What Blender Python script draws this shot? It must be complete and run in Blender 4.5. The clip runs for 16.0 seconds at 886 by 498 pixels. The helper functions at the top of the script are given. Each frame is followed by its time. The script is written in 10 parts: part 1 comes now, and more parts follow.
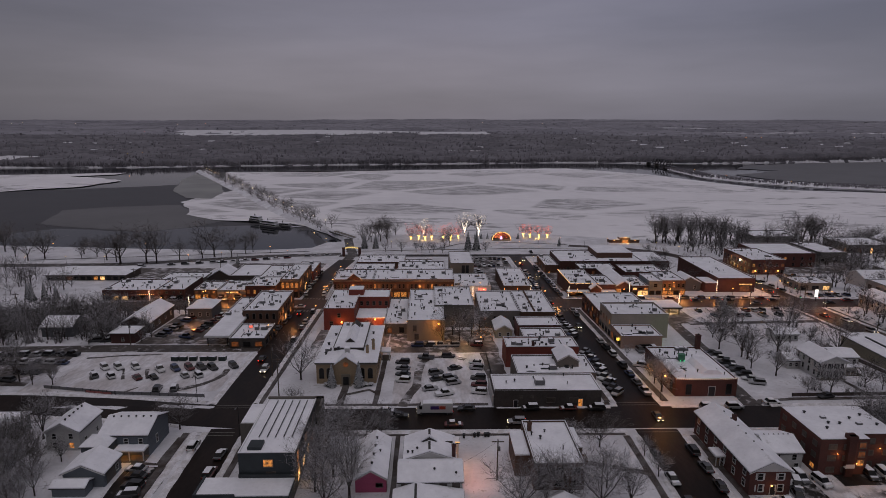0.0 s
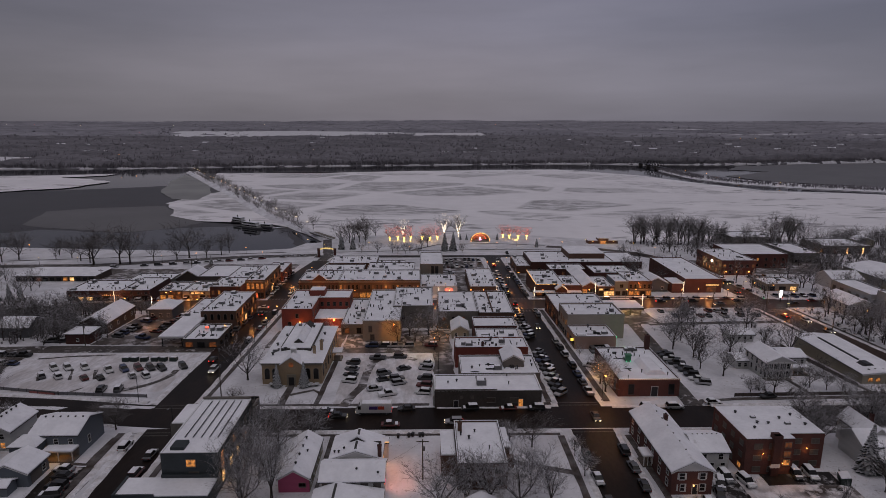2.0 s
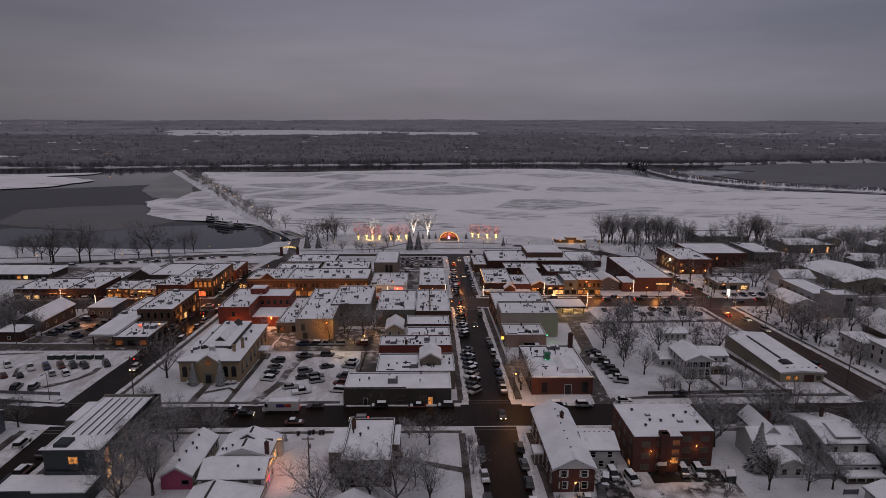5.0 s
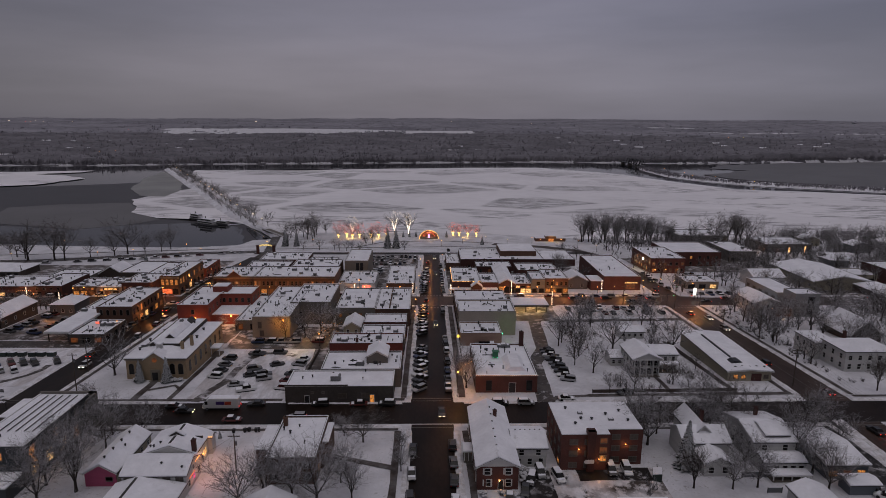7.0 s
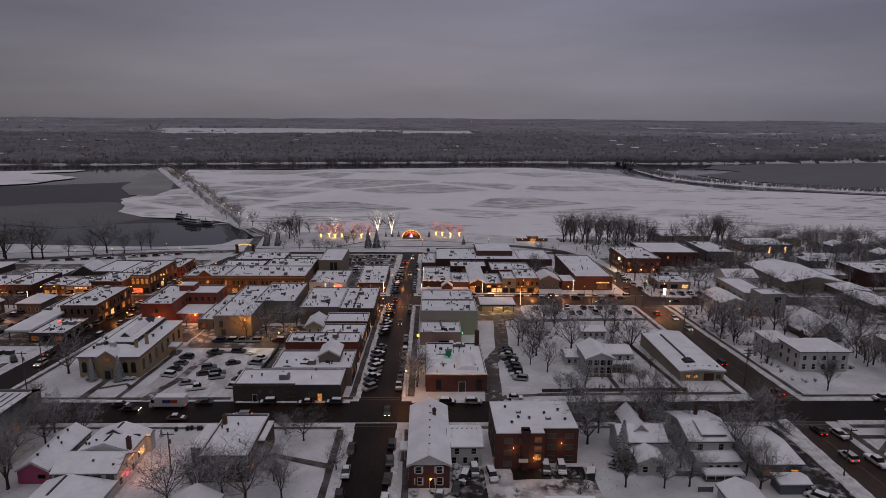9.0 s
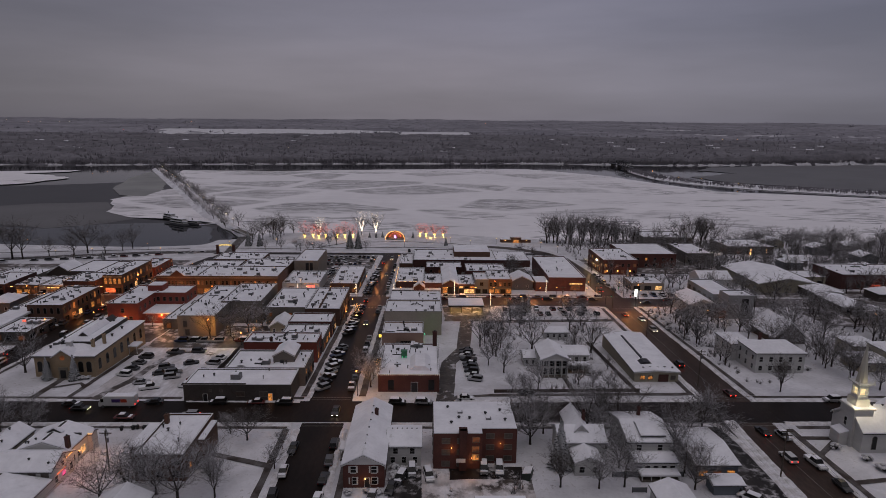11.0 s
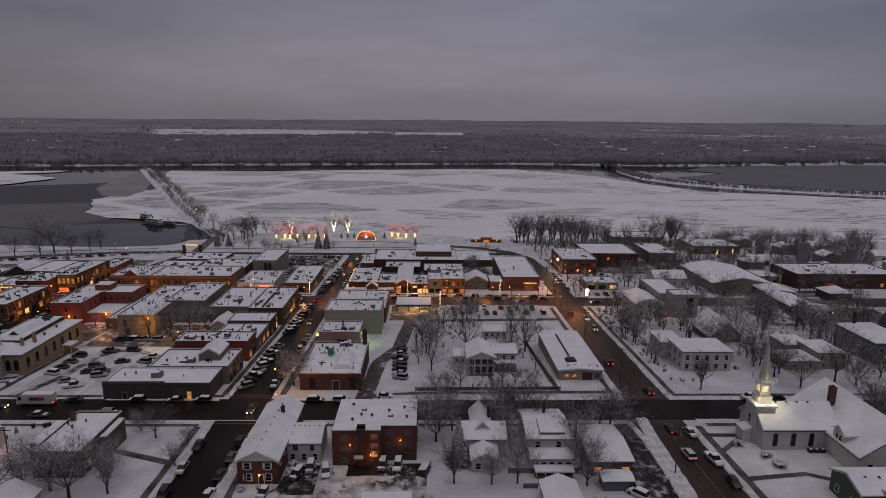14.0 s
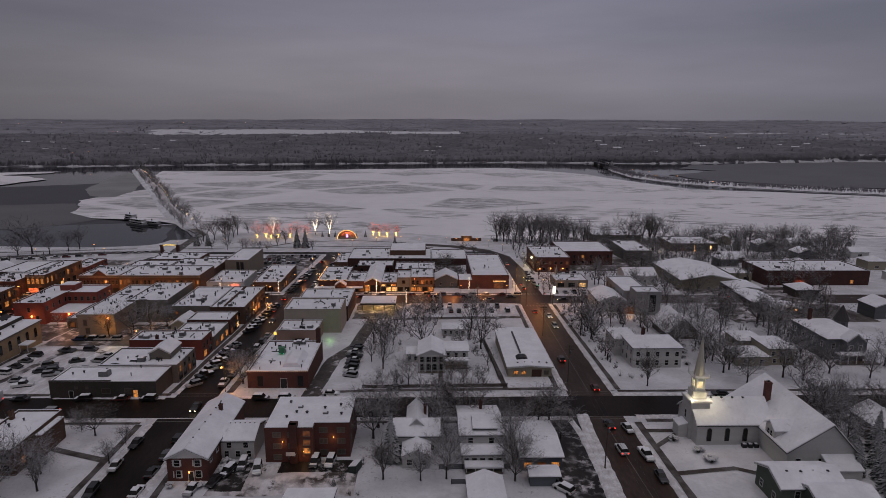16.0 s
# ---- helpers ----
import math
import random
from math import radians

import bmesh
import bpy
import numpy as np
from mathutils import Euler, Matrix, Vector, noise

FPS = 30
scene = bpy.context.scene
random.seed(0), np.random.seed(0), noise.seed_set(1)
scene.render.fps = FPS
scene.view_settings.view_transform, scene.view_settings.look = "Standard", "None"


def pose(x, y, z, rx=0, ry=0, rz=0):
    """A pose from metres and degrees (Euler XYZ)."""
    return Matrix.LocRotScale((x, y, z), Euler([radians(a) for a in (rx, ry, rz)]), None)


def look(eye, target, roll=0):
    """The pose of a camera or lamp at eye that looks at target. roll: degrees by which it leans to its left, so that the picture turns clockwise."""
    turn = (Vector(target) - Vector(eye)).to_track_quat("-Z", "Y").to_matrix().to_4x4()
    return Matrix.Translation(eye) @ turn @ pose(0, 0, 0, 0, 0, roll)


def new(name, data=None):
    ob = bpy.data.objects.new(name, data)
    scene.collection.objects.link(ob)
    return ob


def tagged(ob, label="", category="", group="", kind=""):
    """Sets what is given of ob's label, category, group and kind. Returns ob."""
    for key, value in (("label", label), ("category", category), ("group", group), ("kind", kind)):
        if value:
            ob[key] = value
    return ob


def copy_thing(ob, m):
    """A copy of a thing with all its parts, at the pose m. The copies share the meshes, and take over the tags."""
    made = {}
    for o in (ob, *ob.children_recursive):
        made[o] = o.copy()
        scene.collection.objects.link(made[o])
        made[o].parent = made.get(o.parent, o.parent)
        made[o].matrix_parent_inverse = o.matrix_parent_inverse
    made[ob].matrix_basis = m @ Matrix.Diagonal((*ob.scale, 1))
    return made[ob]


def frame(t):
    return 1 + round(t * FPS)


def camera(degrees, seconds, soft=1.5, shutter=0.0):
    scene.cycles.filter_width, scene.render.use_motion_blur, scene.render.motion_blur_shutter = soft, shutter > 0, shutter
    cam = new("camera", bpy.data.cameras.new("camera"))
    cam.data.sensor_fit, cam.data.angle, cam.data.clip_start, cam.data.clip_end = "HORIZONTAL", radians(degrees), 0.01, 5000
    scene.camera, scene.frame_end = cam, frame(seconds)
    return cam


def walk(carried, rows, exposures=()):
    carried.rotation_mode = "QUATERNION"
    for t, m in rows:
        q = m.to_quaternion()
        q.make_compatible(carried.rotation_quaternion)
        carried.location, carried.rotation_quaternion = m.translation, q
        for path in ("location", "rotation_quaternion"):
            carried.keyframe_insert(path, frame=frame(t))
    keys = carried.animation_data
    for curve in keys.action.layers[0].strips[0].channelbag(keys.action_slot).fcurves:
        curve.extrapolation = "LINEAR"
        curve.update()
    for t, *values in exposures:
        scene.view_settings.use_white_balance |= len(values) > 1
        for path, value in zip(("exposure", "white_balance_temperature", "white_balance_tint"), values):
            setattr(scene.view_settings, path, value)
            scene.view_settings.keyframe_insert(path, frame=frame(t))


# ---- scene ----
cam = camera(73.0, 16.0, 0.8)
PATH = [
    (0, (-4.45, 1.206, 74.843), (-4.397, 3.161, 74.423), 0.3),
    (0.5, (-0.575, 1.026, 74.835), (-0.522, 2.981, 74.416), 0.3),
    (1, (3.318, 0.84, 74.824), (3.37, 2.796, 74.406), 0.2),
    (1.5, (7.242, 0.649, 74.808), (7.296, 2.604, 74.391), 0.2),
    (2, (11.194, 0.459, 74.787), (11.25, 2.414, 74.371), 0.3),
    (2.5, (15.176, 0.275, 74.767), (15.233, 2.23, 74.351), 0.3),
    (3, (19.177, 0.103, 74.746), (19.234, 2.059, 74.331), 0.2),
    (3.5, (23.188, -0.06, 74.729), (23.245, 1.896, 74.314), 0.3),
    (4, (27.174, -0.192, 74.709), (27.232, 1.764, 74.293), 0.3),
    (6.5, (46.843, -0.691, 74.475), (46.901, 1.263, 74.054), 0.5),
    (7, (50.636, -0.828, 74.465), (50.694, 1.126, 74.043), 0.5),
    (7.5, (54.308, -0.998, 74.467), (54.366, 0.957, 74.044), 0.6),
    (8, (57.876, -1.179, 74.472), (57.933, 0.775, 74.049), 0.6),
    (8.5, (61.35, -1.367, 74.476), (61.408, 0.587, 74.052), 0.6),
    (9, (64.766, -1.559, 74.482), (64.822, 0.395, 74.06), 0.6),
    (11.5, (81.795, -2.653, 74.589), (81.847, -0.698, 74.171), 0.8),
    (12, (85.347, -2.942, 74.614), (85.4, -0.987, 74.196), 0.9),
    (12.5, (89.029, -3.276, 74.648), (89.082, -1.32, 74.231), 0.8),
    (13, (92.806, -3.623, 74.686), (92.859, -1.667, 74.27), 0.8),
    (13.5, (96.644, -3.96, 74.721), (96.697, -2.004, 74.304), 0.7),
    (14, (100.505, -4.282, 74.753), (100.559, -2.326, 74.336), 0.7),
    (14.5, (104.362, -4.607, 74.784), (104.417, -2.652, 74.367), 0.7),
    (15, (108.194, -4.949, 74.81), (108.249, -2.994, 74.391), 0.6),
    (15.5, (112.013, -5.307, 74.829), (112.067, -3.352, 74.41), 0.5),
    (16, (115.838, -5.673, 74.841), (115.891, -3.718, 74.421), 0.4),
]
walk(cam, [(t, look(eye, target, roll)) for t, eye, target, roll in PATH])

# ---------------------------------------------------------------- world and light
world = bpy.data.worlds.new("overcast_dusk")
scene.world = world
world.use_nodes = True
wn, wl = world.node_tree.nodes, world.node_tree.links
wn.clear()


def wnode(kind, **values):
    n = wn.new(kind)
    for key, value in values.items():
        n.inputs[key].default_value = value
    return n


w_out = wn.new("ShaderNodeOutputWorld")
w_bg = wn.new("ShaderNodeBackground")
w_sky = wn.new("ShaderNodeTexSky")
w_sky.sky_type = "NISHITA"
w_sky.sun_disc = False
w_sky.sun_elevation = radians(35)
w_sky.sun_rotation = radians(200)
w_coord = wn.new("ShaderNodeTexCoord")
w_sep = wn.new("ShaderNodeSeparateXYZ")
w_ramp = wn.new("ShaderNodeValToRGB")
w_ramp.color_ramp.interpolation = "EASE"
SKY_STOPS = ((0.0, (0.158, 0.147, 0.168)), (0.08, (0.184, 0.168, 0.191)), (0.16, (0.170, 0.160, 0.190)), (0.24, (0.132, 0.132, 0.165)),
             (0.34, (0.135, 0.137, 0.168)), (1.0, (0.512, 0.463, 0.493)))
while len(w_ramp.color_ramp.elements) < len(SKY_STOPS):
    w_ramp.color_ramp.elements.new(0.5)
for el, (p, c) in zip(w_ramp.color_ramp.elements, SKY_STOPS):
    el.position, el.color = p, (*c, 1)
w_map = wn.new("ShaderNodeMapping")
w_map.inputs["Scale"].default_value = (1.0, 1.0, 6.0)
w_map.inputs["Rotation"].default_value = (0.0, 0.12, 0.0)
w_noise = wnode("ShaderNodeTexNoise", Scale=2.1, Detail=5.0, Roughness=0.5)
w_range = wnode("ShaderNodeMapRange", **{"From Min": 0.3, "From Max": 0.7, "To Min": 0.84, "To Max": 1.15})
w_mul = wn.new("ShaderNodeMixRGB")
w_mul.blend_type = "MULTIPLY"
w_mul.inputs[0].default_value = 1.0
w_add = wn.new("ShaderNodeMixRGB")
w_add.blend_type = "ADD"
w_add.inputs[0].default_value = 0.004
wl.new(w_coord.outputs["Generated"], w_sep.inputs[0])
wl.new(w_sep.outputs["Z"], w_ramp.inputs[0])
wl.new(w_coord.outputs["Generated"], w_map.inputs[0])
wl.new(w_map.outputs[0], w_noise.inputs["Vector"])
wl.new(w_noise.outputs[0], w_range.inputs[0])
wl.new(w_ramp.outputs[0], w_mul.inputs[1])
wl.new(w_range.outputs[0], w_mul.inputs[2])
# the sky is a little brighter over the lake, where the sun has set
w_side = wnode("ShaderNodeMapRange", **{"From Min": 0.25, "From Max": 1.0, "To Min": 0.60, "To Max": 1.10})
w_glow = wn.new("ShaderNodeMixRGB")
w_glow.blend_type = "MULTIPLY"
w_glow.inputs[0].default_value = 1.0
wl.new(w_sep.outputs["Y"], w_side.inputs[0])
wl.new(w_mul.outputs[0], w_glow.inputs[1])
wl.new(w_side.outputs[0], w_glow.inputs[2])
w_turn = wnode("ShaderNodeMapRange", **{"From Min": -1.0, "From Max": 1.0})
w_broad = wn.new("ShaderNodeValToRGB")
for el, (p, c) in zip([w_broad.color_ramp.elements[0], w_broad.color_ramp.elements.new(0.38), w_broad.color_ramp.elements.new(0.52), w_broad.color_ramp.elements.new(0.66), w_broad.color_ramp.elements[-1]],
                      ((0.18, (0.78, 0.78, 0.81)), (0.36, (0.95, 0.94, 0.97)), (0.52, (1.05, 1.03, 1.08)), (0.66, (0.975, 0.985, 1.07)), (0.84, (0.85, 0.88, 0.99)))):
    el.position, el.color = p, (*c, 1)
w_clouds = wn.new("ShaderNodeMixRGB")
w_clouds.blend_type = "MULTIPLY"
w_clouds.inputs[0].default_value = 1.0
wl.new(w_sep.outputs["X"], w_turn.inputs[0])
wl.new(w_turn.outputs[0], w_broad.inputs[0])
wl.new(w_glow.outputs[0], w_clouds.inputs[1])
wl.new(w_broad.outputs[0], w_clouds.inputs[2])
wl.new(w_clouds.outputs[0], w_add.inputs[1])
wl.new(w_sky.outputs[0], w_add.inputs[2])
wl.new(w_add.outputs[0], w_bg.inputs[0])
w_bg.inputs[1].default_value = 1.0
wl.new(w_bg.outputs[0], w_out.inputs[0])

sun_data = bpy.data.lights.new("sun", "SUN")
sun_data.energy, sun_data.angle, sun_data.color = 0.40, radians(60), (1.0, 0.96, 0.93)
sun = new("sun", sun_data)
sun.matrix_world = pose(0, 0, 200, 16, 0, 25)

# ---------------------------------------------------------------- materials
MATS = {}


def paint(name, color, rough=0.8, metal=0.0, var=0.15, fine=3.0, coarse=0.15, bump=0.15, other=None, spread=0.0, grain=(1, 1, 1), coat=0.0, shine=0.5):
    """A surface with two scales of variation; other: a second colour in large blotches; spread: change from object to object."""
    m = bpy.data.materials.new(name)
    m.use_nodes = True
    nt = m.node_tree
    p = nt.nodes["Principled BSDF"]
    p.inputs["Roughness"].default_value, p.inputs["Metallic"].default_value = rough, metal
    p.inputs["Coat Weight"].default_value = coat
    p.inputs["Specular IOR Level"].default_value = shine
    geo = nt.nodes.new("ShaderNodeNewGeometry")
    mp = nt.nodes.new("ShaderNodeMapping")
    mp.inputs["Scale"].default_value = grain
    nt.links.new(geo.outputs["Position"], mp.inputs[0])
    n1, n2 = nt.nodes.new("ShaderNodeTexNoise"), nt.nodes.new("ShaderNodeTexNoise")
    n1.inputs["Scale"].default_value, n1.inputs["Detail"].default_value = coarse, 4
    n2.inputs["Scale"].default_value, n2.inputs["Detail"].default_value = fine, 5
    for n in (n1, n2):
        nt.links.new(mp.outputs[0], n.inputs["Vector"])
    blotch = nt.nodes.new("ShaderNodeMapRange")
    blotch.inputs[1].default_value, blotch.inputs[2].default_value = 0.38, 0.62
    nt.links.new(n1.outputs[0], blotch.inputs[0])
    mix = nt.nodes.new("ShaderNodeMixRGB")
    mix.inputs[1].default_value = (*color, 1)
    mix.inputs[2].default_value = (*(other or [c * (1 - var) for c in color]), 1)
    nt.links.new(blotch.outputs[0], mix.inputs[0])
    hue = nt.nodes.new("ShaderNodeHueSaturation")
    val = nt.nodes.new("ShaderNodeMapRange")
    val.inputs[1].default_value, val.inputs[2].default_value = 0.25, 0.75
    val.inputs[3].default_value, val.inputs[4].default_value = 1 - var, 1 + var
    nt.links.new(n2.outputs[0], val.inputs[0])
    nt.links.new(mix.outputs[0], hue.inputs["Color"])
    if spread:
        info = nt.nodes.new("ShaderNodeObjectInfo")
        add = nt.nodes.new("ShaderNodeMath")
        add.operation = "MULTIPLY_ADD"
        add.inputs[1].default_value = spread
        nt.links.new(info.outputs["Random"], add.inputs[0])
        nt.links.new(val.outputs[0], add.inputs[2])
        nt.links.new(add.outputs[0], hue.inputs["Value"])
    else:
        nt.links.new(val.outputs[0], hue.inputs["Value"])
    nt.links.new(hue.outputs[0], p.inputs["Base Color"])
    if bump:
        b = nt.nodes.new("ShaderNodeBump")
        b.inputs["Strength"].default_value, b.inputs["Distance"].default_value = bump, 0.1
        nt.links.new(n2.outputs[0], b.inputs["Height"])
        nt.links.new(b.outputs[0], p.inputs["Normal"])
    MATS[name] = m
    return m


def glow(name, color, strength, var=0.5, scale=1.5):
    """A surface that gives off light, a little uneven."""
    m = bpy.data.materials.new(name)
    m.use_nodes = True
    nt = m.node_tree
    p = nt.nodes["Principled BSDF"]
    p.inputs["Base Color"].default_value = (0.06, 0.05, 0.04, 1)
    p.inputs["Emission Color"].default_value = (*color, 1)
    p.inputs["Emission Strength"].default_value = strength
    if var:
        geo, n, r = nt.nodes.new("ShaderNodeNewGeometry"), nt.nodes.new("ShaderNodeTexNoise"), nt.nodes.new("ShaderNodeMapRange")
        n.inputs["Scale"].default_value = scale
        r.inputs[1].default_value, r.inputs[2].default_value = 0.3, 0.7
        r.inputs[3].default_value, r.inputs[4].default_value = strength * (1 - var), strength * (1 + var)
        nt.links.new(geo.outputs["Position"], n.inputs["Vector"])
        nt.links.new(n.outputs[0], r.inputs[0])
        nt.links.new(r.outputs[0], p.inputs["Emission Strength"])
    MATS[name] = m
    return m


def snowy(name, under, cover=0.75, rough=0.85, low=0.1, high=0.6, fine=2.0, snow=(0.78, 0.78, 0.82)):
    """Something dark with snow lying on whatever faces up."""
    m = bpy.data.materials.new(name)
    m.use_nodes = True
    nt = m.node_tree
    p = nt.nodes["Principled BSDF"]
    p.inputs["Roughness"].default_value = rough
    geo, sep = nt.nodes.new("ShaderNodeNewGeometry"), nt.nodes.new("ShaderNodeSeparateXYZ")
    nt.links.new(geo.outputs["Normal"], sep.inputs[0])
    n = nt.nodes.new("ShaderNodeTexNoise")
    n.inputs["Scale"].default_value = fine
    nt.links.new(geo.outputs["Position"], n.inputs["Vector"])
    add = nt.nodes.new("ShaderNodeMath")
    add.operation = "ADD"
    nt.links.new(sep.outputs["Z"], add.inputs[0])
    sub = nt.nodes.new("ShaderNodeMapRange")
    sub.inputs[3].default_value, sub.inputs[4].default_value = -0.5, 0.5
    nt.links.new(n.outputs[0], sub.inputs[0])
    nt.links.new(sub.outputs[0], add.inputs[1])
    r = nt.nodes.new("ShaderNodeMapRange")
    r.inputs[1].default_value, r.inputs[2].default_value, r.inputs[4].default_value = low, high, cover
    nt.links.new(add.outputs[0], r.inputs[0])
    mix = nt.nodes.new("ShaderNodeMixRGB")
    mix.inputs[1].default_value, mix.inputs[2].default_value = (*under, 1), (*snow, 1)
    nt.links.new(r.outputs[0], mix.inputs[0])
    nt.links.new(mix.outputs[0], p.inputs["Base Color"])
    MATS[name] = m
    return m


SNOW = paint("snow", (0.80, 0.80, 0.85), 0.8, var=0.10, fine=0.9, coarse=0.09, bump=0.6, other=(0.62, 0.61, 0.66))
ROOF_SNOW = paint("roof_snow", (0.83, 0.83, 0.88), 0.8, var=0.05, fine=1.2, coarse=0.2, bump=0.3, other=(0.74, 0.74, 0.79), spread=0.05)



def littered(m, colour, lo, hi, scale, patch):
    """Leaf litter, footprints and stems that show through the snow, thick in some yards and thin in others."""
    nt = m.node_tree
    p = nt.nodes["Principled BSDF"]
    src = p.inputs["Base Color"].links[0].from_socket
    geo = nt.nodes.new("ShaderNodeNewGeometry")
    masks = []
    for size, a, b, detail in ((scale, lo, hi, 8.0), (patch, 0.40, 0.58, 2.0)):
        n, r = nt.nodes.new("ShaderNodeTexNoise"), nt.nodes.new("ShaderNodeMapRange")
        n.inputs["Scale"].default_value, n.inputs["Detail"].default_value, n.inputs["Roughness"].default_value = size, detail, 0.62
        r.inputs[1].default_value, r.inputs[2].default_value = a, b
        nt.links.new(geo.outputs["Position"], n.inputs["Vector"])
        nt.links.new(n.outputs[0], r.inputs[0])
        masks.append(r.outputs[0])
    mul, mix = nt.nodes.new("ShaderNodeMath"), nt.nodes.new("ShaderNodeMixRGB")
    mul.operation = "MULTIPLY"
    nt.links.new(masks[0], mul.inputs[0])
    nt.links.new(masks[1], mul.inputs[1])
    nt.links.new(mul.outputs[0], mix.inputs[0])
    nt.links.new(src, mix.inputs[1])
    mix.inputs[2].default_value = (*colour, 1)
    nt.links.new(mix.outputs[0], p.inputs["Base Color"])
    return m


ROOF_SNOW = littered(ROOF_SNOW, (0.58, 0.575, 0.60), 0.60, 0.74, 0.7, 0.11)
YARD_SNOW = littered(paint("yard_snow", (0.71, 0.705, 0.75), 0.8, var=0.10, fine=0.9, coarse=0.11, bump=0.8, other=(0.56, 0.555, 0.59)), (0.30, 0.28, 0.275), 0.56, 0.70, 0.9, 0.035)
BANK = paint("snow_bank", (0.74, 0.73, 0.77), 0.85, var=0.16, fine=2.2, coarse=0.5, bump=0.8, other=(0.55, 0.53, 0.54))
TRACKED = paint("tracked_snow", (0.69, 0.68, 0.72), 0.8, var=0.2, fine=1.1, coarse=0.2, bump=0.8, other=(0.50, 0.47, 0.48), grain=(1, 0.35, 1))
SLUSH = littered(paint("slush", (0.078, 0.068, 0.064), 0.6, var=0.4, fine=1.2, coarse=0.25, bump=0.5, other=(0.04, 0.034, 0.031), shine=0.3), (0.60, 0.58, 0.61), 0.54, 0.66, 0.5, 0.10)
ASPHALT = paint("wet_asphalt", (0.0105, 0.0072, 0.0061), 0.45, var=0.35, fine=1.3, coarse=0.13, bump=0.12, other=(0.021, 0.0138, 0.0112), grain=(1, 0.4, 1), shine=0.10)
SALTED = paint("salted_asphalt", (0.036, 0.0215, 0.0165), 0.5, var=0.35, fine=1.3, coarse=0.13, bump=0.12, other=(0.056, 0.037, 0.030), grain=(1, 0.3, 1), shine=0.16)
YARD = littered(paint("scraped_yard", (0.014, 0.011, 0.010), 0.5, var=0.5, fine=0.9, coarse=0.20, bump=0.4, other=(0.035, 0.030, 0.028), grain=(1, 0.25, 1), shine=0.2), (0.55, 0.53, 0.55), 0.50, 0.62, 0.42, 0.12)
CHURN = littered(paint("churned_slush", (0.12, 0.105, 0.098), 0.6, var=0.4, fine=0.8, coarse=0.16, bump=0.6, other=(0.040, 0.030, 0.026), grain=(1, 0.45, 1), shine=0.3), (0.62, 0.60, 0.63), 0.47, 0.59, 0.32, 0.09)
FLAT_YARD = littered(paint("scraped_snow_yard", (0.72, 0.70, 0.73), 0.8, var=0.2, fine=1.1, coarse=0.2, bump=0.8, other=(0.50, 0.46, 0.46), grain=(1, 0.5, 1)), (0.055, 0.042, 0.037), 0.46, 0.56, 0.30, 0.07)
WALKWAY = paint("walkway", (0.046, 0.034, 0.030), 0.7, var=0.3, fine=1.0, coarse=0.3, bump=0.1, other=(0.12, 0.11, 0.11), shine=0.3)
LINE = paint("road_line", (0.16, 0.145, 0.13), 0.6, var=0.4, fine=2.0)
WATER = paint("open_water", (0.010, 0.011, 0.014), 0.05, var=0.1, fine=0.2, coarse=0.01, bump=0.0, shine=0.25)
THIN_ICE = paint("thin_ice", (0.072, 0.070, 0.076), 0.45, var=0.05, fine=0.05, coarse=0.006, bump=0.0, other=(0.058, 0.056, 0.061), shine=0.14)
GREY_ICE = paint("grey_ice", (0.152, 0.148, 0.153), 0.5, var=0.06, fine=0.08, coarse=0.012, bump=0.0, other=(0.135, 0.131, 0.136), shine=0.16)
BRICK_RED = paint("brick_red", (0.102, 0.037, 0.030), 0.85, var=0.18, fine=4, coarse=0.4, bump=0.3, spread=0.1)
BRICK_DARK = paint("brick_dark", (0.072, 0.027, 0.023), 0.85, var=0.2, fine=4, coarse=0.4, bump=0.3)
BRICK_BROWN = paint("brick_brown", (0.105, 0.055, 0.037), 0.85, var=0.18, fine=4, coarse=0.4, bump=0.3)
BRICK_TAN = paint("brick_tan", (0.33, 0.245, 0.155), 0.85, var=0.14, fine=3, coarse=0.4, bump=0.3)
RED_PAINT = paint("red_painted_brick", (0.20, 0.046, 0.033), 0.8, var=0.15, fine=3, coarse=0.3, bump=0.2)
STUCCO = paint("stucco_taupe", (0.25, 0.215, 0.18), 0.9, var=0.08, fine=2, coarse=0.25, bump=0.15)
CONCRETE = paint("concrete_grey", (0.16, 0.145, 0.130), 0.9, var=0.12, fine=2, coarse=0.3, bump=0.15)
DARK_WALL = paint("dark_painted_block", (0.066, 0.056, 0.050), 0.85, var=0.2, fine=2, coarse=0.3, bump=0.2)
SLATE_PANEL = paint("slate_panel", (0.027, 0.036, 0.041), 0.6, var=0.15, fine=1, coarse=0.4, bump=0.05)
WHITE_SIDING = paint("white_siding", (0.50, 0.495, 0.485), 0.7, var=0.08, fine=6, coarse=0.3, bump=0.3, grain=(0.3, 0.3, 3))
GREY_SIDING = paint("grey_siding", (0.110, 0.116, 0.124), 0.7, var=0.1, fine=6, coarse=0.3, bump=0.3, grain=(0.3, 0.3, 3))
CREAM_SIDING = paint("cream_siding", (0.300, 0.270, 0.204), 0.7, var=0.08, fine=6, coarse=0.3, bump=0.3, grain=(0.3, 0.3, 3))
BLUE_SIDING = paint("blue_grey_siding", (0.115, 0.132, 0.152), 0.7, var=0.1, fine=6, coarse=0.3, bump=0.3, grain=(0.3, 0.3, 3))
GREEN_SIDING = paint("green_siding", (0.060, 0.078, 0.060), 0.7, var=0.1, fine=6, coarse=0.3, bump=0.3, grain=(0.3, 0.3, 3))
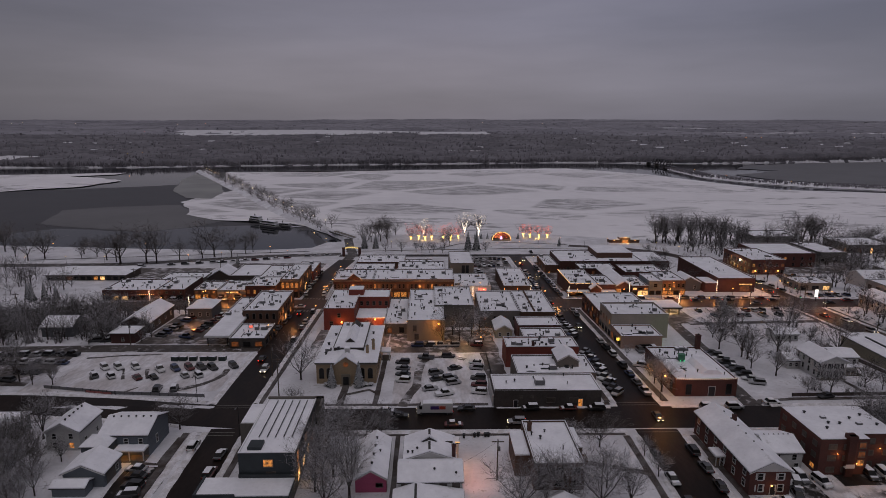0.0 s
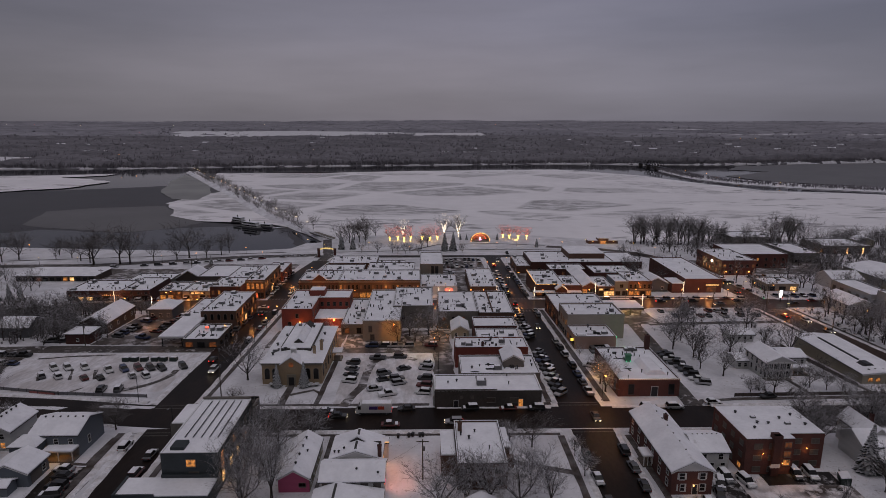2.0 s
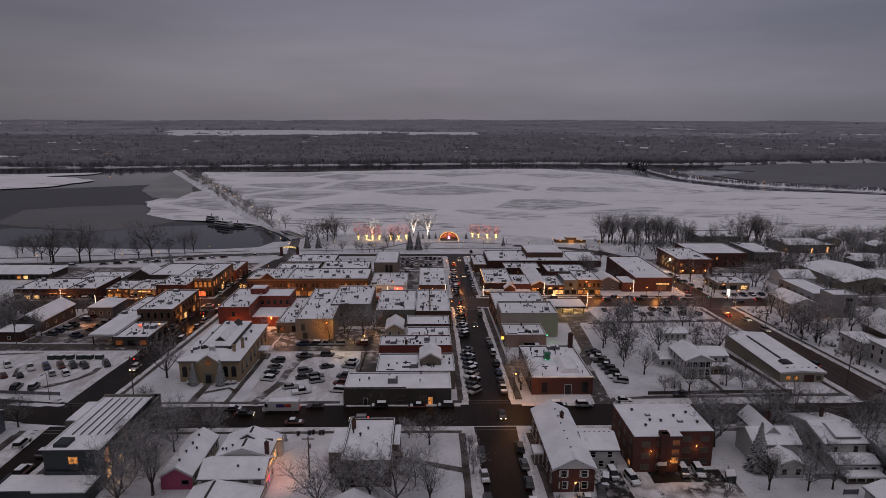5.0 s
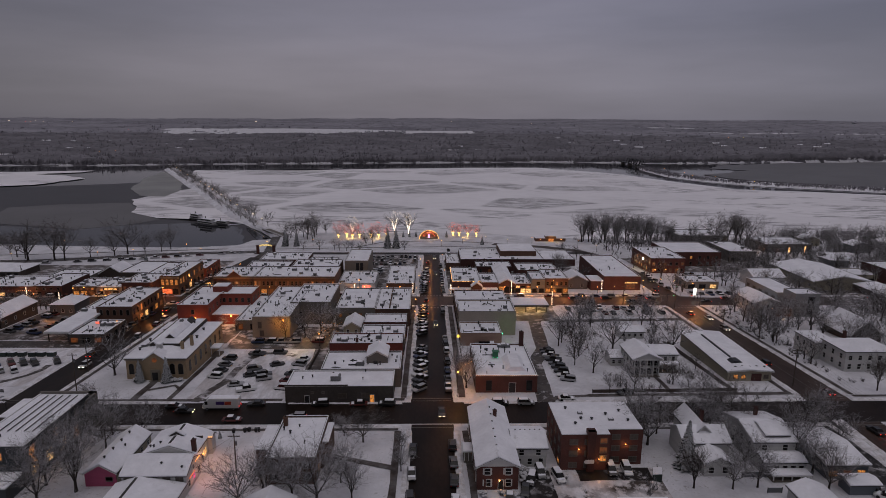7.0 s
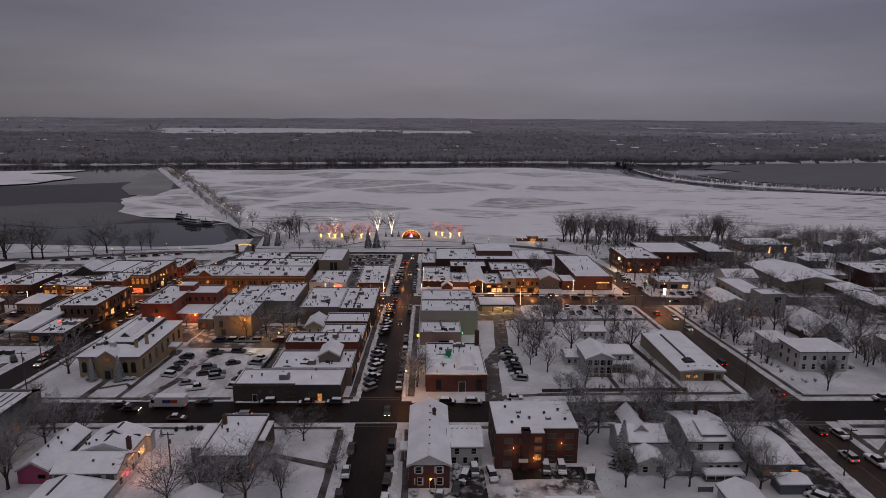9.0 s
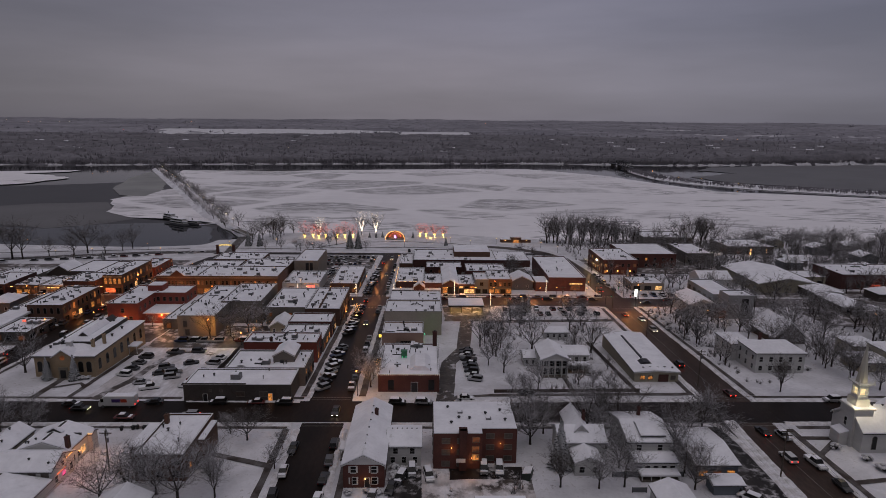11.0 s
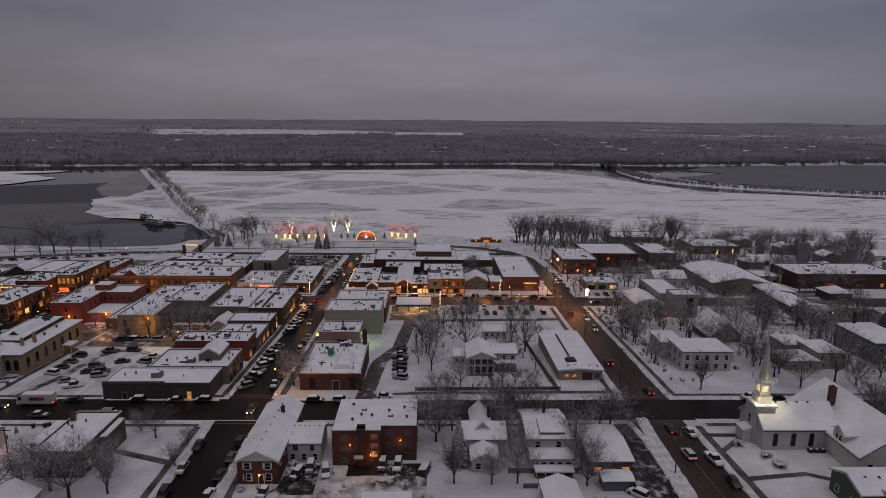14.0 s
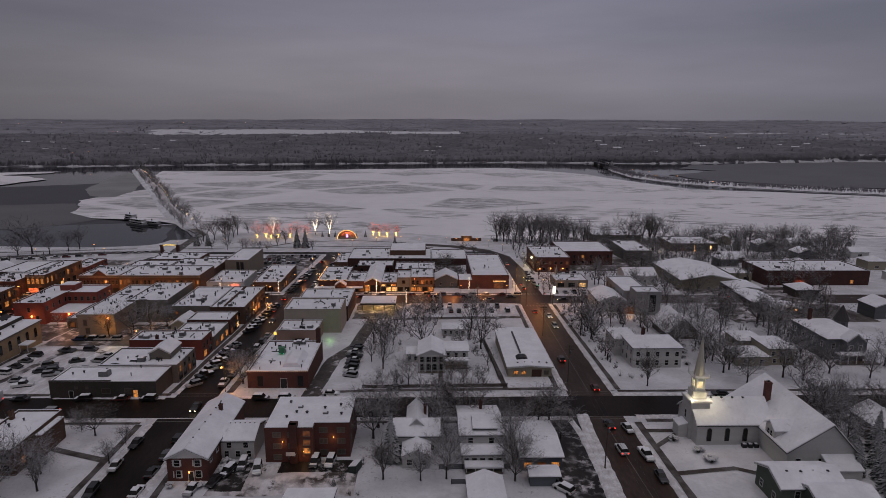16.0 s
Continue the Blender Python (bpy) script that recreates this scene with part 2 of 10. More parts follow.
PINK_SIDING = paint("magenta_siding", (0.36, 0.065, 0.14), 0.7, var=0.1, fine=6, coarse=0.3, bump=0.2, grain=(0.3, 0.3, 3))
BROWN_SIDING = paint("brown_siding", (0.072, 0.054, 0.045), 0.75, var=0.12, fine=6, coarse=0.3, bump=0.3, grain=(0.3, 0.3, 3))
TRIM = paint("white_trim", (0.56, 0.555, 0.55), 0.6, var=0.05, bump=0)
COPING = paint("dark_coping", (0.045, 0.040, 0.037), 0.6, metal=0.3, var=0.15, bump=0.05)
STONE = paint("stone_trim", (0.234, 0.202, 0.156), 0.8, var=0.1, bump=0.1)
SHINGLE = paint("dark_shingle", (0.06, 0.057, 0.057), 0.9, var=0.2, fine=5, bump=0.3)
METAL = paint("weathered_metal", (0.17, 0.17, 0.175), 0.5, metal=0.6, var=0.2, bump=0.05, spread=0.1)
DARK_METAL = paint("dark_metal", (0.035, 0.035, 0.038), 0.45, metal=0.5, var=0.2, bump=0)
WOOD_POLE = paint("pole_wood", (0.09, 0.07, 0.055), 0.9, var=0.2, fine=6, bump=0.2)
PLANK = paint("weathered_plank", (0.14, 0.12, 0.10), 0.85, var=0.2, fine=5, bump=0.2)
CURTAIN = paint("curtained_glass", (0.085, 0.07, 0.058), 0.4, var=0.3, fine=1.5, bump=0)
DULL_TRIM = paint("dull_trim", (0.12, 0.105, 0.095), 0.7, var=0.1, bump=0)
GLASS = paint("window_glass", (0.016, 0.015, 0.015), 0.12, var=0.1, bump=0, shine=0.28)
LIT = glow("lit_pane", (1.0, 0.36, 0.075), 0.40, 0.95, 1.6)
LIT_DIM = glow("dim_lit_pane", (1.0, 0.25, 0.04), 0.09, 0.95, 0.9)
LIT_WHITE = glow("white_lit_pane", (1.0, 0.55, 0.20), 0.95, 0.85)
LAMP_WARM = glow("warm_lamp", (1.0, 0.36, 0.08), 6.5, 0)
LAMP_WHITE = glow("white_lamp", (1.0, 0.80, 0.52), 7.0, 0)
LAMP_RED = glow("red_lamp", (1.0, 0.04, 0.03), 3.0, 0)
LAMP_GREEN = glow("green_lamp", (0.12, 1.0, 0.45), 3.0, 0)
TAIL_ON = glow("tail_lamp_on", (1.0, 0.03, 0.02), 4.5, 0)
HEAD_ON = glow("head_lamp_on", (1.0, 0.80, 0.50), 8.0, 0)
STRING = glow("string_lights", (1.0, 0.50, 0.16), 3.5, 0)
STRING_WHITE = glow("white_string_lights", (1.0, 0.80, 0.60), 3.0, 0.4)
STRING_RED = glow("red_string_lights", (1.0, 0.16, 0.10), 1.6, 0.5)
BARK = snowy("frosted_bark", (0.030, 0.022, 0.018), 0.7, low=0.25, high=1.0)
TWIG = snowy("bare_twig", (0.040, 0.030, 0.025), 0.45, low=0.15, high=1.0, snow=(0.60, 0.58, 0.60))
FROST_TWIG = snowy("frosted_twig", (0.046, 0.037, 0.033), 0.70, low=-0.20, high=1.0, snow=(0.66, 0.65, 0.69))
NEEDLE = snowy("snowy_needles", (0.020, 0.027, 0.022), 0.50, low=0.28, high=0.75, fine=1.0)
# frosted far woods; distance haze is put into their paler, bluer grey
HAZED_WOOD = paint("far_bare_trees", (0.165, 0.156, 0.175), 0.95, var=0.25, fine=0.05, coarse=0.006, bump=0, other=(0.25, 0.235, 0.255))
HAZED_HILL_WOOD = paint("hill_bare_trees", (0.18, 0.175, 0.203), 0.95, var=0.3, fine=0.03, coarse=0.003, bump=0, other=(0.255, 0.247, 0.28))
HAZED_CANOPY = paint("wood_canopy", (0.112, 0.107, 0.122), 0.95, var=0.30, fine=0.10, coarse=0.008, bump=0, other=(0.168, 0.161, 0.182))
FAR_TWIG = snowy("grey_frosted_twig", (0.060, 0.050, 0.046), 0.62, low=-0.15, high=1.0, snow=(0.60, 0.59, 0.625))
HEDGE = snowy("snowy_hedge", (0.05, 0.042, 0.036), 0.65, low=0.0, high=0.6)


def lake_ice():
    """Snow over ice: broad plates swept into ripples in mid-river, small bare flakes elsewhere."""
    m = paint("snow_covered_ice", (0.84, 0.820, 0.855), 0.7, var=0.05, fine=0.06, coarse=0.01, bump=0.1, other=(0.79, 0.771, 0.806))
    nt = m.node_tree
    p = nt.nodes["Principled BSDF"]
    src = p.inputs["Base Color"].links[0].from_socket
    geo = nt.nodes.new("ShaderNodeNewGeometry")

    def node(kind, **values):
        n = nt.nodes.new(kind)
        for key, value in values.items():
            n.inputs[key.replace("_", " ")].default_value = value
        return n

    def placed(scale, turn):
        mp = node("ShaderNodeMapping", Scale=scale, Rotation=(0, 0, turn))
        nt.links.new(geo.outputs["Position"], mp.inputs[0])
        return mp.outputs[0]

    def span(value, lo, hi, a=0.0, b=1.0):
        r = nt.nodes.new("ShaderNodeMapRange")
        for k, v in enumerate((lo, hi, a, b)):
            r.inputs[k + 1].default_value = v
        nt.links.new(value, r.inputs[0])
        return r.outputs[0]

    def times(*values):
        out = values[0]
        for v in values[1:]:
            n = nt.nodes.new("ShaderNodeMath")
            n.operation = "MULTIPLY"
            nt.links.new(out, n.inputs[0])
            nt.links.new(v, n.inputs[1])
            out = n.outputs[0]
        return out

    def noisy(scale, turn, detail=3.0):
        n = node("ShaderNodeTexNoise", Scale=1.0, Detail=detail, Distortion=0.5)
        nt.links.new(placed(scale, turn), n.inputs["Vector"])
        return n.outputs[0]

    plate = placed((0.0072, 0.0098, 0.0), 0.50)
    cell, rim = node("ShaderNodeTexVoronoi", Scale=1.0, Randomness=0.8), node("ShaderNodeTexVoronoi", Scale=1.0, Randomness=0.8)
    rim.feature = "DISTANCE_TO_EDGE"
    for n in (cell, rim):
        nt.links.new(plate, n.inputs["Vector"])
    pick = nt.nodes.new("ShaderNodeSeparateColor")
    nt.links.new(cell.outputs["Color"], pick.inputs[0])
    wave = node("ShaderNodeTexWave", Scale=0.032, Distortion=5.5, Detail=3.0, Detail_Scale=2.4)
    wave.bands_direction = "Y"
    nt.links.new(placed((0.55, 1.0, 0.0), -0.16), wave.inputs["Vector"])
    where = nt.nodes.new("ShaderNodeSeparateXYZ")
    nt.links.new(geo.outputs["Position"], where.inputs[0])
    x, y = where.outputs[0], where.outputs[1]
    region = times(span(x, -300, -230), span(x, 400, 250), span(y, 590, 640), span(y, 1150, 1090))
    hatch = span(times(span(wave.outputs["Fac"], 0.25, 0.7), span(noisy((0.04, 0.09, 1), 0.2), 0.36, 0.5)), 0.0, 1.0, 0.22, 1.0)
    ripples = times(span(pick.outputs[0], 0.40, 0.42), span(rim.outputs["Distance"], 0.05, 0.09), hatch, region)
    flakes = times(span(noisy((0.0085, 0.019, 1), -0.25), 0.50, 0.56), span(noisy((0.045, 0.20, 1), 0.3), 0.50, 0.56), span(region, 1.0, 0.0))
    out = src
    for mask, colour in ((ripples, (0.27, 0.262, 0.275, 1)), (flakes, (0.36, 0.35, 0.37, 1))):
        mix = nt.nodes.new("ShaderNodeMixRGB")
        mix.inputs[2].default_value = colour
        nt.links.new(mask, mix.inputs[0])
        nt.links.new(out, mix.inputs[1])
        out = mix.outputs[0]
    nt.links.new(out, p.inputs["Base Color"])
    return m


LAKE_ICE = lake_ice()

# ---------------------------------------------------------------- mesh building
class Build:
    """Collects vertices and faces of one mesh."""

    def __init__(self):
        self.v, self.f = [], []

    def add(self, verts, faces):
        k = len(self.v)
        self.v.extend(verts)
        self.f.extend([tuple(i + k for i in f) for f in faces])
        return self

    def box(self, x0, x1, y0, y1, z0, z1, bevel=0.0):
        """A box; bevel draws the top edge in, as lying snow has it."""
        if not bevel:
            v = [(x0, y0, z0), (x1, y0, z0), (x1, y1, z0), (x0, y1, z0), (x0, y0, z1), (x1, y0, z1), (x1, y1, z1), (x0, y1, z1)]
            return self.add(v, [(0, 3, 2, 1), (4, 5, 6, 7), (0, 1, 5, 4), (1, 2, 6, 5), (2, 3, 7, 6), (3, 0, 4, 7)])
        b = bevel
        v = [(x0, y0, z0), (x1, y0, z0), (x1, y1, z0), (x0, y1, z0),
             (x0, y0, z1 - b), (x1, y0, z1 - b), (x1, y1, z1 - b), (x0, y1, z1 - b),
             (x0 + b, y0 + b, z1), (x1 - b, y0 + b, z1), (x1 - b, y1 - b, z1), (x0 + b, y1 - b, z1)]
        return self.add(v, [(0, 3, 2, 1), (8, 9, 10, 11), (0, 1, 5, 4), (1, 2, 6, 5), (2, 3, 7, 6), (3, 0, 4, 7),
                            (4, 5, 9, 8), (5, 6, 10, 9), (6, 7, 11, 10), (7, 4, 8, 11)])

    def tube(self, a, b, ra, rb, n=6, cap=True):
        """A tapered round bar from a to b."""
        a, b = Vector(a), Vector(b)
        d = (b - a).normalized()
        s = d.cross(Vector((0, 0, 1)) if abs(d.z) < 0.95 else Vector((1, 0, 0))).normalized()
        u = d.cross(s)
        k = len(self.v)
        for c, r in ((a, ra), (b, rb)):
            for i in range(n):
                q = 2 * math.pi * i / n
                self.v.append(tuple(c + r * (math.cos(q) * s + math.sin(q) * u)))
        for i in range(n):
            j = (i + 1) % n
            self.f.append((k + i, k + n + i, k + n + j, k + j))
        if cap:
            self.f.append(tuple(k + i for i in range(n)))
            self.f.append(tuple(k + n + i for i in reversed(range(n))))
        return self

    def loft(self, rings, cap=True):
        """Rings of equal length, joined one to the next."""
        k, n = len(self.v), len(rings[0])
        for r in rings:
            self.v.extend(tuple(p) for p in r)
        for a in range(len(rings) - 1):
            for i in range(n):
                j = (i + 1) % n
                self.f.append((k + a * n + i, k + a * n + j, k + (a + 1) * n + j, k + (a + 1) * n + i))
        if cap:
            self.f.append(tuple(k + i for i in reversed(range(n))))
            self.f.append(tuple(k + (len(rings) - 1) * n + i for i in range(n)))
        return self

    def prism(self, outline, axis, a, b):
        """An outline (2D) pushed along an axis from a to b. axis y: outline is (x, z); axis x: (y, z); axis z: (x, y)."""
        def at(p, c):
            return (p[0], c, p[1]) if axis == "y" else (c, p[0], p[1]) if axis == "x" else (p[0], p[1], c)
        n = len(outline)
        v = [at(p, a) for p in outline] + [at(p, b) for p in outline]
        f = [(i, (i + 1) % n, n + (i + 1) % n, n + i) for i in range(n)]
        return self.add(v, f + [tuple(reversed(range(n))), tuple(range(n, 2 * n))])

    def mesh(self, name, material, smooth=False):
        me = bpy.data.meshes.new(name)
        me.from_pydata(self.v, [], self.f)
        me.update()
        bm = bmesh.new()
        bm.from_mesh(me)
        if len(bm.faces) < 3000:
            bmesh.ops.recalc_face_normals(bm, faces=bm.faces)
        bm.to_mesh(me)
        bm.free()
        for m in material if isinstance(material, (list, tuple)) else [material]:
            me.materials.append(m)
        if smooth:
            me.shade_smooth()
        return me


def part(name, b, material, parent, label="", at=None):
    """One mesh object under a thing or a part; b: a Build, or a mesh to share."""
    ob = new(name, b.mesh(name, material) if isinstance(b, Build) else b)
    ob.parent = parent
    if at is not None:
        ob.matrix_basis = at
    if label:
        ob["label"] = label
    return ob


def thing(name, x, y, z, label, category, turn=0.0, group="", kind=""):
    """An Empty at the base of a thing, to hold its parts."""
    ob = new(name)
    ob.empty_display_size = 0.5
    ob.matrix_basis = pose(x, y, z, 0, 0, turn)
    return tagged(ob, label, category, group, kind)


def solid(name, b, material, label="", category="", kind="", group="", smooth=False):
    """A thing or piece of the setting that is one mesh."""
    return tagged(new(name, b.mesh(name, material, smooth)), label, category, group, kind)


# ---------------------------------------------------------------- terrain
LAKE = -20.0
SHORE_X = (-700, -322, -207, -128, -95, -76, -50, 100, 170, 260, 700)
SHORE_Y = (480, 449, 433, 425, 434, 470, 494, 494, 472, 466, 485)
FAR_X = (-2000, -841, -627, -422, -195, 52, 318, 607, 871, 1145, 3000)
FAR_Y = (1180, 1203, 1212, 1266, 1309, 1355, 1405, 1385, 1432, 1486, 1560)
FAR_R = (1200, 1420, 1600, 2000, 2450, 2800, 3500, 4300, 4800, 5300)
FAR_Z = (-17, -16, -12, 1, 12.5, 27, 36, 46, 55, 44)


def town(y):
    """Height of the town's ground, which falls towards the lake."""
    return 0.0 if y <= 150 else -16.0 * (y - 150) / 300 if y <= 450 else -16.0


def land(x, y):
    """Height of the ground anywhere."""
    s, f = float(np.interp(x, SHORE_X, SHORE_Y)), float(np.interp(x, FAR_X, FAR_Y))
    if y < s:
        return town(y) if y < s - 14 else town(s - 14) + (LAKE - 1.0 - town(s - 14)) * (y - s + 14) / 16
    if y < f:
        return LAKE - 3.0
    r = math.hypot(x - 55, y)
    z = float(np.interp(r, FAR_R, FAR_Z))
    rough = 6.0 * noise.noise(Vector((x / 300, y / 420, 0))) + 12 * noise.noise(Vector((x / 900, y / 1300, 3)))
    z += rough * min(1.0, max(0.0, (r - 1700) / 1500))
    z += 26.0 * min(1.0, max(0.0, (x + 1800) / 1900)) * min(1.0, max(0.0, (r - 2900) / 1700))
    return LAKE - 1 + (z - LAKE + 1) * min(1.0, (y - f) / 14)


def spaced(*spans):
    out = []
    for a, b, step in spans:
        out += list(np.arange(a, b, step))
    return out


xs = spaced((-4600, -1200, 200), (-1200, -420, 60), (-420, 560, 20), (560, 1200, 60), (1200, 4601, 200))
ys = spaced((-400, 150, 50), (150, 400, 25), (400, 520, 4), (520, 1150, 70), (1150, 1520, 8), (1520, 5201, 70))
ground = Build()
for y in ys:
    for x in xs:
        ground.v.append((x, y, land(x, y)))
nx = len(xs)
for j in range(len(ys) - 1):
    for i in range(nx - 1):
        k = j * nx + i
        ground.f.append((k, k + 1, k + nx + 1, k + nx))
solid("ground", ground, YARD_SNOW, "snow-covered town ground falling gently to the frozen river", "ground", "structure")

water = Build()
water.add([(-4600, 380, LAKE - 0.9), (4600, 380, LAKE - 0.9), (4600, 1620, LAKE - 0.9), (-4600, 1620, LAKE - 0.9)], [(0, 1, 2, 3)])
solid("water", water, WATER, "dark open river water between the ice fields", "water", "structure")


def sheet(name, outline, z, material, label, category, jag=4.0, step=14.0, kind="structure"):
    """A flat sheet of ice with an uneven edge."""
    pts = []
    for i, a in enumerate(outline):
        b = outline[(i + 1) % len(outline)]
        a, b = Vector(a), Vector(b)
        n = max(1, int((b - a).length / step))
        side = Vector((a.y - b.y, b.x - a.x)).normalized()
        for k in range(n):
            p = a + (b - a) * k / n
            w = jag * (noise.noise(Vector((p.x / 40, p.y / 40, z))) + 0.6 * noise.noise(Vector((p.x / 11, p.y / 11, z))))
            pts.append(tuple(p + side * w) if k else tuple(a))
    me = bpy.data.meshes.new(name)
    bm = bmesh.new()
    face = bm.faces.new([bm.verts.new((x, y, z)) for x, y in pts])
    if face.normal.z < 0:
        face.normal_flip()
    bmesh.ops.triangulate(bm, faces=[face])
    bmesh.ops.recalc_face_normals(bm, faces=bm.faces)
    for f in bm.faces:
        if f.normal.z < 0:
            f.normal_flip()
    bm.to_mesh(me)
    bm.free()
    me.materials.append(material)
    return tagged(new(name, me), label, category, "", kind)


sheet("ice_field", [(-60, 470), (700, 470), (1600, 640), (1600, 700), (720, 770), (560, 832), (498, 850), (436, 997), (410, 1082), (335, 1170),
                    (279, 1232), (160, 1216), (-65, 1166), (-209, 1124), (-373, 1118), (-330, 960), (-232, 790), (-150, 632)],
      LAKE, LAKE_ICE, "snow-covered river ice swept into rippled grey patches", "ice")
sheet("thin_ice", [(-360, 440), (-70, 440), (-112, 540), (-160, 630), (-238, 790), (-300, 915), (-360, 905), (-440, 860), (-520, 830), (-560, 800), (-900, 800), (-900, 440)],
      LAKE - 0.35, THIN_ICE, "smooth grey thin ice on the bay", "ice")
sheet("grey_ice", [(-363, 558), (-391, 640), (-351, 666), (-283, 680), (-251, 629), (-200, 568), (-216, 538), (-251, 515), (-339, 543)],
      LAKE - 0.2, GREY_ICE, "paler grey ice sheet on the bay", "ice")
sheet("dark_water", [(-330, 440), (-80, 440), (-108, 520), (-150, 552), (-215, 536), (-251, 512), (-330, 530), (-380, 480)],
      LAKE - 0.12, WATER, "dark unfrozen water along the park shore", "water", jag=6)
sheet("bay_snow_ice", [(-293, 704), (-258, 641), (-249, 610), (-208, 575), (-158, 569), (-127, 552), (-108, 540), (-160, 640), (-236, 785), (-262, 835), (-285, 780)],
      LAKE + 0.08, LAKE_ICE, "snowy ice tongue beside the causeway", "ice", jag=5)
sheet("outer_snow_ice", [(-1200, 1030), (-733, 1047), (-646, 1061), (-544, 1097), (-545, 1060), (-600, 1020), (-538, 1000), (-483, 954), (-495, 872), (-566, 801), (-1200, 790)],
      LAKE + 0.1, LAKE_ICE, "snow-covered ice field beyond the bay", "ice", jag=9)
sheet("pale_bay_ice", [(-347, 816), (-392, 960), (-415, 1080), (-387, 1040), (-322, 925), (-272, 790), (-267, 735), (-302, 743)],
      LAKE + 0.16, paint("pale_bay_ice", (0.29, 0.29, 0.282), 0.5, var=0.08, fine=0.08, coarse=0.02, bump=0, other=(0.22, 0.22, 0.217), shine=0.25), "pale grey-green ice beside the causeway", "ice", jag=4)
sheet("side_bay_ice", [(560, 1090), (580, 990), (700, 900), (1600, 640), (1600, 1500), (1150, 1475), (880, 1405), (700, 1330), (640, 1235), (700, 1190)],
      LAKE - 0.2, GREY_ICE, "grey ice behind the wooded spit", "ice", jag=10)

# ---------------------------------------------------------------- roads, walks and banks
def ribbon(name, line, width, material, label, category, lift=0.03, step=6.0, kind="structure", jag=0.0):
    """A road or path that lies on the ground along a line of (x, y)."""
    pts = []
    for (ax, ay), (bx, by) in zip(line, line[1:]):
        n = max(1, int(math.hypot(bx - ax, by - ay) / step))
        pts += [(ax + (bx - ax) * k / n, ay + (by - ay) * k / n) for k in range(n)]
    pts.append(line[-1])
    for i in range(len(pts) - 1, 0, -1):
        (ax, ay), (bx, by) = pts[i - 1], pts[i]
        if (ay - 150) * (by - 150) < 0:
            k = (150 - ay) / (by - ay)
            pts.insert(i, (ax + (bx - ax) * k, 150.0))
    b = Build()
    for i, (x, y) in enumerate(pts):
        (px, py), (qx, qy) = pts[max(0, i - 1)], pts[min(len(pts) - 1, i + 1)]
        d = math.hypot(qx - px, qy - py)
        sx, sy = (qy - py) / d, -(qx - px) / d
        for s in (-1, -0.33, 0.33, 1):
            w = width / 2 * s
            if abs(s) == 1 and jag:
                w += jag * noise.noise(Vector((x / 5, y / 5, s * 9)))
            u, v = x + sx * w, y + sy * w
            b.v.append((u, v, land(u, v) + lift))
    for i in range(len(pts) - 1):
        for k in range(3):
            a = i * 4 + k
            b.f.append((a, a + 1, a + 5, a + 4))
    return solid(name, b, material, label, category, kind)


def bank(line, width=1.8, height=0.45, lift=0.0):
    """A ploughed, lumpy snow bank."""
    pts = []
    for (ax, ay), (bx, by) in zip(line, line[1:]):
        n = max(1, int(math.hypot(bx - ax, by - ay) / 1.2))
        pts += [(ax + (bx - ax) * k / n, ay + (by - ay) * k / n) for k in range(n)]
    pts.append(line[-1])
    b = Build()
    for i, (x, y) in enumerate(pts):
        (px, py), (qx, qy) = pts[max(0, i - 1)], pts[min(len(pts) - 1, i + 1)]
        d = math.hypot(qx - px, qy - py) or 1
        sx, sy = (qy - py) / d, -(qx - px) / d
        tall = height * (0.55 + 0.9 * abs(noise.noise(Vector((x / 2.2, y / 2.2, 1)))))
        for s, h in ((-1, -0.05), (-0.5, 0.75), (0.1, 1.0), (0.6, 0.6), (1, -0.05)):
            w = width / 2 * s * (1 + 0.35 * noise.noise(Vector((x / 3, y / 3, s * 5))))
            u, v = x + sx * w, y + sy * w
            b.v.append((u, v, land(u, v) + lift + tall * h))
    for i in range(len(pts) - 1):
        for k in range(4):
            a = i * 5 + k
            b.f.append((a, a + 1, a + 6, a + 5))
    return solid("snow_bank", b, BANK, "ploughed lumpy snow bank along the kerb", "snow bank", "stuff")


# the grid of streets: two cross streets, three that run to the lake
ribbon("road_cross_near", [(-330, 163), (-114, 152.4), (-90, 149.8), (-66, 145.6), (-42, 142.6), (330, 141.5)], 11.6, ASPHALT, "wet dark residential cross street, ploughed", "road")
ribbon("road_cross_far", [(-330, 205), (-230, 226), (-180, 241), (-140, 256), (-100, 259.5), (380, 259.5)], 17.0, SALTED, "wet dark shopping street, ploughed and lit", "road")
ribbon("road_west_south", [(-52.8, 60), (-53.7, 138)], 8.2, ASPHALT, "wet dark side street with parked cars", "road", 0.026)
ribbon("road_west_mid", [(-55.6, 146.8), (-56.5, 190), (-56.8, 251)], 10.8, ASPHALT, "wet dark side street", "road", 0.026)
ribbon("road_west_north", [(-57, 268), (-58.5, 330), (-55, 372)], 10.5, ASPHALT, "wet side street leading to the park arch", "road", 0.026)
ribbon("road_main_south", [(51.5, 60), (52.5, 136)], 10.5, ASPHALT, "wet dark street between parked cars", "road", 0.026)
ribbon("road_main_mid", [(52.5, 147), (53.2, 251)], 11.5, ASPHALT, "wet dark main street between parked cars", "road", 0.026)
ribbon("road_main_north", [(53.5, 268), (54.6, 384)], 11.0, ASPHALT, "wet street down to the lakeside park", "road", 0.026)
ribbon("road_east_south", [(163.5, 40), (160.5, 136)], 12.5, SALTED, "wet dark through road with traffic", "road", 0.026)
ribbon("road_east_mid", [(161.5, 147), (164.0, 251)], 12.5, SALTED, "wet dark through road", "road", 0.026)
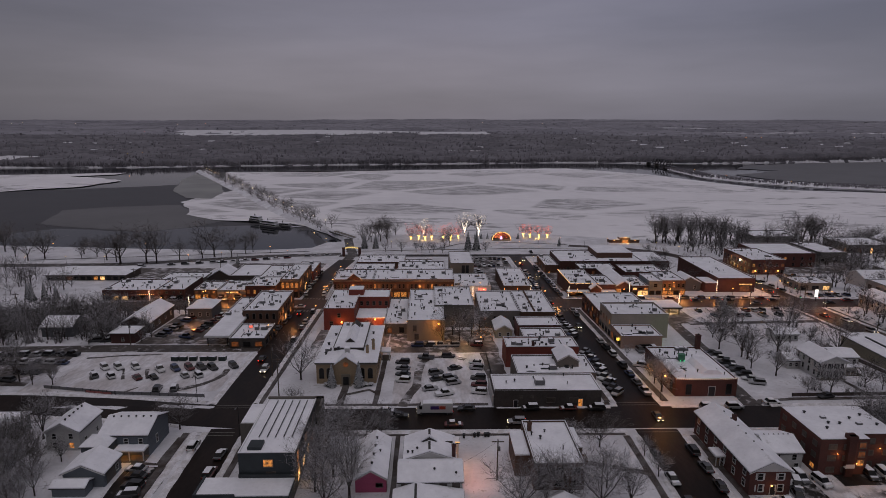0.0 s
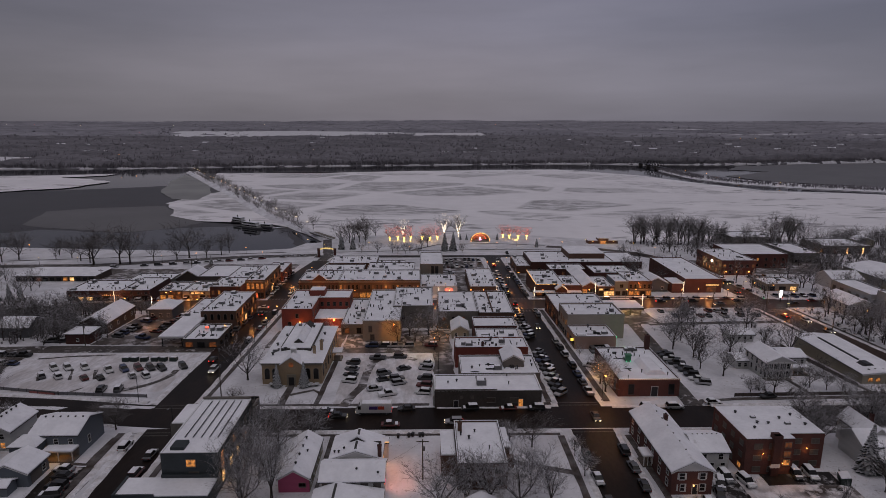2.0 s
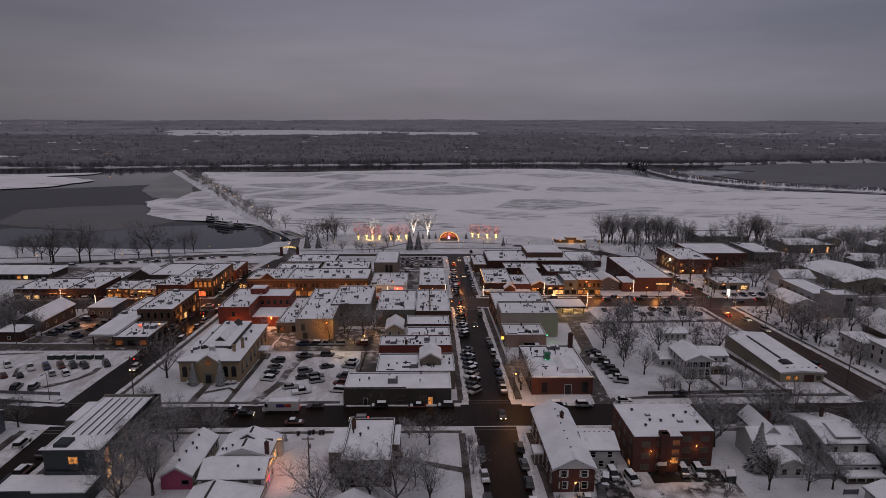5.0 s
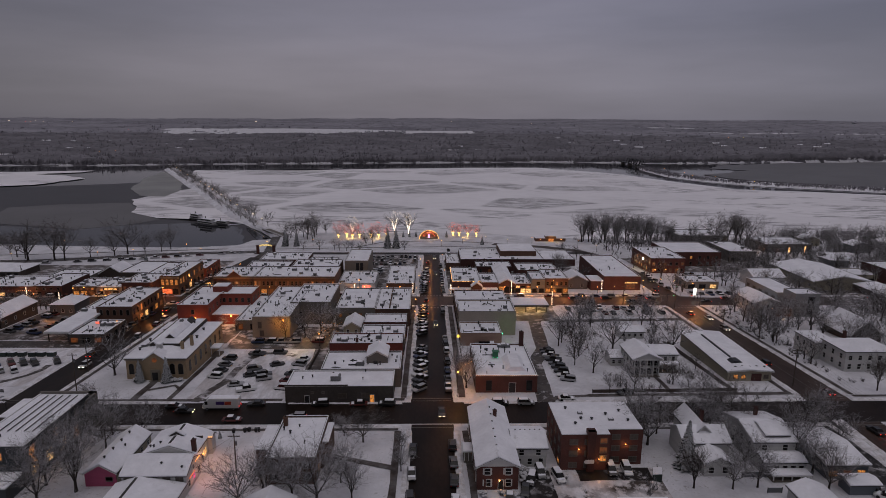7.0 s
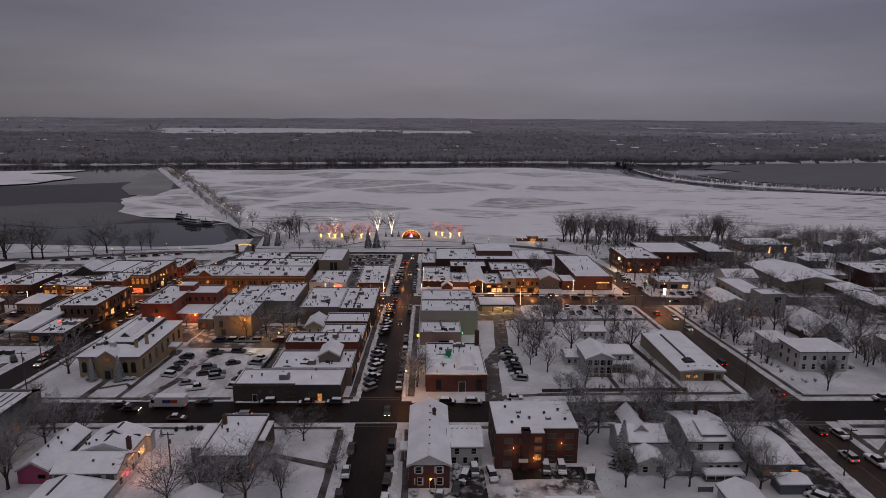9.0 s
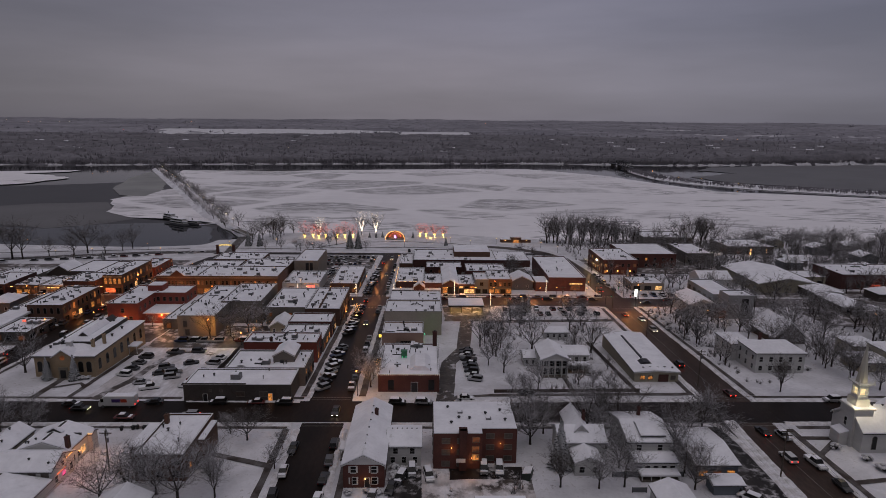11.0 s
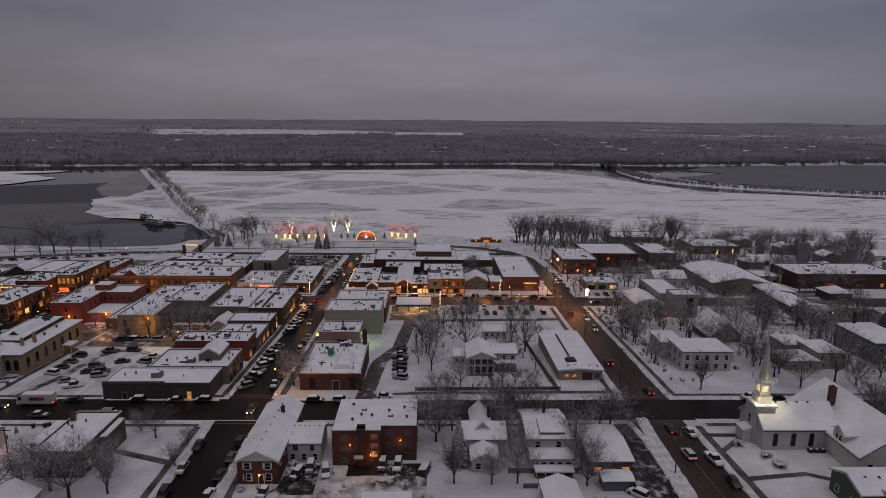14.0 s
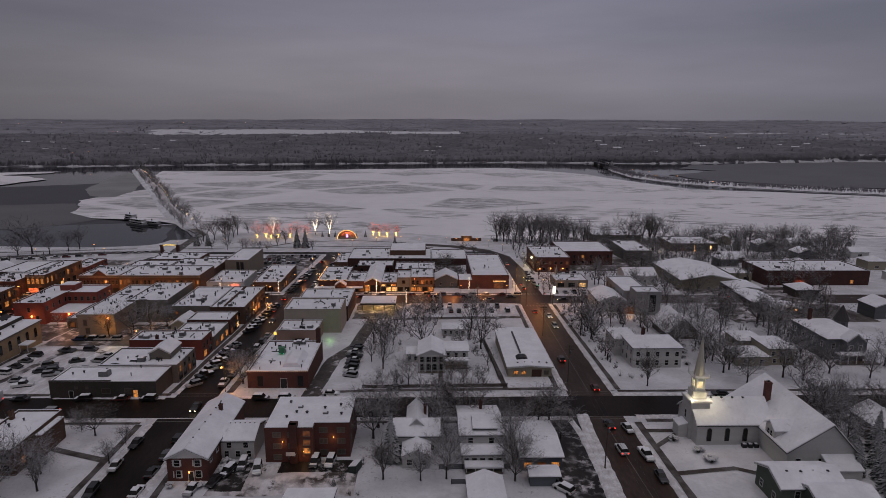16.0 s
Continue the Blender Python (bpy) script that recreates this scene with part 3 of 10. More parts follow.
ribbon("road_east_north", [(166, 268), (167, 330), (165, 375), (155, 400), (135, 418), (100, 431)], 10.0, SALTED, "wet road that curves towards the shore", "road", 0.026)
ribbon("road_park", [(-62, 388), (10, 388), (110, 389), (160, 392)], 8.5, ASPHALT, "wet street along the park", "road", 0.034)
ribbon("road_bay", [(-330, 352), (-258, 354), (-192, 356), (-154, 369), (-110, 386), (-62, 394)], 10.5, SLUSH, "slushy drive along the bay", "road", 0.03)
ribbon("road_lot_west", [(-180, 196), (-115, 198.5), (-62, 198.0)], 7.5, SLUSH, "slushy lane behind the parking lot", "road", 0.034)
ribbon("alley", [(83.5, 148), (85.5, 178), (91, 192), (94, 225), (105, 251)], 4.8, SLUSH, "slushy alley between yards and shops", "road", 0.034, jag=0.35)
ribbon("lane_yards", [(100, 226), (155, 229)], 3.6, SLUSH, "slushy lane behind the parking lot", "road", 0.034, jag=0.5)
ribbon("road_hall", [(185, 262), (330, 262)], 1.0, SLUSH, "slushy gutter", "road", 0.04)
ribbon("road_yard_east", [(150.5, 96), (150, 136)], 13.0, YARD, "dark scraped parking yard with tyre tracks", "road", 0.04, jag=2.0)

# parking lots
def lot(name, x0, x1, y0, y1, material, label):
    b = Build()
    n, m = max(2, int((x1 - x0) / 4)), max(2, int((y1 - y0) / 4))
    for j in range(m + 1):
        for i in range(n + 1):
            x, y = x0 + (x1 - x0) * i / n, y0 + (y1 - y0) * j / m
            if i in (0, n):
                x += 0.7 * noise.noise(Vector((x / 3, y / 3, 2)))
            if j in (0, m):
                y += 0.7 * noise.noise(Vector((x / 3, y / 3, 7)))
            b.v.append((x, y, land(x, y) + 0.05))
    for j in range(m):
        for i in range(n):
            k = j * (n + 1) + i
            b.f.append((k, k + 1, k + n + 2, k + n + 1))
    return solid(name, b, material, label, "parking lot", "structure")


lot("parking_lot_west", -120, -64, 160.4, 193, TRACKED, "snowy parking lot criss-crossed with tyre tracks")
lot("parking_lot_far_west", -154, -121, 165, 192.5, CHURN, "slushy lot with parked cars under trees")
lot("parking_lot_court", -14, 13, 150.5, 191, TRACKED, "snowy parking lot beside the courthouse")
lot("parking_lot_east", 106, 154, 233, 250, TRACKED, "snowy parking lot with parked cars")
lot("parking_lot_north", 12, 46, 336, 382, CHURN, "snowy parking lot near the park")
lot("parking_lot_shops", -107, -75, 203, 250, CHURN, "slushy yard behind the shops")
lot("parking_yard_flats", 70.5, 101, 103.5, 116.6, FLAT_YARD, "churned snow yard behind the flats")
lot("parking_bay_flats", 83.4, 99.4, 111.6, 116.5, YARD, "dark scraped bays under the wall of the flats").location.z = 0.012
lot("parking_bay_house", 70.8, 77.4, 105.4, 115.6, YARD, "dark churned bay beside the brick house").location.z = 0.012
lot("parking_yard_back", -18, 20, 192.5, 219, CHURN, "slushy yard behind the tan building")
lot("yard_hotel", -45, -18.6, 198.5, 219.2, CHURN, "slushy yard between courthouse and hotel")
lot("parking_lot_bay", -122, -66, 334, 360, CHURN, "slushy lot behind the restaurants")
lot("yard_drive", 85.5, 105.5, 226.5, 250, CHURN, "dark slushy drive beside the canopy")
lot("alley_court", 13.5, 20, 152, 192, CHURN, "dirty slush alley beside the shops")
lot("yard_west_shops", -150, -63.5, 286, 318, CHURN, "slushy service yard behind the restaurants")
lot("parking_lot_park", -186, -128, 316, 345, CHURN, "slushy lot by the park")
lot("yard_north_shops", -44, 45, 283, 334, CHURN, "slushy service yard behind the brick row")
lot("yard_east_shops", 62, 136, 283, 364, CHURN, "slushy service yard behind the shops")
lot("yard_library", 176, 262, 326, 372, CHURN, "slushy lot round the brick offices")
lot("yard_garages", 240, 300, 220, 284, CHURN, "slushy lane between the garages")
lot("drive_south_west", -70.2, -60.4, 109.5, 121.4, YARD, "dark slushy drive beside the garage")
ribbon("drive_kerb", [(-70.2, 123.0), (-64, 122.4), (-63.6, 134)], 1.3, WALKWAY, "dark cleared path to the porch", "pavement", 0.057, 3.0, jag=0.2)
lot("parking_lot_bank", 176, 200, 266, 282, TRACKED, "snowy forecourt")
ribbon("tracks_court", [(-11.2, 149), (-9.6, 157), (-7.6, 163), (-7.0, 175), (-6.2, 183), (-3.4, 188.2), (3, 188.4), (8, 185.4)], 2.6, CHURN, "slushy wheel track into the lot", "road", 0.075, jag=0.6)
for line, w in (([(-76, 161.6), (-73.8, 162.6), (-70.4, 164.9), (-67.7, 168.8), (-66.5, 173.0), (-66.7, 177.6)], 1.9), ([(-78, 180.4), (-71.5, 180.6)], 2.2), ([(-116, 188.6), (-104.5, 191.0), (-92.9, 192.0)], 1.2),
                ([(-90.6, 158.4), (-87.6, 163.6)], 1.0), ([(-95, 169.6), (-99.2, 178.6)], 0.9), ([(-88, 170), (-91.5, 178)], 0.9), ([(-104, 169), (-108, 178)], 0.9)):
    ribbon("wheel_tracks", line, w, SLUSH, "dark wheel track scraped through lot snow", "road", 0.085, 3.0, jag=0.7)

# walks: dark cleared strips through the snow
WALKS_NEAR = (
    ([(-48, 134.6), (44, 134.0)], 1.5), ([(61, 134.0), (150, 133.8)], 1.5), ([(172, 133.8), (330, 133.5)], 1.6), ([(-49, 150.2), (12, 150.0)], 1.5),
    ([(13, 150.0), (45, 150.0)], 1.6), ([(96, 152.0), (154, 153.0)], 1.9), ([(170, 151.0), (330, 151.0)], 1.4), ([(43.8, 60), (44.0, 133)], 1.6),
    ([(61.0, 60), (60.4, 133)], 1.5), ([(45.0, 151), (45.6, 250)], 2.2), ([(60.6, 151), (61.0, 250)], 2.2), ([(153.0, 152), (155.5, 248)], 1.5),
    ([(170.5, 152), (172.5, 250)], 1.5), ([(170.8, 50), (169.5, 133)], 1.7), ([(-49.5, 151), (-49.5, 250)], 1.6), ([(-47.2, 60), (-47.6, 133)], 1.5),
    ([(-62.4, 60), (-63.0, 136)], 1.6),
)
WALKS_MIDDLE = (
    ([(-28.0, 150), (-28.0, 165)], 2.0), ([(-18.6, 150), (-18.0, 190)], 1.5), ([(-27, 157), (-21, 160.5), (-18.6, 158)], 1.3), ([(29.5, 122), (43.8, 117)], 1.7),
    ([(169.6, 128.5), (177, 128.5)], 1.6), ([(169.8, 110), (184, 112), (193, 107)], 1.5), ([(169.8, 121), (177, 127)], 1.3), ([(120.0, 153), (120.0, 166)], 1.4),
    ([(138.5, 153), (136, 200)], 1.4), ([(-11.5, 134), (-11.5, 99)], 1.1), ([(62.5, 251), (130, 251)], 2.0), ([(-48, 270.4), (46, 270.2)], 2.4),
    ([(61, 270.4), (160, 270.4)], 2.4), ([(-150, 268), (-66, 270)], 2.2), ([(-250, 372), (-150, 392), (-85, 405)], 2.0),
)
WALKS_FAR = (
    ([(-60, 404), (0, 412), (70, 418), (120, 412)], 2.0), ([(0, 412), (20, 440), (60, 446), (100, 436)], 1.8), ([(85.5, 149), (87, 151), (98, 152)], 1.4),
)
for k, (line, w) in enumerate((WALKS_NEAR + WALKS_MIDDLE + WALKS_FAR)):
    ribbon("pavement", line, w, WALKWAY, "dark cleared walk through the snow", "pavement", 0.050 + 0.0022 * k, 5.0, jag=0.2)

# ploughed banks along the kerbs
BANKS_NEAR = (
    [(-47, 135.6), (45, 135.2)], [(60, 135.2), (152, 135.0)], [(-48, 148.9), (-16, 148.6)], [(14, 148.4), (44.5, 148.0)], [(61, 148.0), (80, 148.0)],
    [(88, 148.2), (153, 148.5)], [(-160, 161.2), (-114, 159.2), (-90, 156.6), (-64, 152.4)], [(46.0, 64), (46.6, 133)], [(57.4, 64), (58.4, 133)],
    [(46.2, 150), (47.0, 248)], [(59.0, 150), (59.6, 248)], [(153.0, 98), (153.6, 110), (153.6, 126), (152.6, 135)],
    [(154.4, 98), (154.7, 112), (154.9, 126), (155.6, 137)], [(155.6, 100), (156.0, 112), (156.4, 126), (157.0, 137)], [(168.6, 60), (167.6, 132)], [(155.0, 151), (157.0, 249)], [(168.4, 151), (170.8, 249)],
    [(-50.6, 151), (-51.3, 250)], [(-62.3, 151), (-62.3, 193)], [(-48.6, 64), (-49.0, 134)],
)
BANKS_MIDDLE = (
    [(-57.6, 64), (-58.6, 136)], [(-60.6, 64), (-61.2, 136)], [(-48, 250.2), (47, 250.2)], [(60, 250.2), (100, 250.2)], [(108, 250.2), (155, 250.2)],
    [(-46, 268.8), (46, 268.8)], [(60, 268.8), (156, 268.8)], [(172, 250.2), (300, 250.2)], [(176, 268.8), (300, 268.8)], [(-51.5, 272), (-52.5, 330)],
    [(47.6, 272), (48.8, 380)], [(59.6, 272), (60.4, 380)], [(170, 136), (330, 134.6)], [(168, 148.6), (330, 148.4)], [(-130, 147.0), (-90, 143.4), (-66, 139.4)],
    [(172, 270), (172.6, 330)], [(160.6, 270), (161.5, 330)],
)
for line in (BANKS_NEAR + BANKS_MIDDLE):
    bank(line)

# crossings and lane lines
def stripe(x0, x1, y0, y1, lift=0.05):
    b = Build()
    b.add([(x0, y0, land(x0, y0) + lift), (x1, y0, land(x1, y0) + lift), (x1, y1, land(x1, y1) + lift), (x0, y1, land(x0, y1) + lift)], [(0, 1, 2, 3)])
    return solid("road_marking", b, LINE, "worn pale painted road line", "road marking", "structure")


for cx in (-57, 53.3, 164.5):
    for yy in (247.5, 269.5):
        for k in range(7):
            stripe(cx - 4.6 + k * 1.4, cx - 3.9 + k * 1.4, yy - 1.3, yy + 1.3, 0.07)
for cx, w in ((-56, 4.6), (52.5, 5.2), (161, 6.0)):
    for yy in (134.6, 136.0, 148.9, 150.3):
        stripe(cx - w, cx + w, yy - 0.12, yy + 0.12, 0.07)
for line in ([(163.6, 40), (160.9, 136)], [(161.6, 151), (164.2, 247)]):
    ribbon("road_marking", line, 0.17, LINE, "worn pale centre line", "road marking", 0.05, 12.0)
stripe(148.5, 151.5, 139.4, 140.4, 0.06)
stripe(153.2, 154.2, 137.4, 140.2, 0.06)

# ---------------------------------------------------------------- buildings
rng = random.Random(7)
WINDOW_MESH = {}


def window_mesh(w, h, trim, style):
    key = (round(w, 2), round(h, 2), trim.name, style)
    if key not in WINDOW_MESH:
        t = 0.09
        fr = Build()
        fr.box(-w / 2 - t, -w / 2, -0.10, 0.02, -t, h + t).box(w / 2, w / 2 + t, -0.10, 0.02, -t, h + t)
        fr.box(-w / 2, w / 2, -0.10, 0.02, h, h + t).box(-w / 2 - 0.06, w / 2 + 0.06, -0.16, 0.02, -t - 0.05, 0)
        if style == "sash":
            fr.box(-w / 2, w / 2, -0.07, 0.02, h * 0.5 - 0.03, h * 0.5 + 0.03)
        elif style == "shop":
            n = max(1, int(w / 1.4))
            for i in range(1, n):
                x = -w / 2 + w * i / n
                fr.box(x - 0.04, x + 0.04, -0.08, 0.02, 0, h)
        else:
            fr.box(-0.03, 0.03, -0.07, 0.02, 0, h)
        pane = Build().box(-w / 2, w / 2, -0.04, 0.02, 0, h)
        panes = [pane.mesh("pane", m) for m in (CURTAIN if style == "pair" else GLASS, LIT, LIT_DIM, LIT_WHITE)]
        WINDOW_MESH[key] = (fr.mesh("window", trim), panes)
    return WINDOW_MESH[key]


TURN = {"S": 0, "E": 90, "W": -90, "N": 180}


def spot(face, u, box, z, out=0.0):
    """A place on a face of a box: u metres from the face's middle."""
    x0, x1, y0, y1 = box
    cx, cy = (x0 + x1) / 2, (y0 + y1) / 2
    return {"S": (cx + u, y0 - out, z), "E": (x1 + out, cy + u, z), "W": (x0 - out, cy - u, z), "N": (cx - u, y1 + out, z)}[face]


def window(parent, box, face, u, z, w, h, lit=0, trim=TRIM, style="sash"):
    frame_mesh, panes = window_mesh(w, h, trim, style)
    ox, oy, oz = parent.location
    x, y, zz = spot(face, u, box, z)
    ob = part("window", frame_mesh, None, parent, "", pose(x - ox, y - oy, zz - oz, 0, 0, TURN[face]))
    part("pane", panes[lit], None, ob, "warmly lit pane" if lit else "")
    return ob


def windows(parent, box, z, rows):
    """Rows of (face, height of the sill, how many, width, height, share lit, style, span from, span to)."""
    for row in rows:
        face, sill, n, w, h, lit = row[:6]
        style = row[6] if len(row) > 6 else "sash"
        a, b = (row[7], row[8]) if len(row) > 8 else (0.0, 1.0)
        full = (box[1] - box[0]) if face in "SN" else (box[3] - box[2])
        for i in range(n):
            u = -full / 2 + full * (a + (b - a) * (i + 0.5) / n)
            k = 0
            if rng.random() < lit:
                k = rng.choice((1, 2, 2, 2, 3)) if style == "shop" else rng.choice((1, 1, 2, 2))
            window(parent, box, face, u, z + sill, w, h, k, DARK_METAL if style == "shop" else DULL_TRIM if style == "pair" or parent.get("category") == "building" else TRIM, style)


def shifted(b, parent):
    o = parent.location
    b.v = [(x - o.x, y - o.y, z - o.z) for x, y, z in b.v]
    return b


def wpart(name, b, material, parent, label="", root=None):
    """A part whose Build is in world places."""
    return part(name, shifted(b, root or parent), material, parent, label)


def door(parent, box, face, u, z, w=1.1, h=2.15, lit=False):
    ox, oy, oz = parent.location
    x, y, zz = spot(face, u, box, z)
    fr = Build().box(-w / 2 - 0.1, -w / 2, -0.1, 0.02, 0, h + 0.1).box(w / 2, w / 2 + 0.1, -0.1, 0.02, 0, h + 0.1).box(-w / 2, w / 2, -0.1, 0.02, h, h + 0.1)
    ob = part("door", fr, TRIM, parent, "", pose(x - ox, y - oy, zz - oz, 0, 0, TURN[face]))
    leaf = part("door_leaf", Build().box(-w / 2, w / 2, -0.05, 0.02, 0, h), LIT if lit else DARK_METAL, ob)
    part("door_handle", Build().box(w / 2 - 0.18, w / 2 - 0.12, -0.11, -0.05, 1.0, 1.2), METAL, ob)
    return leaf


def roof_unit(parent, x, y, z, sx=1.8, sy=1.3, sz=1.0):
    b = Build().box(x - sx / 2, x + sx / 2, y - sy / 2, y + sy / 2, z, z + sz, 0.06)
    b.box(x - sx / 2 - 0.03, x + sx / 2 + 0.03, y - sy / 2 - 0.03, y + sy / 2 + 0.03, z, z + 0.15)
    b.tube((x + sx * 0.15, y, z + sz), (x + sx * 0.15, y, z + sz + 0.12), sy * 0.32, sy * 0.32, 10)
    u = wpart("roof_unit", b, METAL, parent, "grey metal roof unit capped with snow")
    wpart("snow_cap", Build().box(x - sx / 2 + 0.05, x + sx * 0.3, y - sy / 2 + 0.05, y + sy / 2 - 0.05, z + sz, z + sz + 0.14, 0.05), ROOF_SNOW, u, "", parent)


def vent(parent, x, y, z, h=0.6, r=0.16):
    b = Build().tube((x, y, z), (x, y, z + h), r, r, 8).tube((x, y, z + h), (x, y, z + h + 0.12), r * 1.8, r * 1.3, 8)
    wpart("vent", b, DARK_METAL, parent)


def chimney(parent, x, y, z0, z1, s=0.9, material=None):
    b = Build().box(x - s / 2, x + s / 2, y - s / 2, y + s / 2, z0, z1)
    b.box(x - s / 2 - 0.08, x + s / 2 + 0.08, y - s / 2 - 0.08, y + s / 2 + 0.08, z1 - 0.25, z1 - 0.1)
    c = wpart("chimney", b, material or BRICK_DARK, parent)
    wpart("chimney_pot", Build().tube((x, y, z1), (x, y, z1 + 0.35), s * 0.22, s * 0.2, 8), DARK_METAL, c, "", parent)


def clutter(parent, x0, x1, y0, y1, z, units=2, vents=4):
    vents = min(vents, 2) if y0 > 285 else vents
    for _ in range(units):
        roof_unit(parent, rng.uniform(x0 + 1.5, x1 - 1.5), rng.uniform(y0 + 1.5, y1 - 1.5), z, rng.uniform(1.3, 2.4), rng.uniform(1.0, 1.6), rng.uniform(0.7, 1.2))
    for _ in range(vents):
        vent(parent, rng.uniform(x0 + 1, x1 - 1), rng.uniform(y0 + 1, y1 - 1), z, rng.uniform(0.4, 0.8), rng.uniform(0.1, 0.22))


def pipework(parent, x0, x1, y0, y1, z):
    """The pipes, conduits and low hatches that poke through the snow of one roof."""
    g = random.Random(int(x0 * 13 + y0 * 7))
    b = Build()
    for _ in range(min(14, int((x1 - x0) * (y1 - y0) / 32))):
        x, y, r, h = g.uniform(x0 + 1, x1 - 1), g.uniform(y0 + 1, y1 - 1), g.uniform(0.10, 0.26), g.uniform(0.4, 1.1)
        b.tube((x, y, z), (x, y, z + h), r, r, 6).tube((x, y, z + h), (x, y, z + h + 0.1), r * 1.7, r * 1.2, 6)
    for _ in range(3):
        x, y, n = g.uniform(x0 + 1, x1 - 5), g.uniform(y0 + 1, y1 - 5), g.uniform(1.5, 4.0)
        if g.random() < 0.5:
            b.box(x, x + n, y, y + 0.22, z - 0.1, z + 0.22)
        else:
            b.box(x, x + 0.22, y, y + n, z - 0.1, z + 0.22)
    for _ in range(2):
        x, y, a = g.uniform(x0 + 1, x1 - 2.5), g.uniform(y0 + 1, y1 - 2.5), g.uniform(0.6, 1.3)
        b.box(x, x + a, y, y + a * 0.8, z - 0.1, z + g.uniform(0.3, 0.7))
    tagged(wpart("roof_pipework", b, DARK_METAL, parent), "dark pipes and hatches poking through roof snow", kind="stuff")


def flat_mass(parent, x0, x1, y0, y1, z, h, wall, parapet=0.45, coping=COPING, cornice=None):
    """Walls, parapet, coping and snow of one flat-roofed mass, as parts."""
    base = min(land((x0 + x1) / 2, y0), land((x0 + x1) / 2, y1)) - 0.3
    top = z + h
    wpart("wall", Build().box(x0, x1, y0, y1, base, top - parapet), wall, parent)
    t = 0.3
    ring = Build()
    ring.box(x0, x1, y0, y0 + t, top - parapet, top).box(x0, x1, y1 - t, y1, top - parapet, top)
    ring.box(x0, x0 + t, y0 + t, y1 - t, top - parapet, top).box(x1 - t, x1, y0 + t, y1 - t, top - parapet, top)
    wpart("parapet", ring, wall, parent)
    c, o = Build(), 0.06
    c.box(x0 - o, x1 + o, y0 - o, y0 + t + o, top, top + 0.07).box(x0 - o, x1 + o, y1 - t - o, y1 + o, top, top + 0.07)
    c.box(x0 - o, x0 + t + o, y0 + t + o, y1 - t - o, top, top + 0.07).box(x1 - t - o, x1 + o, y0 + t + o, y1 - t - o, top, top + 0.07)
    wpart("coping", c, coping, parent)
    s = Build()
    s.box(x0 + 0.05, x1 - 0.05, y0 + 0.02, y0 + 0.3, top + 0.07, top + 0.17, 0.04)
    s.box(x0 + 0.05, x1 - 0.05, y1 - 0.28, y1 - 0.04, top + 0.07, top + 0.15, 0.03)
    s.box(x0 + 0.03, x0 + 0.24, y0 + 0.32, y1 - 0.3, top + 0.07, top + 0.15, 0.03)
    s.box(x1 - 0.26, x1 - 0.05, y0 + 0.32, y1 - 0.3, top + 0.07, top + 0.15, 0.03)
    s.box(x0 + t, x1 - t, y0 + t, y1 - t, top - parapet, top - parapet + 0.16, 0.04)
    wpart("roof_snow", s, ROOF_SNOW, parent)
    if cornice:
        wpart("cornice", Build().box(x0 - 0.15, x1 + 0.15, y0 - 0.22, y0, top - 0.75, top - 0.45).box(x0 - 0.08, x1 + 0.08, y0 - 0.12, y0, top - 1.1, top - 0.95), cornice, parent)


def melt(parent, x0, x1, y0, y1, z, n):
    """Patches where the snow has melted through to the dark roof."""
    for _ in range(n):
        cx, cy = rng.uniform(x0 + 1.5, x1 - 1.5), rng.uniform(y0 + 1.5, y1 - 1.5)
        a, r = rng.uniform(0, 3.14), rng.uniform(0.25, 0.9)
        ring = []
        for k in range(9):
            q = 2 * math.pi * k / 9
            w = r * rng.uniform(0.55, 1.3)
            u, v = w * math.cos(q) * 1.9, w * math.sin(q) * 0.6
            ring.append((cx + u * math.cos(a) - v * math.sin(a), cy + u * math.sin(a) + v * math.cos(a)))
        wpart("bare_patch", Build().prism(ring, "z", z - 0.02, z + 0.015), COPING, parent, "dark roofing showing through the snow")


def block(name, label, x0, x1, y0, y1, h, wall, rows=(), units=2, vents=4, parapet=0.45, coping=COPING, cornice=None, category="building", group=""):
    """A flat-roofed building; h above the ground at its front."""
    z = land((x0 + x1) / 2, y0)
    ob = thing(name, (x0 + x1) / 2, y0, z, label, category, group=group)
    flat_mass(ob, x0, x1, y0, y1, z, h, wall, parapet, coping, cornice)
    windows(ob, (x0, x1, y0, y1), z, rows)
    clutter(ob, x0, x1, y0, y1, z + h - parapet + 0.3, units, vents)
    if units and y0 < 345 and x1 - x0 > 7 and y1 - y0 > 7:
        pipework(ob, x0, x1, y0, y1, z + h - parapet + 0.14)
    if units:
        melt(ob, x0, x1, y0, y1, z + h - parapet + 0.33, 1 if y0 > 255 else 2)
    return ob


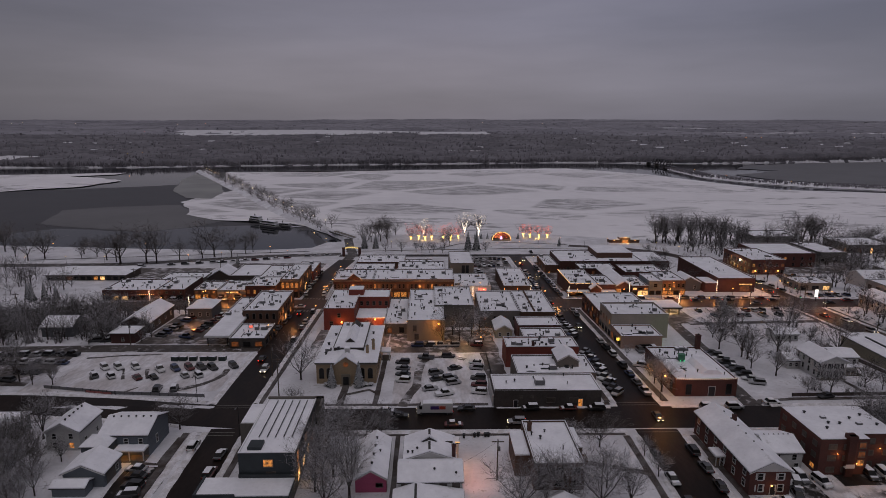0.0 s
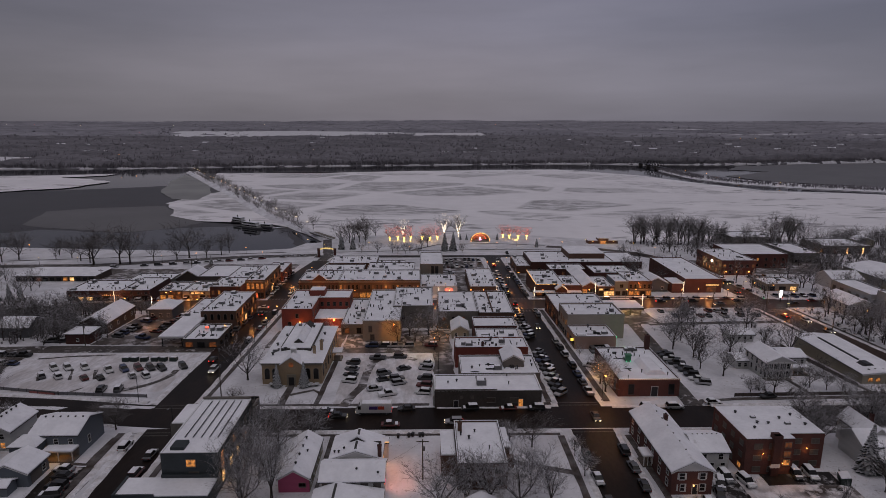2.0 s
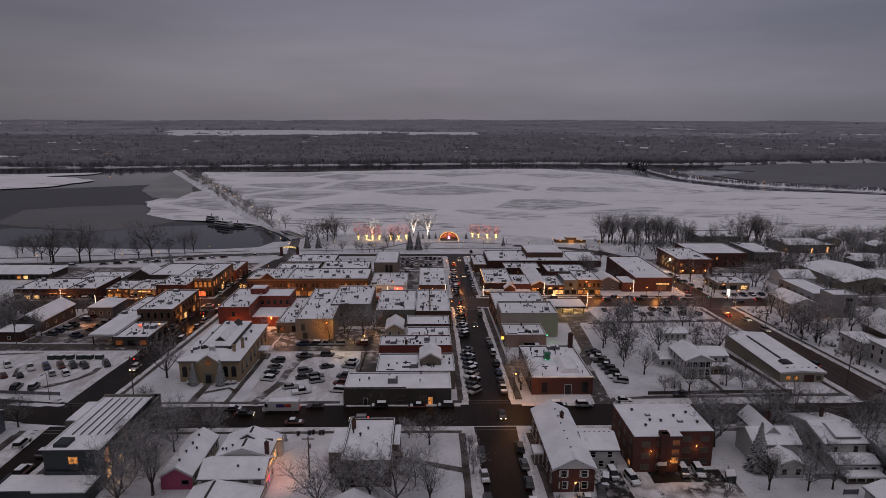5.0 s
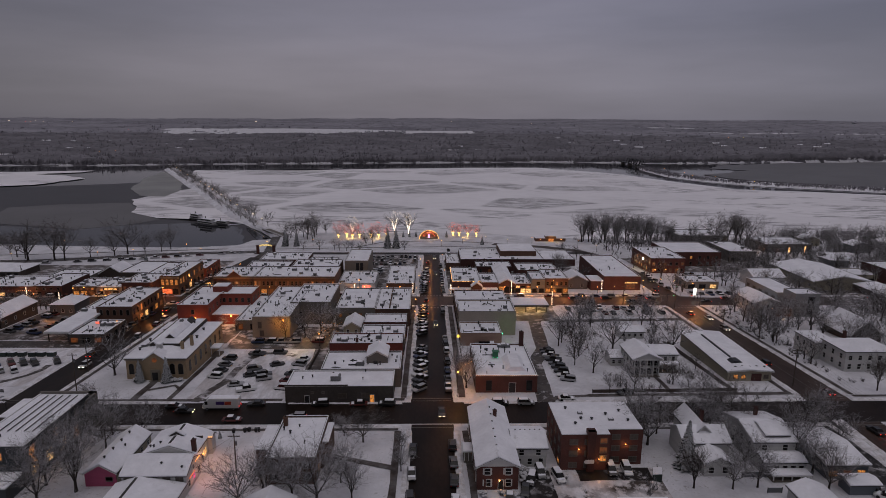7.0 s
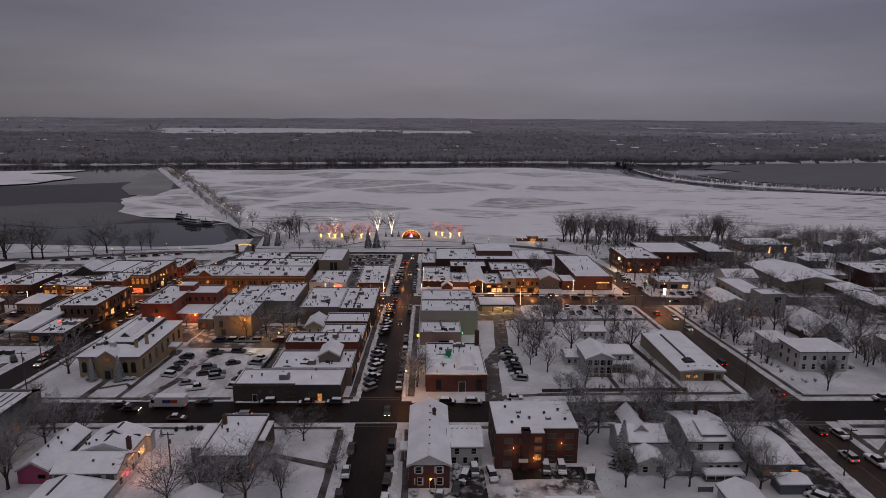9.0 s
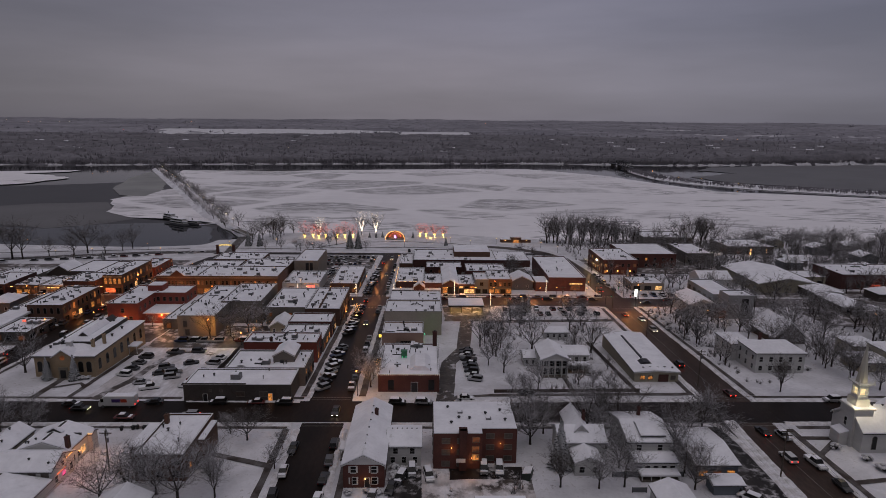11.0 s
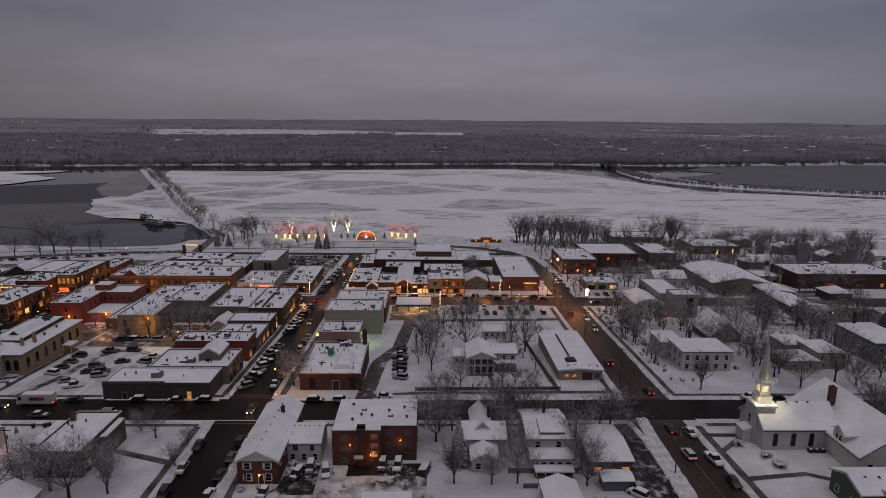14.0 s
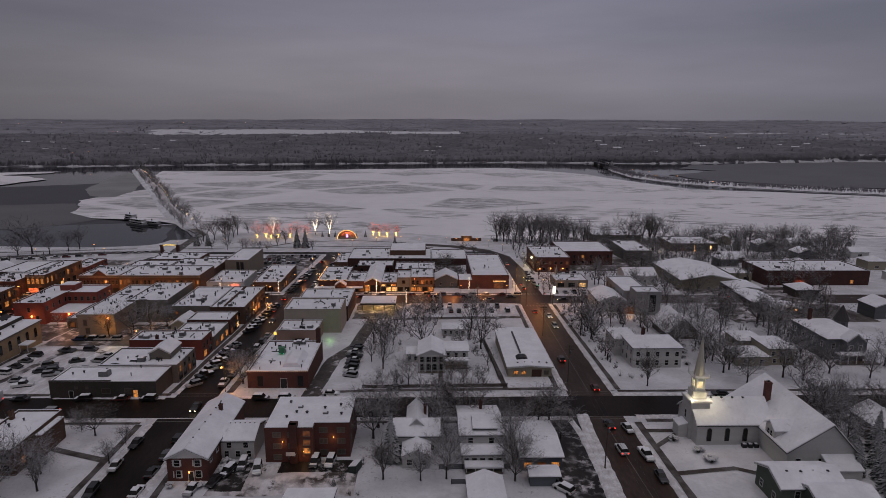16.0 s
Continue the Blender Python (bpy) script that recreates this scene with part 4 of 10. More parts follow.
def gable_mass(parent, x0, x1, y0, y1, z, h, rise, ridge, wall, over=0.45, roof=SHINGLE):
    """Walls with gables, a roof and the snow on it, as parts."""
    base = min(land((x0 + x1) / 2, y0), land((x0 + x1) / 2, y1)) - 0.3
    if ridge == "y":
        m, half = (x0 + x1) / 2, (x1 - x0) / 2
        axis, a, b = "y", y0, y1
    else:
        m, half = (y0 + y1) / 2, (y1 - y0) / 2
        axis, a, b = "x", x0, x1
    e, s = z + h, rise / half
    wpart("wall", Build().prism([(m - half, base), (m + half, base), (m + half, e), (m, e + rise), (m - half, e)], axis, a, b), wall, parent)

    def shell(lo, hi, reach):
        return [(m - half - reach, e - reach * s + lo), (m, e + rise + lo), (m + half + reach, e - reach * s + lo),
                (m + half + reach, e - reach * s + hi), (m, e + rise + hi * 1.1), (m - half - reach, e - reach * s + hi)]
    wpart("roof", Build().prism(shell(0.01, 0.17, over), axis, a - over, b + over), roof, parent)
    wpart("roof_snow", Build().prism(shell(0.175, 0.40, over - 0.06), axis, a - over + 0.05, b + over - 0.05), ROOF_SNOW, parent)
    for c in (a - over - 0.03, b + over):
        trim = Build()
        trim.prism([(m - half - over, e - over * s - 0.12), (m, e + rise - 0.12), (m + half + over, e - over * s - 0.12),
                    (m + half + over, e - over * s + 0.14), (m, e + rise + 0.14), (m - half - over, e - over * s + 0.14)], axis, c, c + 0.03)
        if c < a < 500:
            wpart("bargeboard", trim, TRIM, parent)


def hip_mass(parent, x0, x1, y0, y1, z, h, rise, wall, over=0.5, roof=SHINGLE):
    """Walls under a hipped roof, as parts."""
    base = min(land((x0 + x1) / 2, y0), land((x0 + x1) / 2, y1)) - 0.3
    e = z + h
    wpart("wall", Build().box(x0, x1, y0, y1, base, e), wall, parent)
    w, d = x1 - x0, y1 - y0
    k = min(w, d) / 2 * 0.96
    for nm, lift, o, m in (("roof", 0.0, over, roof), ("roof_snow", 0.16, over - 0.05, ROOF_SNOW)):
        X0, X1, Y0, Y1 = x0 - o, x1 + o, y0 - o, y1 + o
        b = Build()
        b.add([(X0, Y0, e + lift), (X1, Y0, e + lift), (X1, Y1, e + lift), (X0, Y1, e + lift),
               (X0, Y0, e + lift + 0.16), (X1, Y0, e + lift + 0.16), (X1, Y1, e + lift + 0.16), (X0, Y1, e + lift + 0.16),
               (x0 + k, y0 + k, e + rise + lift + 0.1), (x1 - k, y0 + k, e + rise + lift + 0.1), (x1 - k, y1 - k, e + rise + lift + 0.1), (x0 + k, y1 - k, e + rise + lift + 0.1)],
              [(0, 3, 2, 1), (0, 1, 5, 4), (1, 2, 6, 5), (2, 3, 7, 6), (3, 0, 4, 7), (4, 5, 9, 8), (5, 6, 10, 9), (6, 7, 11, 10), (7, 4, 8, 11), (8, 9, 10, 11)])
        wpart(nm, b, m, parent)


def house(name, label, x0, x1, y0, y1, h, rise, ridge, wall, rows=(), over=0.45, category="house", group=""):
    z = land((x0 + x1) / 2, y0)
    ob = thing(name, (x0 + x1) / 2, y0, z, label, category, group=group)
    if ridge == "hip":
        hip_mass(ob, x0, x1, y0, y1, z, h, rise, wall, over)
    else:
        gable_mass(ob, x0, x1, y0, y1, z, h, rise, ridge, wall, over)
    windows(ob, (x0, x1, y0, y1), z, rows)
    return ob


def wing(ob, x0, x1, y0, y1, h, rise, ridge, wall, rows=(), over=0.35):
    """One more mass of a house."""
    z = land((x0 + x1) / 2, y0)
    if ridge == "flat":
        flat_mass(ob, x0, x1, y0, y1, z, h, wall, 0.35)
    elif ridge == "hip":
        hip_mass(ob, x0, x1, y0, y1, z, h, rise, wall, over)
    else:
        gable_mass(ob, x0, x1, y0, y1, z, h, rise, ridge, wall, over)
    windows(ob, (x0, x1, y0, y1), z, rows)


def porch(ob, x0, x1, y0, y1, h, posts=4, lamp=None):
    """A porch roof on posts, with its deck."""
    z = land((x0 + x1) / 2, y0)
    wpart("porch_deck", Build().box(x0, x1, y0, y1, z - 0.3, z + 0.4), PLANK, ob)
    wpart("porch_roof", Build().box(x0 - 0.2, x1 + 0.2, y0 - 0.2, y1, z + h, z + h + 0.2), TRIM, ob)
    wpart("porch_snow", Build().box(x0 - 0.15, x1 + 0.15, y0 - 0.15, y1, z + h + 0.2, z + h + 0.45, 0.08), ROOF_SNOW, ob)
    for i in range(posts):
        x = x0 + 0.15 + (x1 - x0 - 0.3) * i / (posts - 1)
        wpart("porch_post", Build().box(x - 0.09, x + 0.09, y0 + 0.02, y0 + 0.2, z + 0.4, z + h), TRIM, ob)
    if lamp:
        wpart("porch_lamp", Build().tube(((x0 + x1) / 2, y1 - 0.3, z + h - 0.45), ((x0 + x1) / 2, y1 - 0.3, z + h - 0.2), 0.12, 0.16, 8), lamp, ob, "lit warm porch lamp")


def awning(ob, x0, x1, y, z, depth, material, label=""):
    wpart("awning", Build().prism([(y, z + 0.7), (y, z + 0.6), (y - depth, z), (y - depth, z + 0.12)], "x", x0, x1), material, ob, label)


def wall_lamp(ob, x, y, z, material=LAMP_WARM, r=0.16):
    wpart("wall_lamp", Build().tube((x, y - r - 0.04, z), (x, y - r - 0.04, z + 2.0 * r), r * 0.8, r, 8), material, ob, "lit warm wall lamp")


def roof_lights(ob, x0, x1, y, z, n, material=STRING):
    """A string of bulbs along an edge."""
    b = Build()
    for i in range(n):
        x = x0 + (x1 - x0) * i / (n - 1)
        b.box(x - 0.08, x + 0.08, y - 0.12, y + 0.02, z - 0.08, z + 0.08)
    wpart("string_lights", b, material, ob, "string of small warm bulbs along the eaves")


def point(x, y, z, watts, color=(1.0, 0.5, 0.17), r=0.25, name="lamp_light"):
    """A point light: a built lamp's output, or warm spill added without a fixture."""
    d = bpy.data.lights.new(name, "POINT")
    d.energy, d.color, d.shadow_soft_size = watts, color, r
    new(name, d).location = (x, y, z)


# --- south of the near cross street
modern = block("modern_house", "dark slate-panelled modern house with snow on a seamed roof", -43, -31.4, 112.5, 137.2, 8.5, SLATE_PANEL,
               [("S", 5.4, 1, 1.9, 1.6, 1, "pair", 0.42, 0.62), ("S", 2.6, 1, 1.9, 1.6, 0.0, "pair", 0.46, 0.66), ("E", 1.0, 5, 2.2, 2.4, 0.4, "shop"), ("E", 5.2, 6, 1.6, 1.8, 0.15, "pair")], 0, 0, 0.2, TRIM, category="house")
for k in range(5):
    wpart("roof_seam", Build().box(-40.4 + k * 1.75, -40.22 + k * 1.75, 118.5, 135.5, 8.6, 8.72), DARK_METAL, modern)
wpart("skylight", Build().box(-41.4, -38.6, 113.6, 116.6, 8.4, 9.2, 0.1), SLATE_PANEL, modern)
wpart("wall", Build().box(-47, -43.02, 127, 136.6, -0.3, 7.2), CONCRETE, modern)
wpart("roof_snow", Build().box(-46.8, -43.1, 127.2, 136.4, 7.2, 7.45, 0.06), ROOF_SNOW, modern)
fin = Build().box(-31.4, -29.6, 136.6, 137.2, -0.2, 9.0).box(-43, -29.6, 136.6, 137.2, 8.5, 9.0).box(-30.0, -29.6, 132.5, 136.6, 8.3, 8.75)
wpart("wall_fin", fin, CONCRETE, modern)
wpart("terrace", Build().box(-50, -31.4, 106, 112.45, -0.3, 2.9), SLATE_PANEL, modern)
wpart("terrace_snow", Build().box(-49.8, -31.6, 106.2, 112.4, 2.9, 3.15, 0.06), ROOF_SNOW, modern)
wall_lamp(modern, -31.2, 114.8, 2.4, LAMP_WARM, 0.12)
wpart("stair_window", Build().box(-31.4, -31.34, 114.3, 115.6, 3.2, 7.4), LIT, modern, "tall warmly lit stair window")
wpart("terrace_parapet", Build().box(-50.05, -49.7, 105.9, 112.4, 2.9, 3.55).box(-49.7, -42.0, 105.9, 106.2, 2.9, 3.5), SLATE_PANEL, modern)
wpart("terrace_step", Build().box(-43.0, -31.4, 112.0, 112.44, 3.15, 3.9), SLATE_PANEL, modern)

pink = house("cottage", "small magenta-fronted cream cottage under a snowy gabled roof", -19.2, -12.8, 111.4, 127.2, 3.0, 1.9, "y", CREAM_SIDING,
             [("S", 1.3, 1, 1.3, 0.8, 0, "pair", 0.62, 0.92), ("E", 1.2, 5, 0.9, 1.1, 0)], 0.3)
wpart("front_wall", Build().prism([(-19.2, -0.2), (-12.8, -0.2), (-12.8, 2.98), (-16.0, 4.86), (-19.2, 2.98)], "y", 111.36, 111.398), PINK_SIDING, pink, "magenta clapboard gable")
for k in range(4):
    vent(pink, -15.9 + 0.1 * k, 113.4 + 3.4 * k, 5.2, 0.4, 0.17)
vent(pink, -14.6, 119.4, 4.5, 0.4, 0.15)
white_h = house("frame_house", "white frame house strung with orange bulbs, snowy roofs", -10.2, 2.6, 108.4, 116.2, 4.2, 1.8, "x", WHITE_SIDING,
                [("S", 3.05, 5, 1.4, 0.75, 0, "pair"), ("E", 1.0, 3, 1.0, 1.4, 0), ("E", 3.3, 1, 0.8, 1.0, 0)], 0.35)
wing(white_h, -9.4, 1.6, 116.6, 125.6, 4.2, 1.8, "y", WHITE_SIDING, [("E", 1.0, 2, 1.0, 1.4, 0, "sash", 0.0, 0.45)], 0.3)
wing(white_h, 1.65, 2.6, 123.4, 125.6, 4.0, 0.5, "x", WHITE_SIDING, (), 0.2)
wpart("wall", Build().prism([(-11.0, -0.3), (2.6, -0.3), (2.6, 2.4), (-6.7, 4.0), (-11.0, 2.6)], "y", 98.6, 108.38), WHITE_SIDING, white_h)
wpart("roof", Build().prism([(-11.4, 2.48), (-6.7, 4.02), (2.9, 2.36), (2.9, 2.5), (-6.7, 4.17), (-11.4, 2.62)], "y", 98.3, 108.38), SHINGLE, white_h)
wpart("roof_snow", Build().prism([(-11.3, 2.63), (-6.7, 4.18), (2.85, 2.51), (2.85, 2.74), (-6.7, 4.42), (-11.3, 2.86)], "y", 98.4, 108.2), ROOF_SNOW, white_h)
for a, b2, c, d, z0, z1 in ((-6.95, -6.45, 101.0, 107.6, 4.2, 4.46), (-4.22, -3.72, 117.0, 120.2, 6.1, 6.46), (-4.2, -3.7, 122.6, 125.4, 6.1, 6.46), (-2.6, 1.2, 121.9, 122.1, 4.6, 5.3)):
    wpart("bare_ridge", Build().box(a, b2, c, d, z0, z1), SHINGLE, white_h, "dark shingles where the ridge has melted")
wpart("roof_vent", Build().prism([(-5.6, 6.0), (-2.4, 6.0), (-4.0, 7.0)], "y", 120.6, 121.3), SHINGLE, white_h)
wpart("roof_vent_snow", Build().prism([(-5.8, 6.0), (-4.0, 7.05), (-2.2, 6.0), (-2.2, 6.2), (-4.0, 7.3), (-5.8, 6.2)], "y", 120.7, 121.6), ROOF_SNOW, white_h)
for xx, yy, zz in ((-8.6, 118.2, 4.8), (-6.6, 118.6, 5.4), (-3.0, 110.6, 5.4), (1.4, 109.8, 5.0), (-7.6, 117.6, 5.2)):
    vent(white_h, xx, yy, zz, 0.45, 0.16)
chimney(white_h, 1.2, 116.9, 3.5, 7.4, 0.8, BRICK_DARK)
EAVE = glow("eave_lights", (1.0, 0.20, 0.05), 1.1, 0.5, 2.0)
GOLD_EAVE = glow("gold_eave_lights", (1.0, 0.50, 0.14), 1.6, 0.4, 2.0)
for a, b2, c, d, zz, mat in ((-9.7, -8.0, 116.3, 116.5, 4.2, EAVE), (0.2, 1.9, 116.3, 116.5, 4.2, EAVE), (1.6, 2.8, 123.1, 123.2, 4.3, GOLD_EAVE), (2.62, 2.74, 113.4, 116.2, 4.25, GOLD_EAVE), (2.62, 2.72, 110.0, 113.0, 2.5, EAVE)):
    wpart("eave_lights", Build().box(a, b2, c, d, zz, zz + 0.13), mat, white_h, "string of orange bulbs under the eaves")
wpart("lit_window", Build().box(1.6, 1.68, 120.4, 122.2, 1.1, 2.6), LIT_WHITE, white_h, "bright yellow window")
wpart("lit_window", Build().box(2.6, 2.68, 111.6, 112.8, 1.2, 2.3), glow("pink_pane", (1.0, 0.10, 0.40), 0.8, 0.6), white_h, "window glowing pink")
wall_lamp(white_h, 2.2, 119.0, 2.6, LAMP_WARM, 0.12)

flat_b = block("brick_clinic", "brown brick flat-roofed building with snowy roof and stepped wall", 17.6, 28.0, 111.5, 129.5, 6.1, BRICK_BROWN,
               [("S", 1.0, 3, 1.6, 1.4, 0), ("S", 3.8, 3, 1.6, 1.3, 0), ("E", 1.4, 3, 1.2, 1.5, 0.4)], 0, 4)
wpart("wall", Build().box(14.4, 17.58, 116.5, 126.5, -0.3, 5.0), BRICK_BROWN, flat_b)
wpart("roof_snow", Build().box(14.3, 17.5, 116.4, 126.5, 5.0, 5.3, 0.06), ROOF_SNOW, flat_b)
wpart("stair_wall", Build().box(28.02, 29.4, 119, 127.5, -0.3, 5.2).box(28.02, 30.2, 117.2, 119, -0.3, 3.6), BRICK_BROWN, flat_b)
wpart("stair_snow", Build().box(28.1, 29.5, 119, 127.6, 5.2, 5.45, 0.05), ROOF_SNOW, flat_b)
chimney(flat_b, 18.8, 125.5, 5.0, 8.0, 0.9, BRICK_BROWN)

gable_h = house("brick_house", "long brick house with white pediment and snowy gabled roof", 61.3, 69.8, 109.0, 134.4, 5.3, 2.1, "y", BRICK_RED,
                [("S", 0.9, 1, 1.1, 1.5, 0, "sash", 0.14, 0.44), ("S", 0.9, 1, 1.1, 1.5, 0, "sash", 0.60, 0.92), ("S", 3.5, 2, 1.1, 1.4, 0), ("W", 1.0, 6, 1.1, 1.5, 0.1), ("W", 3.5, 6, 1.1, 1.4, 0.1), ("E", 3.5, 2, 1.1, 1.4, 0, "sash", 0.0, 0.3)])
wing(gable_h, 69.85, 77.2, 117.0, 126.0, 4.6, 1.6, "x", WHITE_SIDING, [("S", 3.0, 2, 1.0, 1.3, 0), ("S", 0.8, 3, 0.9, 1.4, 0)])
for xx in (63.4, 67.6):
    for zz in (0.9, 3.5):
        for k in (-0.95, 0.68):
            wpart("shutter", Build().box(xx + k, xx + k + 0.27, 108.92, 109.0, zz, zz + 1.45), TRIM, gable_h)
wpart("pediment", Build().prism([(61.2, 5.35), (69.9, 5.35), (65.55, 7.2)], "y", 108.90, 108.98), TRIM, gable_h)
chimney(gable_h, 66.8, 127, 6.0, 8.6, 0.8)
wall_lamp(gable_h, 65.9, 109.0, 2.0, LAMP_WARM, 0.14)
door(gable_h, (61.3, 69.8, 109.0, 134.4), "S", 0.7, 0.1)
porch(gable_h, 59.2, 61.25, 119, 122.5, 2.6, 3)
for k in range(6):
    vent(gable_h, 65.6 + 0.05 * k, 113 + 3.4 * k, 7.5, 0.35, 0.12)
    vent(gable_h, 70.8 + k * 1.1, 121.5, 6.3, 0.3, 0.1)

flats = block("apartment_block", "three-storey red brick apartment block with snowy flat roof", 80.0, 90.6, 115.8, 130.8, 8.4, BRICK_RED,
              [("S", 0.8, 2, 1.7, 1.1, 0, "pair", 0.1, 0.72), ("S", 3.5, 2, 1.7, 1.1, 0, "pair", 0.1, 0.72), ("S", 6.2, 2, 1.7, 1.1, 0, "pair", 0.1, 0.72),
               ("S", 2.2, 1, 1.4, 1.3, 1, "pair", 0.76, 0.98), ("S", 4.2, 1, 1.4, 1.3, 1, "pair", 0.76, 0.98), ("S", 6.4, 1, 1.4, 1.2, 1, "pair", 0.76, 0.98),
               ("W", 0.8, 4, 1.4, 1.1, 0.1, "pair"), ("W", 3.5, 4, 1.4, 1.1, 0.1, "pair"), ("W", 6.2, 4, 1.4, 1.1, 0, "pair")], 0, 0)
flat_mass(flats, 90.6, 98.5, 117.9, 130.8, 0, 8.4, BRICK_RED)
windows(flats, (90.6, 98.5, 117.9, 130.8), 0, [("S", 0.8, 2, 1.7, 1.1, 0, "pair"), ("S", 3.5, 2, 1.7, 1.1, 0, "pair"), ("S", 6.2, 2, 1.7, 1.1, 0, "pair"), ("E", 3.5, 3, 1.4, 1.1, 0, "pair"), ("E", 6.2, 3, 1.4, 1.1, 0, "pair")])
wpart("roof_snow", Build().box(80.04, 90.62, 115.86, 130.72, 8.2, 8.62, 0.08).box(90.5, 98.46, 117.95, 130.7, 8.2, 8.615, 0.08), ROOF_SNOW, flats)
wpart("chimney", Build().box(85.6, 87.2, 114.9, 115.8, 0, 9.6).box(85.5, 87.3, 114.8, 116.6, 8.4, 9.6), BRICK_DARK, flats)
for xx, yy in ((83.4, 127.5), (85.8, 122.5), (88.2, 122.2), (92.0, 124.5), (95.5, 126.0), (96.2, 121.5), (84.0, 120.2)):
    vent(flats, xx, yy, 8.5, 0.5, 0.22)
roof_unit(flats, 86.2, 125.0, 8.5, 1.1, 0.8, 0.5)
roof_unit(flats, 92.5, 122.0, 8.5, 1.2, 0.8, 0.5)
for xx, yy, zz in ((83.9, 115.8, 5.0), (88.4, 115.8, 2.6), (94.8, 117.9, 4.9)):
    wall_lamp(flats, xx, yy, zz, LAMP_WARM, 0.08)
for xx in (83.2,):
    wpart("balcony", Build().box(84.9, 86.9, 114.2, 114.9, 2.5, 2.65).box(84.9, 86.9, 114.2, 114.25, 2.65, 3.4), TRIM, flats)

# houses west of the side street
hA = house("frame_house", "white frame house with snowy gabled roof, lit window", -91.8, -84.3, 128.6, 138.2, 4.7, 2.0, "y", WHITE_SIDING, [("S", 3.0, 2, 0.9, 1.2, 0), ("S", 0.7, 2, 1.0, 1.3, 0.5), ("E", 1.0, 2, 0.9, 1.2, 0)])
for k in range(5):
    vent(hA, -87.7, 129.8 + 1.7 * k, 6.95, 0.3, 0.16)
hB = house("frame_house", "blue-grey two-storey house with lit porch, snowy roof", -78.2, -67.4, 125.8, 136.4, 5.2, 1.9, "x", BLUE_SIDING, [("S", 3.2, 2, 0.9, 1.2, 0, "sash", 0.4, 1.0), ("E", 1.4, 1, 0.9, 1.8, 0, "sash", 0.2, 0.6)], 0.3)
wing(hB, -80.4, -74.6, 122.4, 127.5, 4.3, 1.5, "hip", BLUE_SIDING)
porch(hB, -73.8, -67.4, 123.2, 125.7, 2.7, 3, LAMP_WARM)
wall_lamp(hB, -71.2, 125.7, 1.6, LAMP_WARM, 0.3)
for k in range(6):
    vent(hB, -77.0 + 1.7 * k, 130.6, 7.2, 0.3, 0.14)
hC = house("garage", "blue-grey garage with snowy gabled roof", -79.8, -71.4, 114.3, 121.2, 3.1, 1.9, "y", BLUE_SIDING, [("E", 0.9, 1, 1.0, 1.2, 0, "sash", 0.6, 0.9)], category="garage")
wing(hC, -80.2, -73.6, 111.0, 113.9, 2.0, 0.6, "x", BLUE_SIDING)
wpart("garage_door", Build().box(-71.4, -71.33, 115.2, 118.6, 0.1, 2.4), DULL_TRIM, hC, "pale panelled garage door")
house("frame_house", "grey frame house with snowy roof among trees", -114, -102, 127, 139, 4.0, 2.4, "hip", GREY_SIDING, [("S", 1.2, 3, 1.0, 1.3, 0)])
house("frame_house", "small grey house with snowy roof behind trees", -131, -119, 120, 130, 4.0, 2.2, "x", GREY_SIDING, [("S", 1.2, 3, 1.0, 1.3, 0)])

# houses between the flats and the through road
hE = house("frame_house", "white frame house with cross gable and snowy roof", 108.3, 118.6, 118.8, 126.4, 4.6, 2.0, "x", WHITE_SIDING, [("S", 1.0, 3, 1.1, 1.4, 0)])
wing(hE, 111.2, 115.8, 121, 131.5, 5.2, 2.3, "y", WHITE_SIDING)
wing(hE, 110.5, 116.5, 113.0, 118.7, 2.9, 1.4, "y", WHITE_SIDING, [("S", 0.8, 2, 1.1, 1.4, 0)])
chimney(hE, 115.4, 126.5, 6.0, 8.6, 0.7)
hF = house("frame_house", "white two-storey house with porches and snowy roof", 123.4, 132.8, 117.5, 131.0, 5.4, 1.7, "x", WHITE_SIDING, [("S", 3.4, 2, 1.1, 1.4, 0), ("W", 1.0, 4, 1.0, 1.4, 0), ("W", 3.4, 4, 1.0, 1.3, 0)])
wing(hF, 126.5, 131.5, 118.5, 126, 6.4, 0.9, "x", WHITE_SIDING, [("S", 5.2, 2, 0.9, 0.8, 0)])
wing(hF, 123.6, 132.6, 113.2, 117.4, 3.0, 0.7, "x", WHITE_SIDING, [("S", 1.1, 5, 1.1, 1.2, 0)])
porch(hF, 124.2, 132.4, 110.6, 113.1, 1.4, 5)
chimney(hF, 128.8, 127.5, 6.5, 9.0, 0.7)
house("bungalow", "blue-grey bungalow with orange-lit windows and snowy roof", 136.4, 145.4, 111.8, 127.2, 3.2, 1.0, "x", BLUE_SIDING, [("S", 0.7, 3, 1.7, 1.3, 1, "pair", 0.0, 1.0), ("W", 1.0, 3, 1.0, 1.2, 0)])
house("shed", "dark shed with flat snowy roof", 137.5, 143.5, 106.0, 109.5, 2.3, 0.4, "x", BLUE_SIDING, category="shed")
house("garage", "garage with snowy roof seen from above", 124.2, 131.2, 94, 105.5, 2.5, 1.4, "y", WHITE_SIDING, category="garage")
house("garage", "low garage with snowy roof and dark ridge", 88.4, 97.5, 92, 101.5, 2.6, 0.8, "x", GREY_SIDING, category="garage")
house("frame_house", "white house with snowy roof by the street", 17.0, 26.0, 86, 101, 4.0, 2.2, "y", WHITE_SIDING, [("E", 1.0, 3, 1.0, 1.3, 0)])

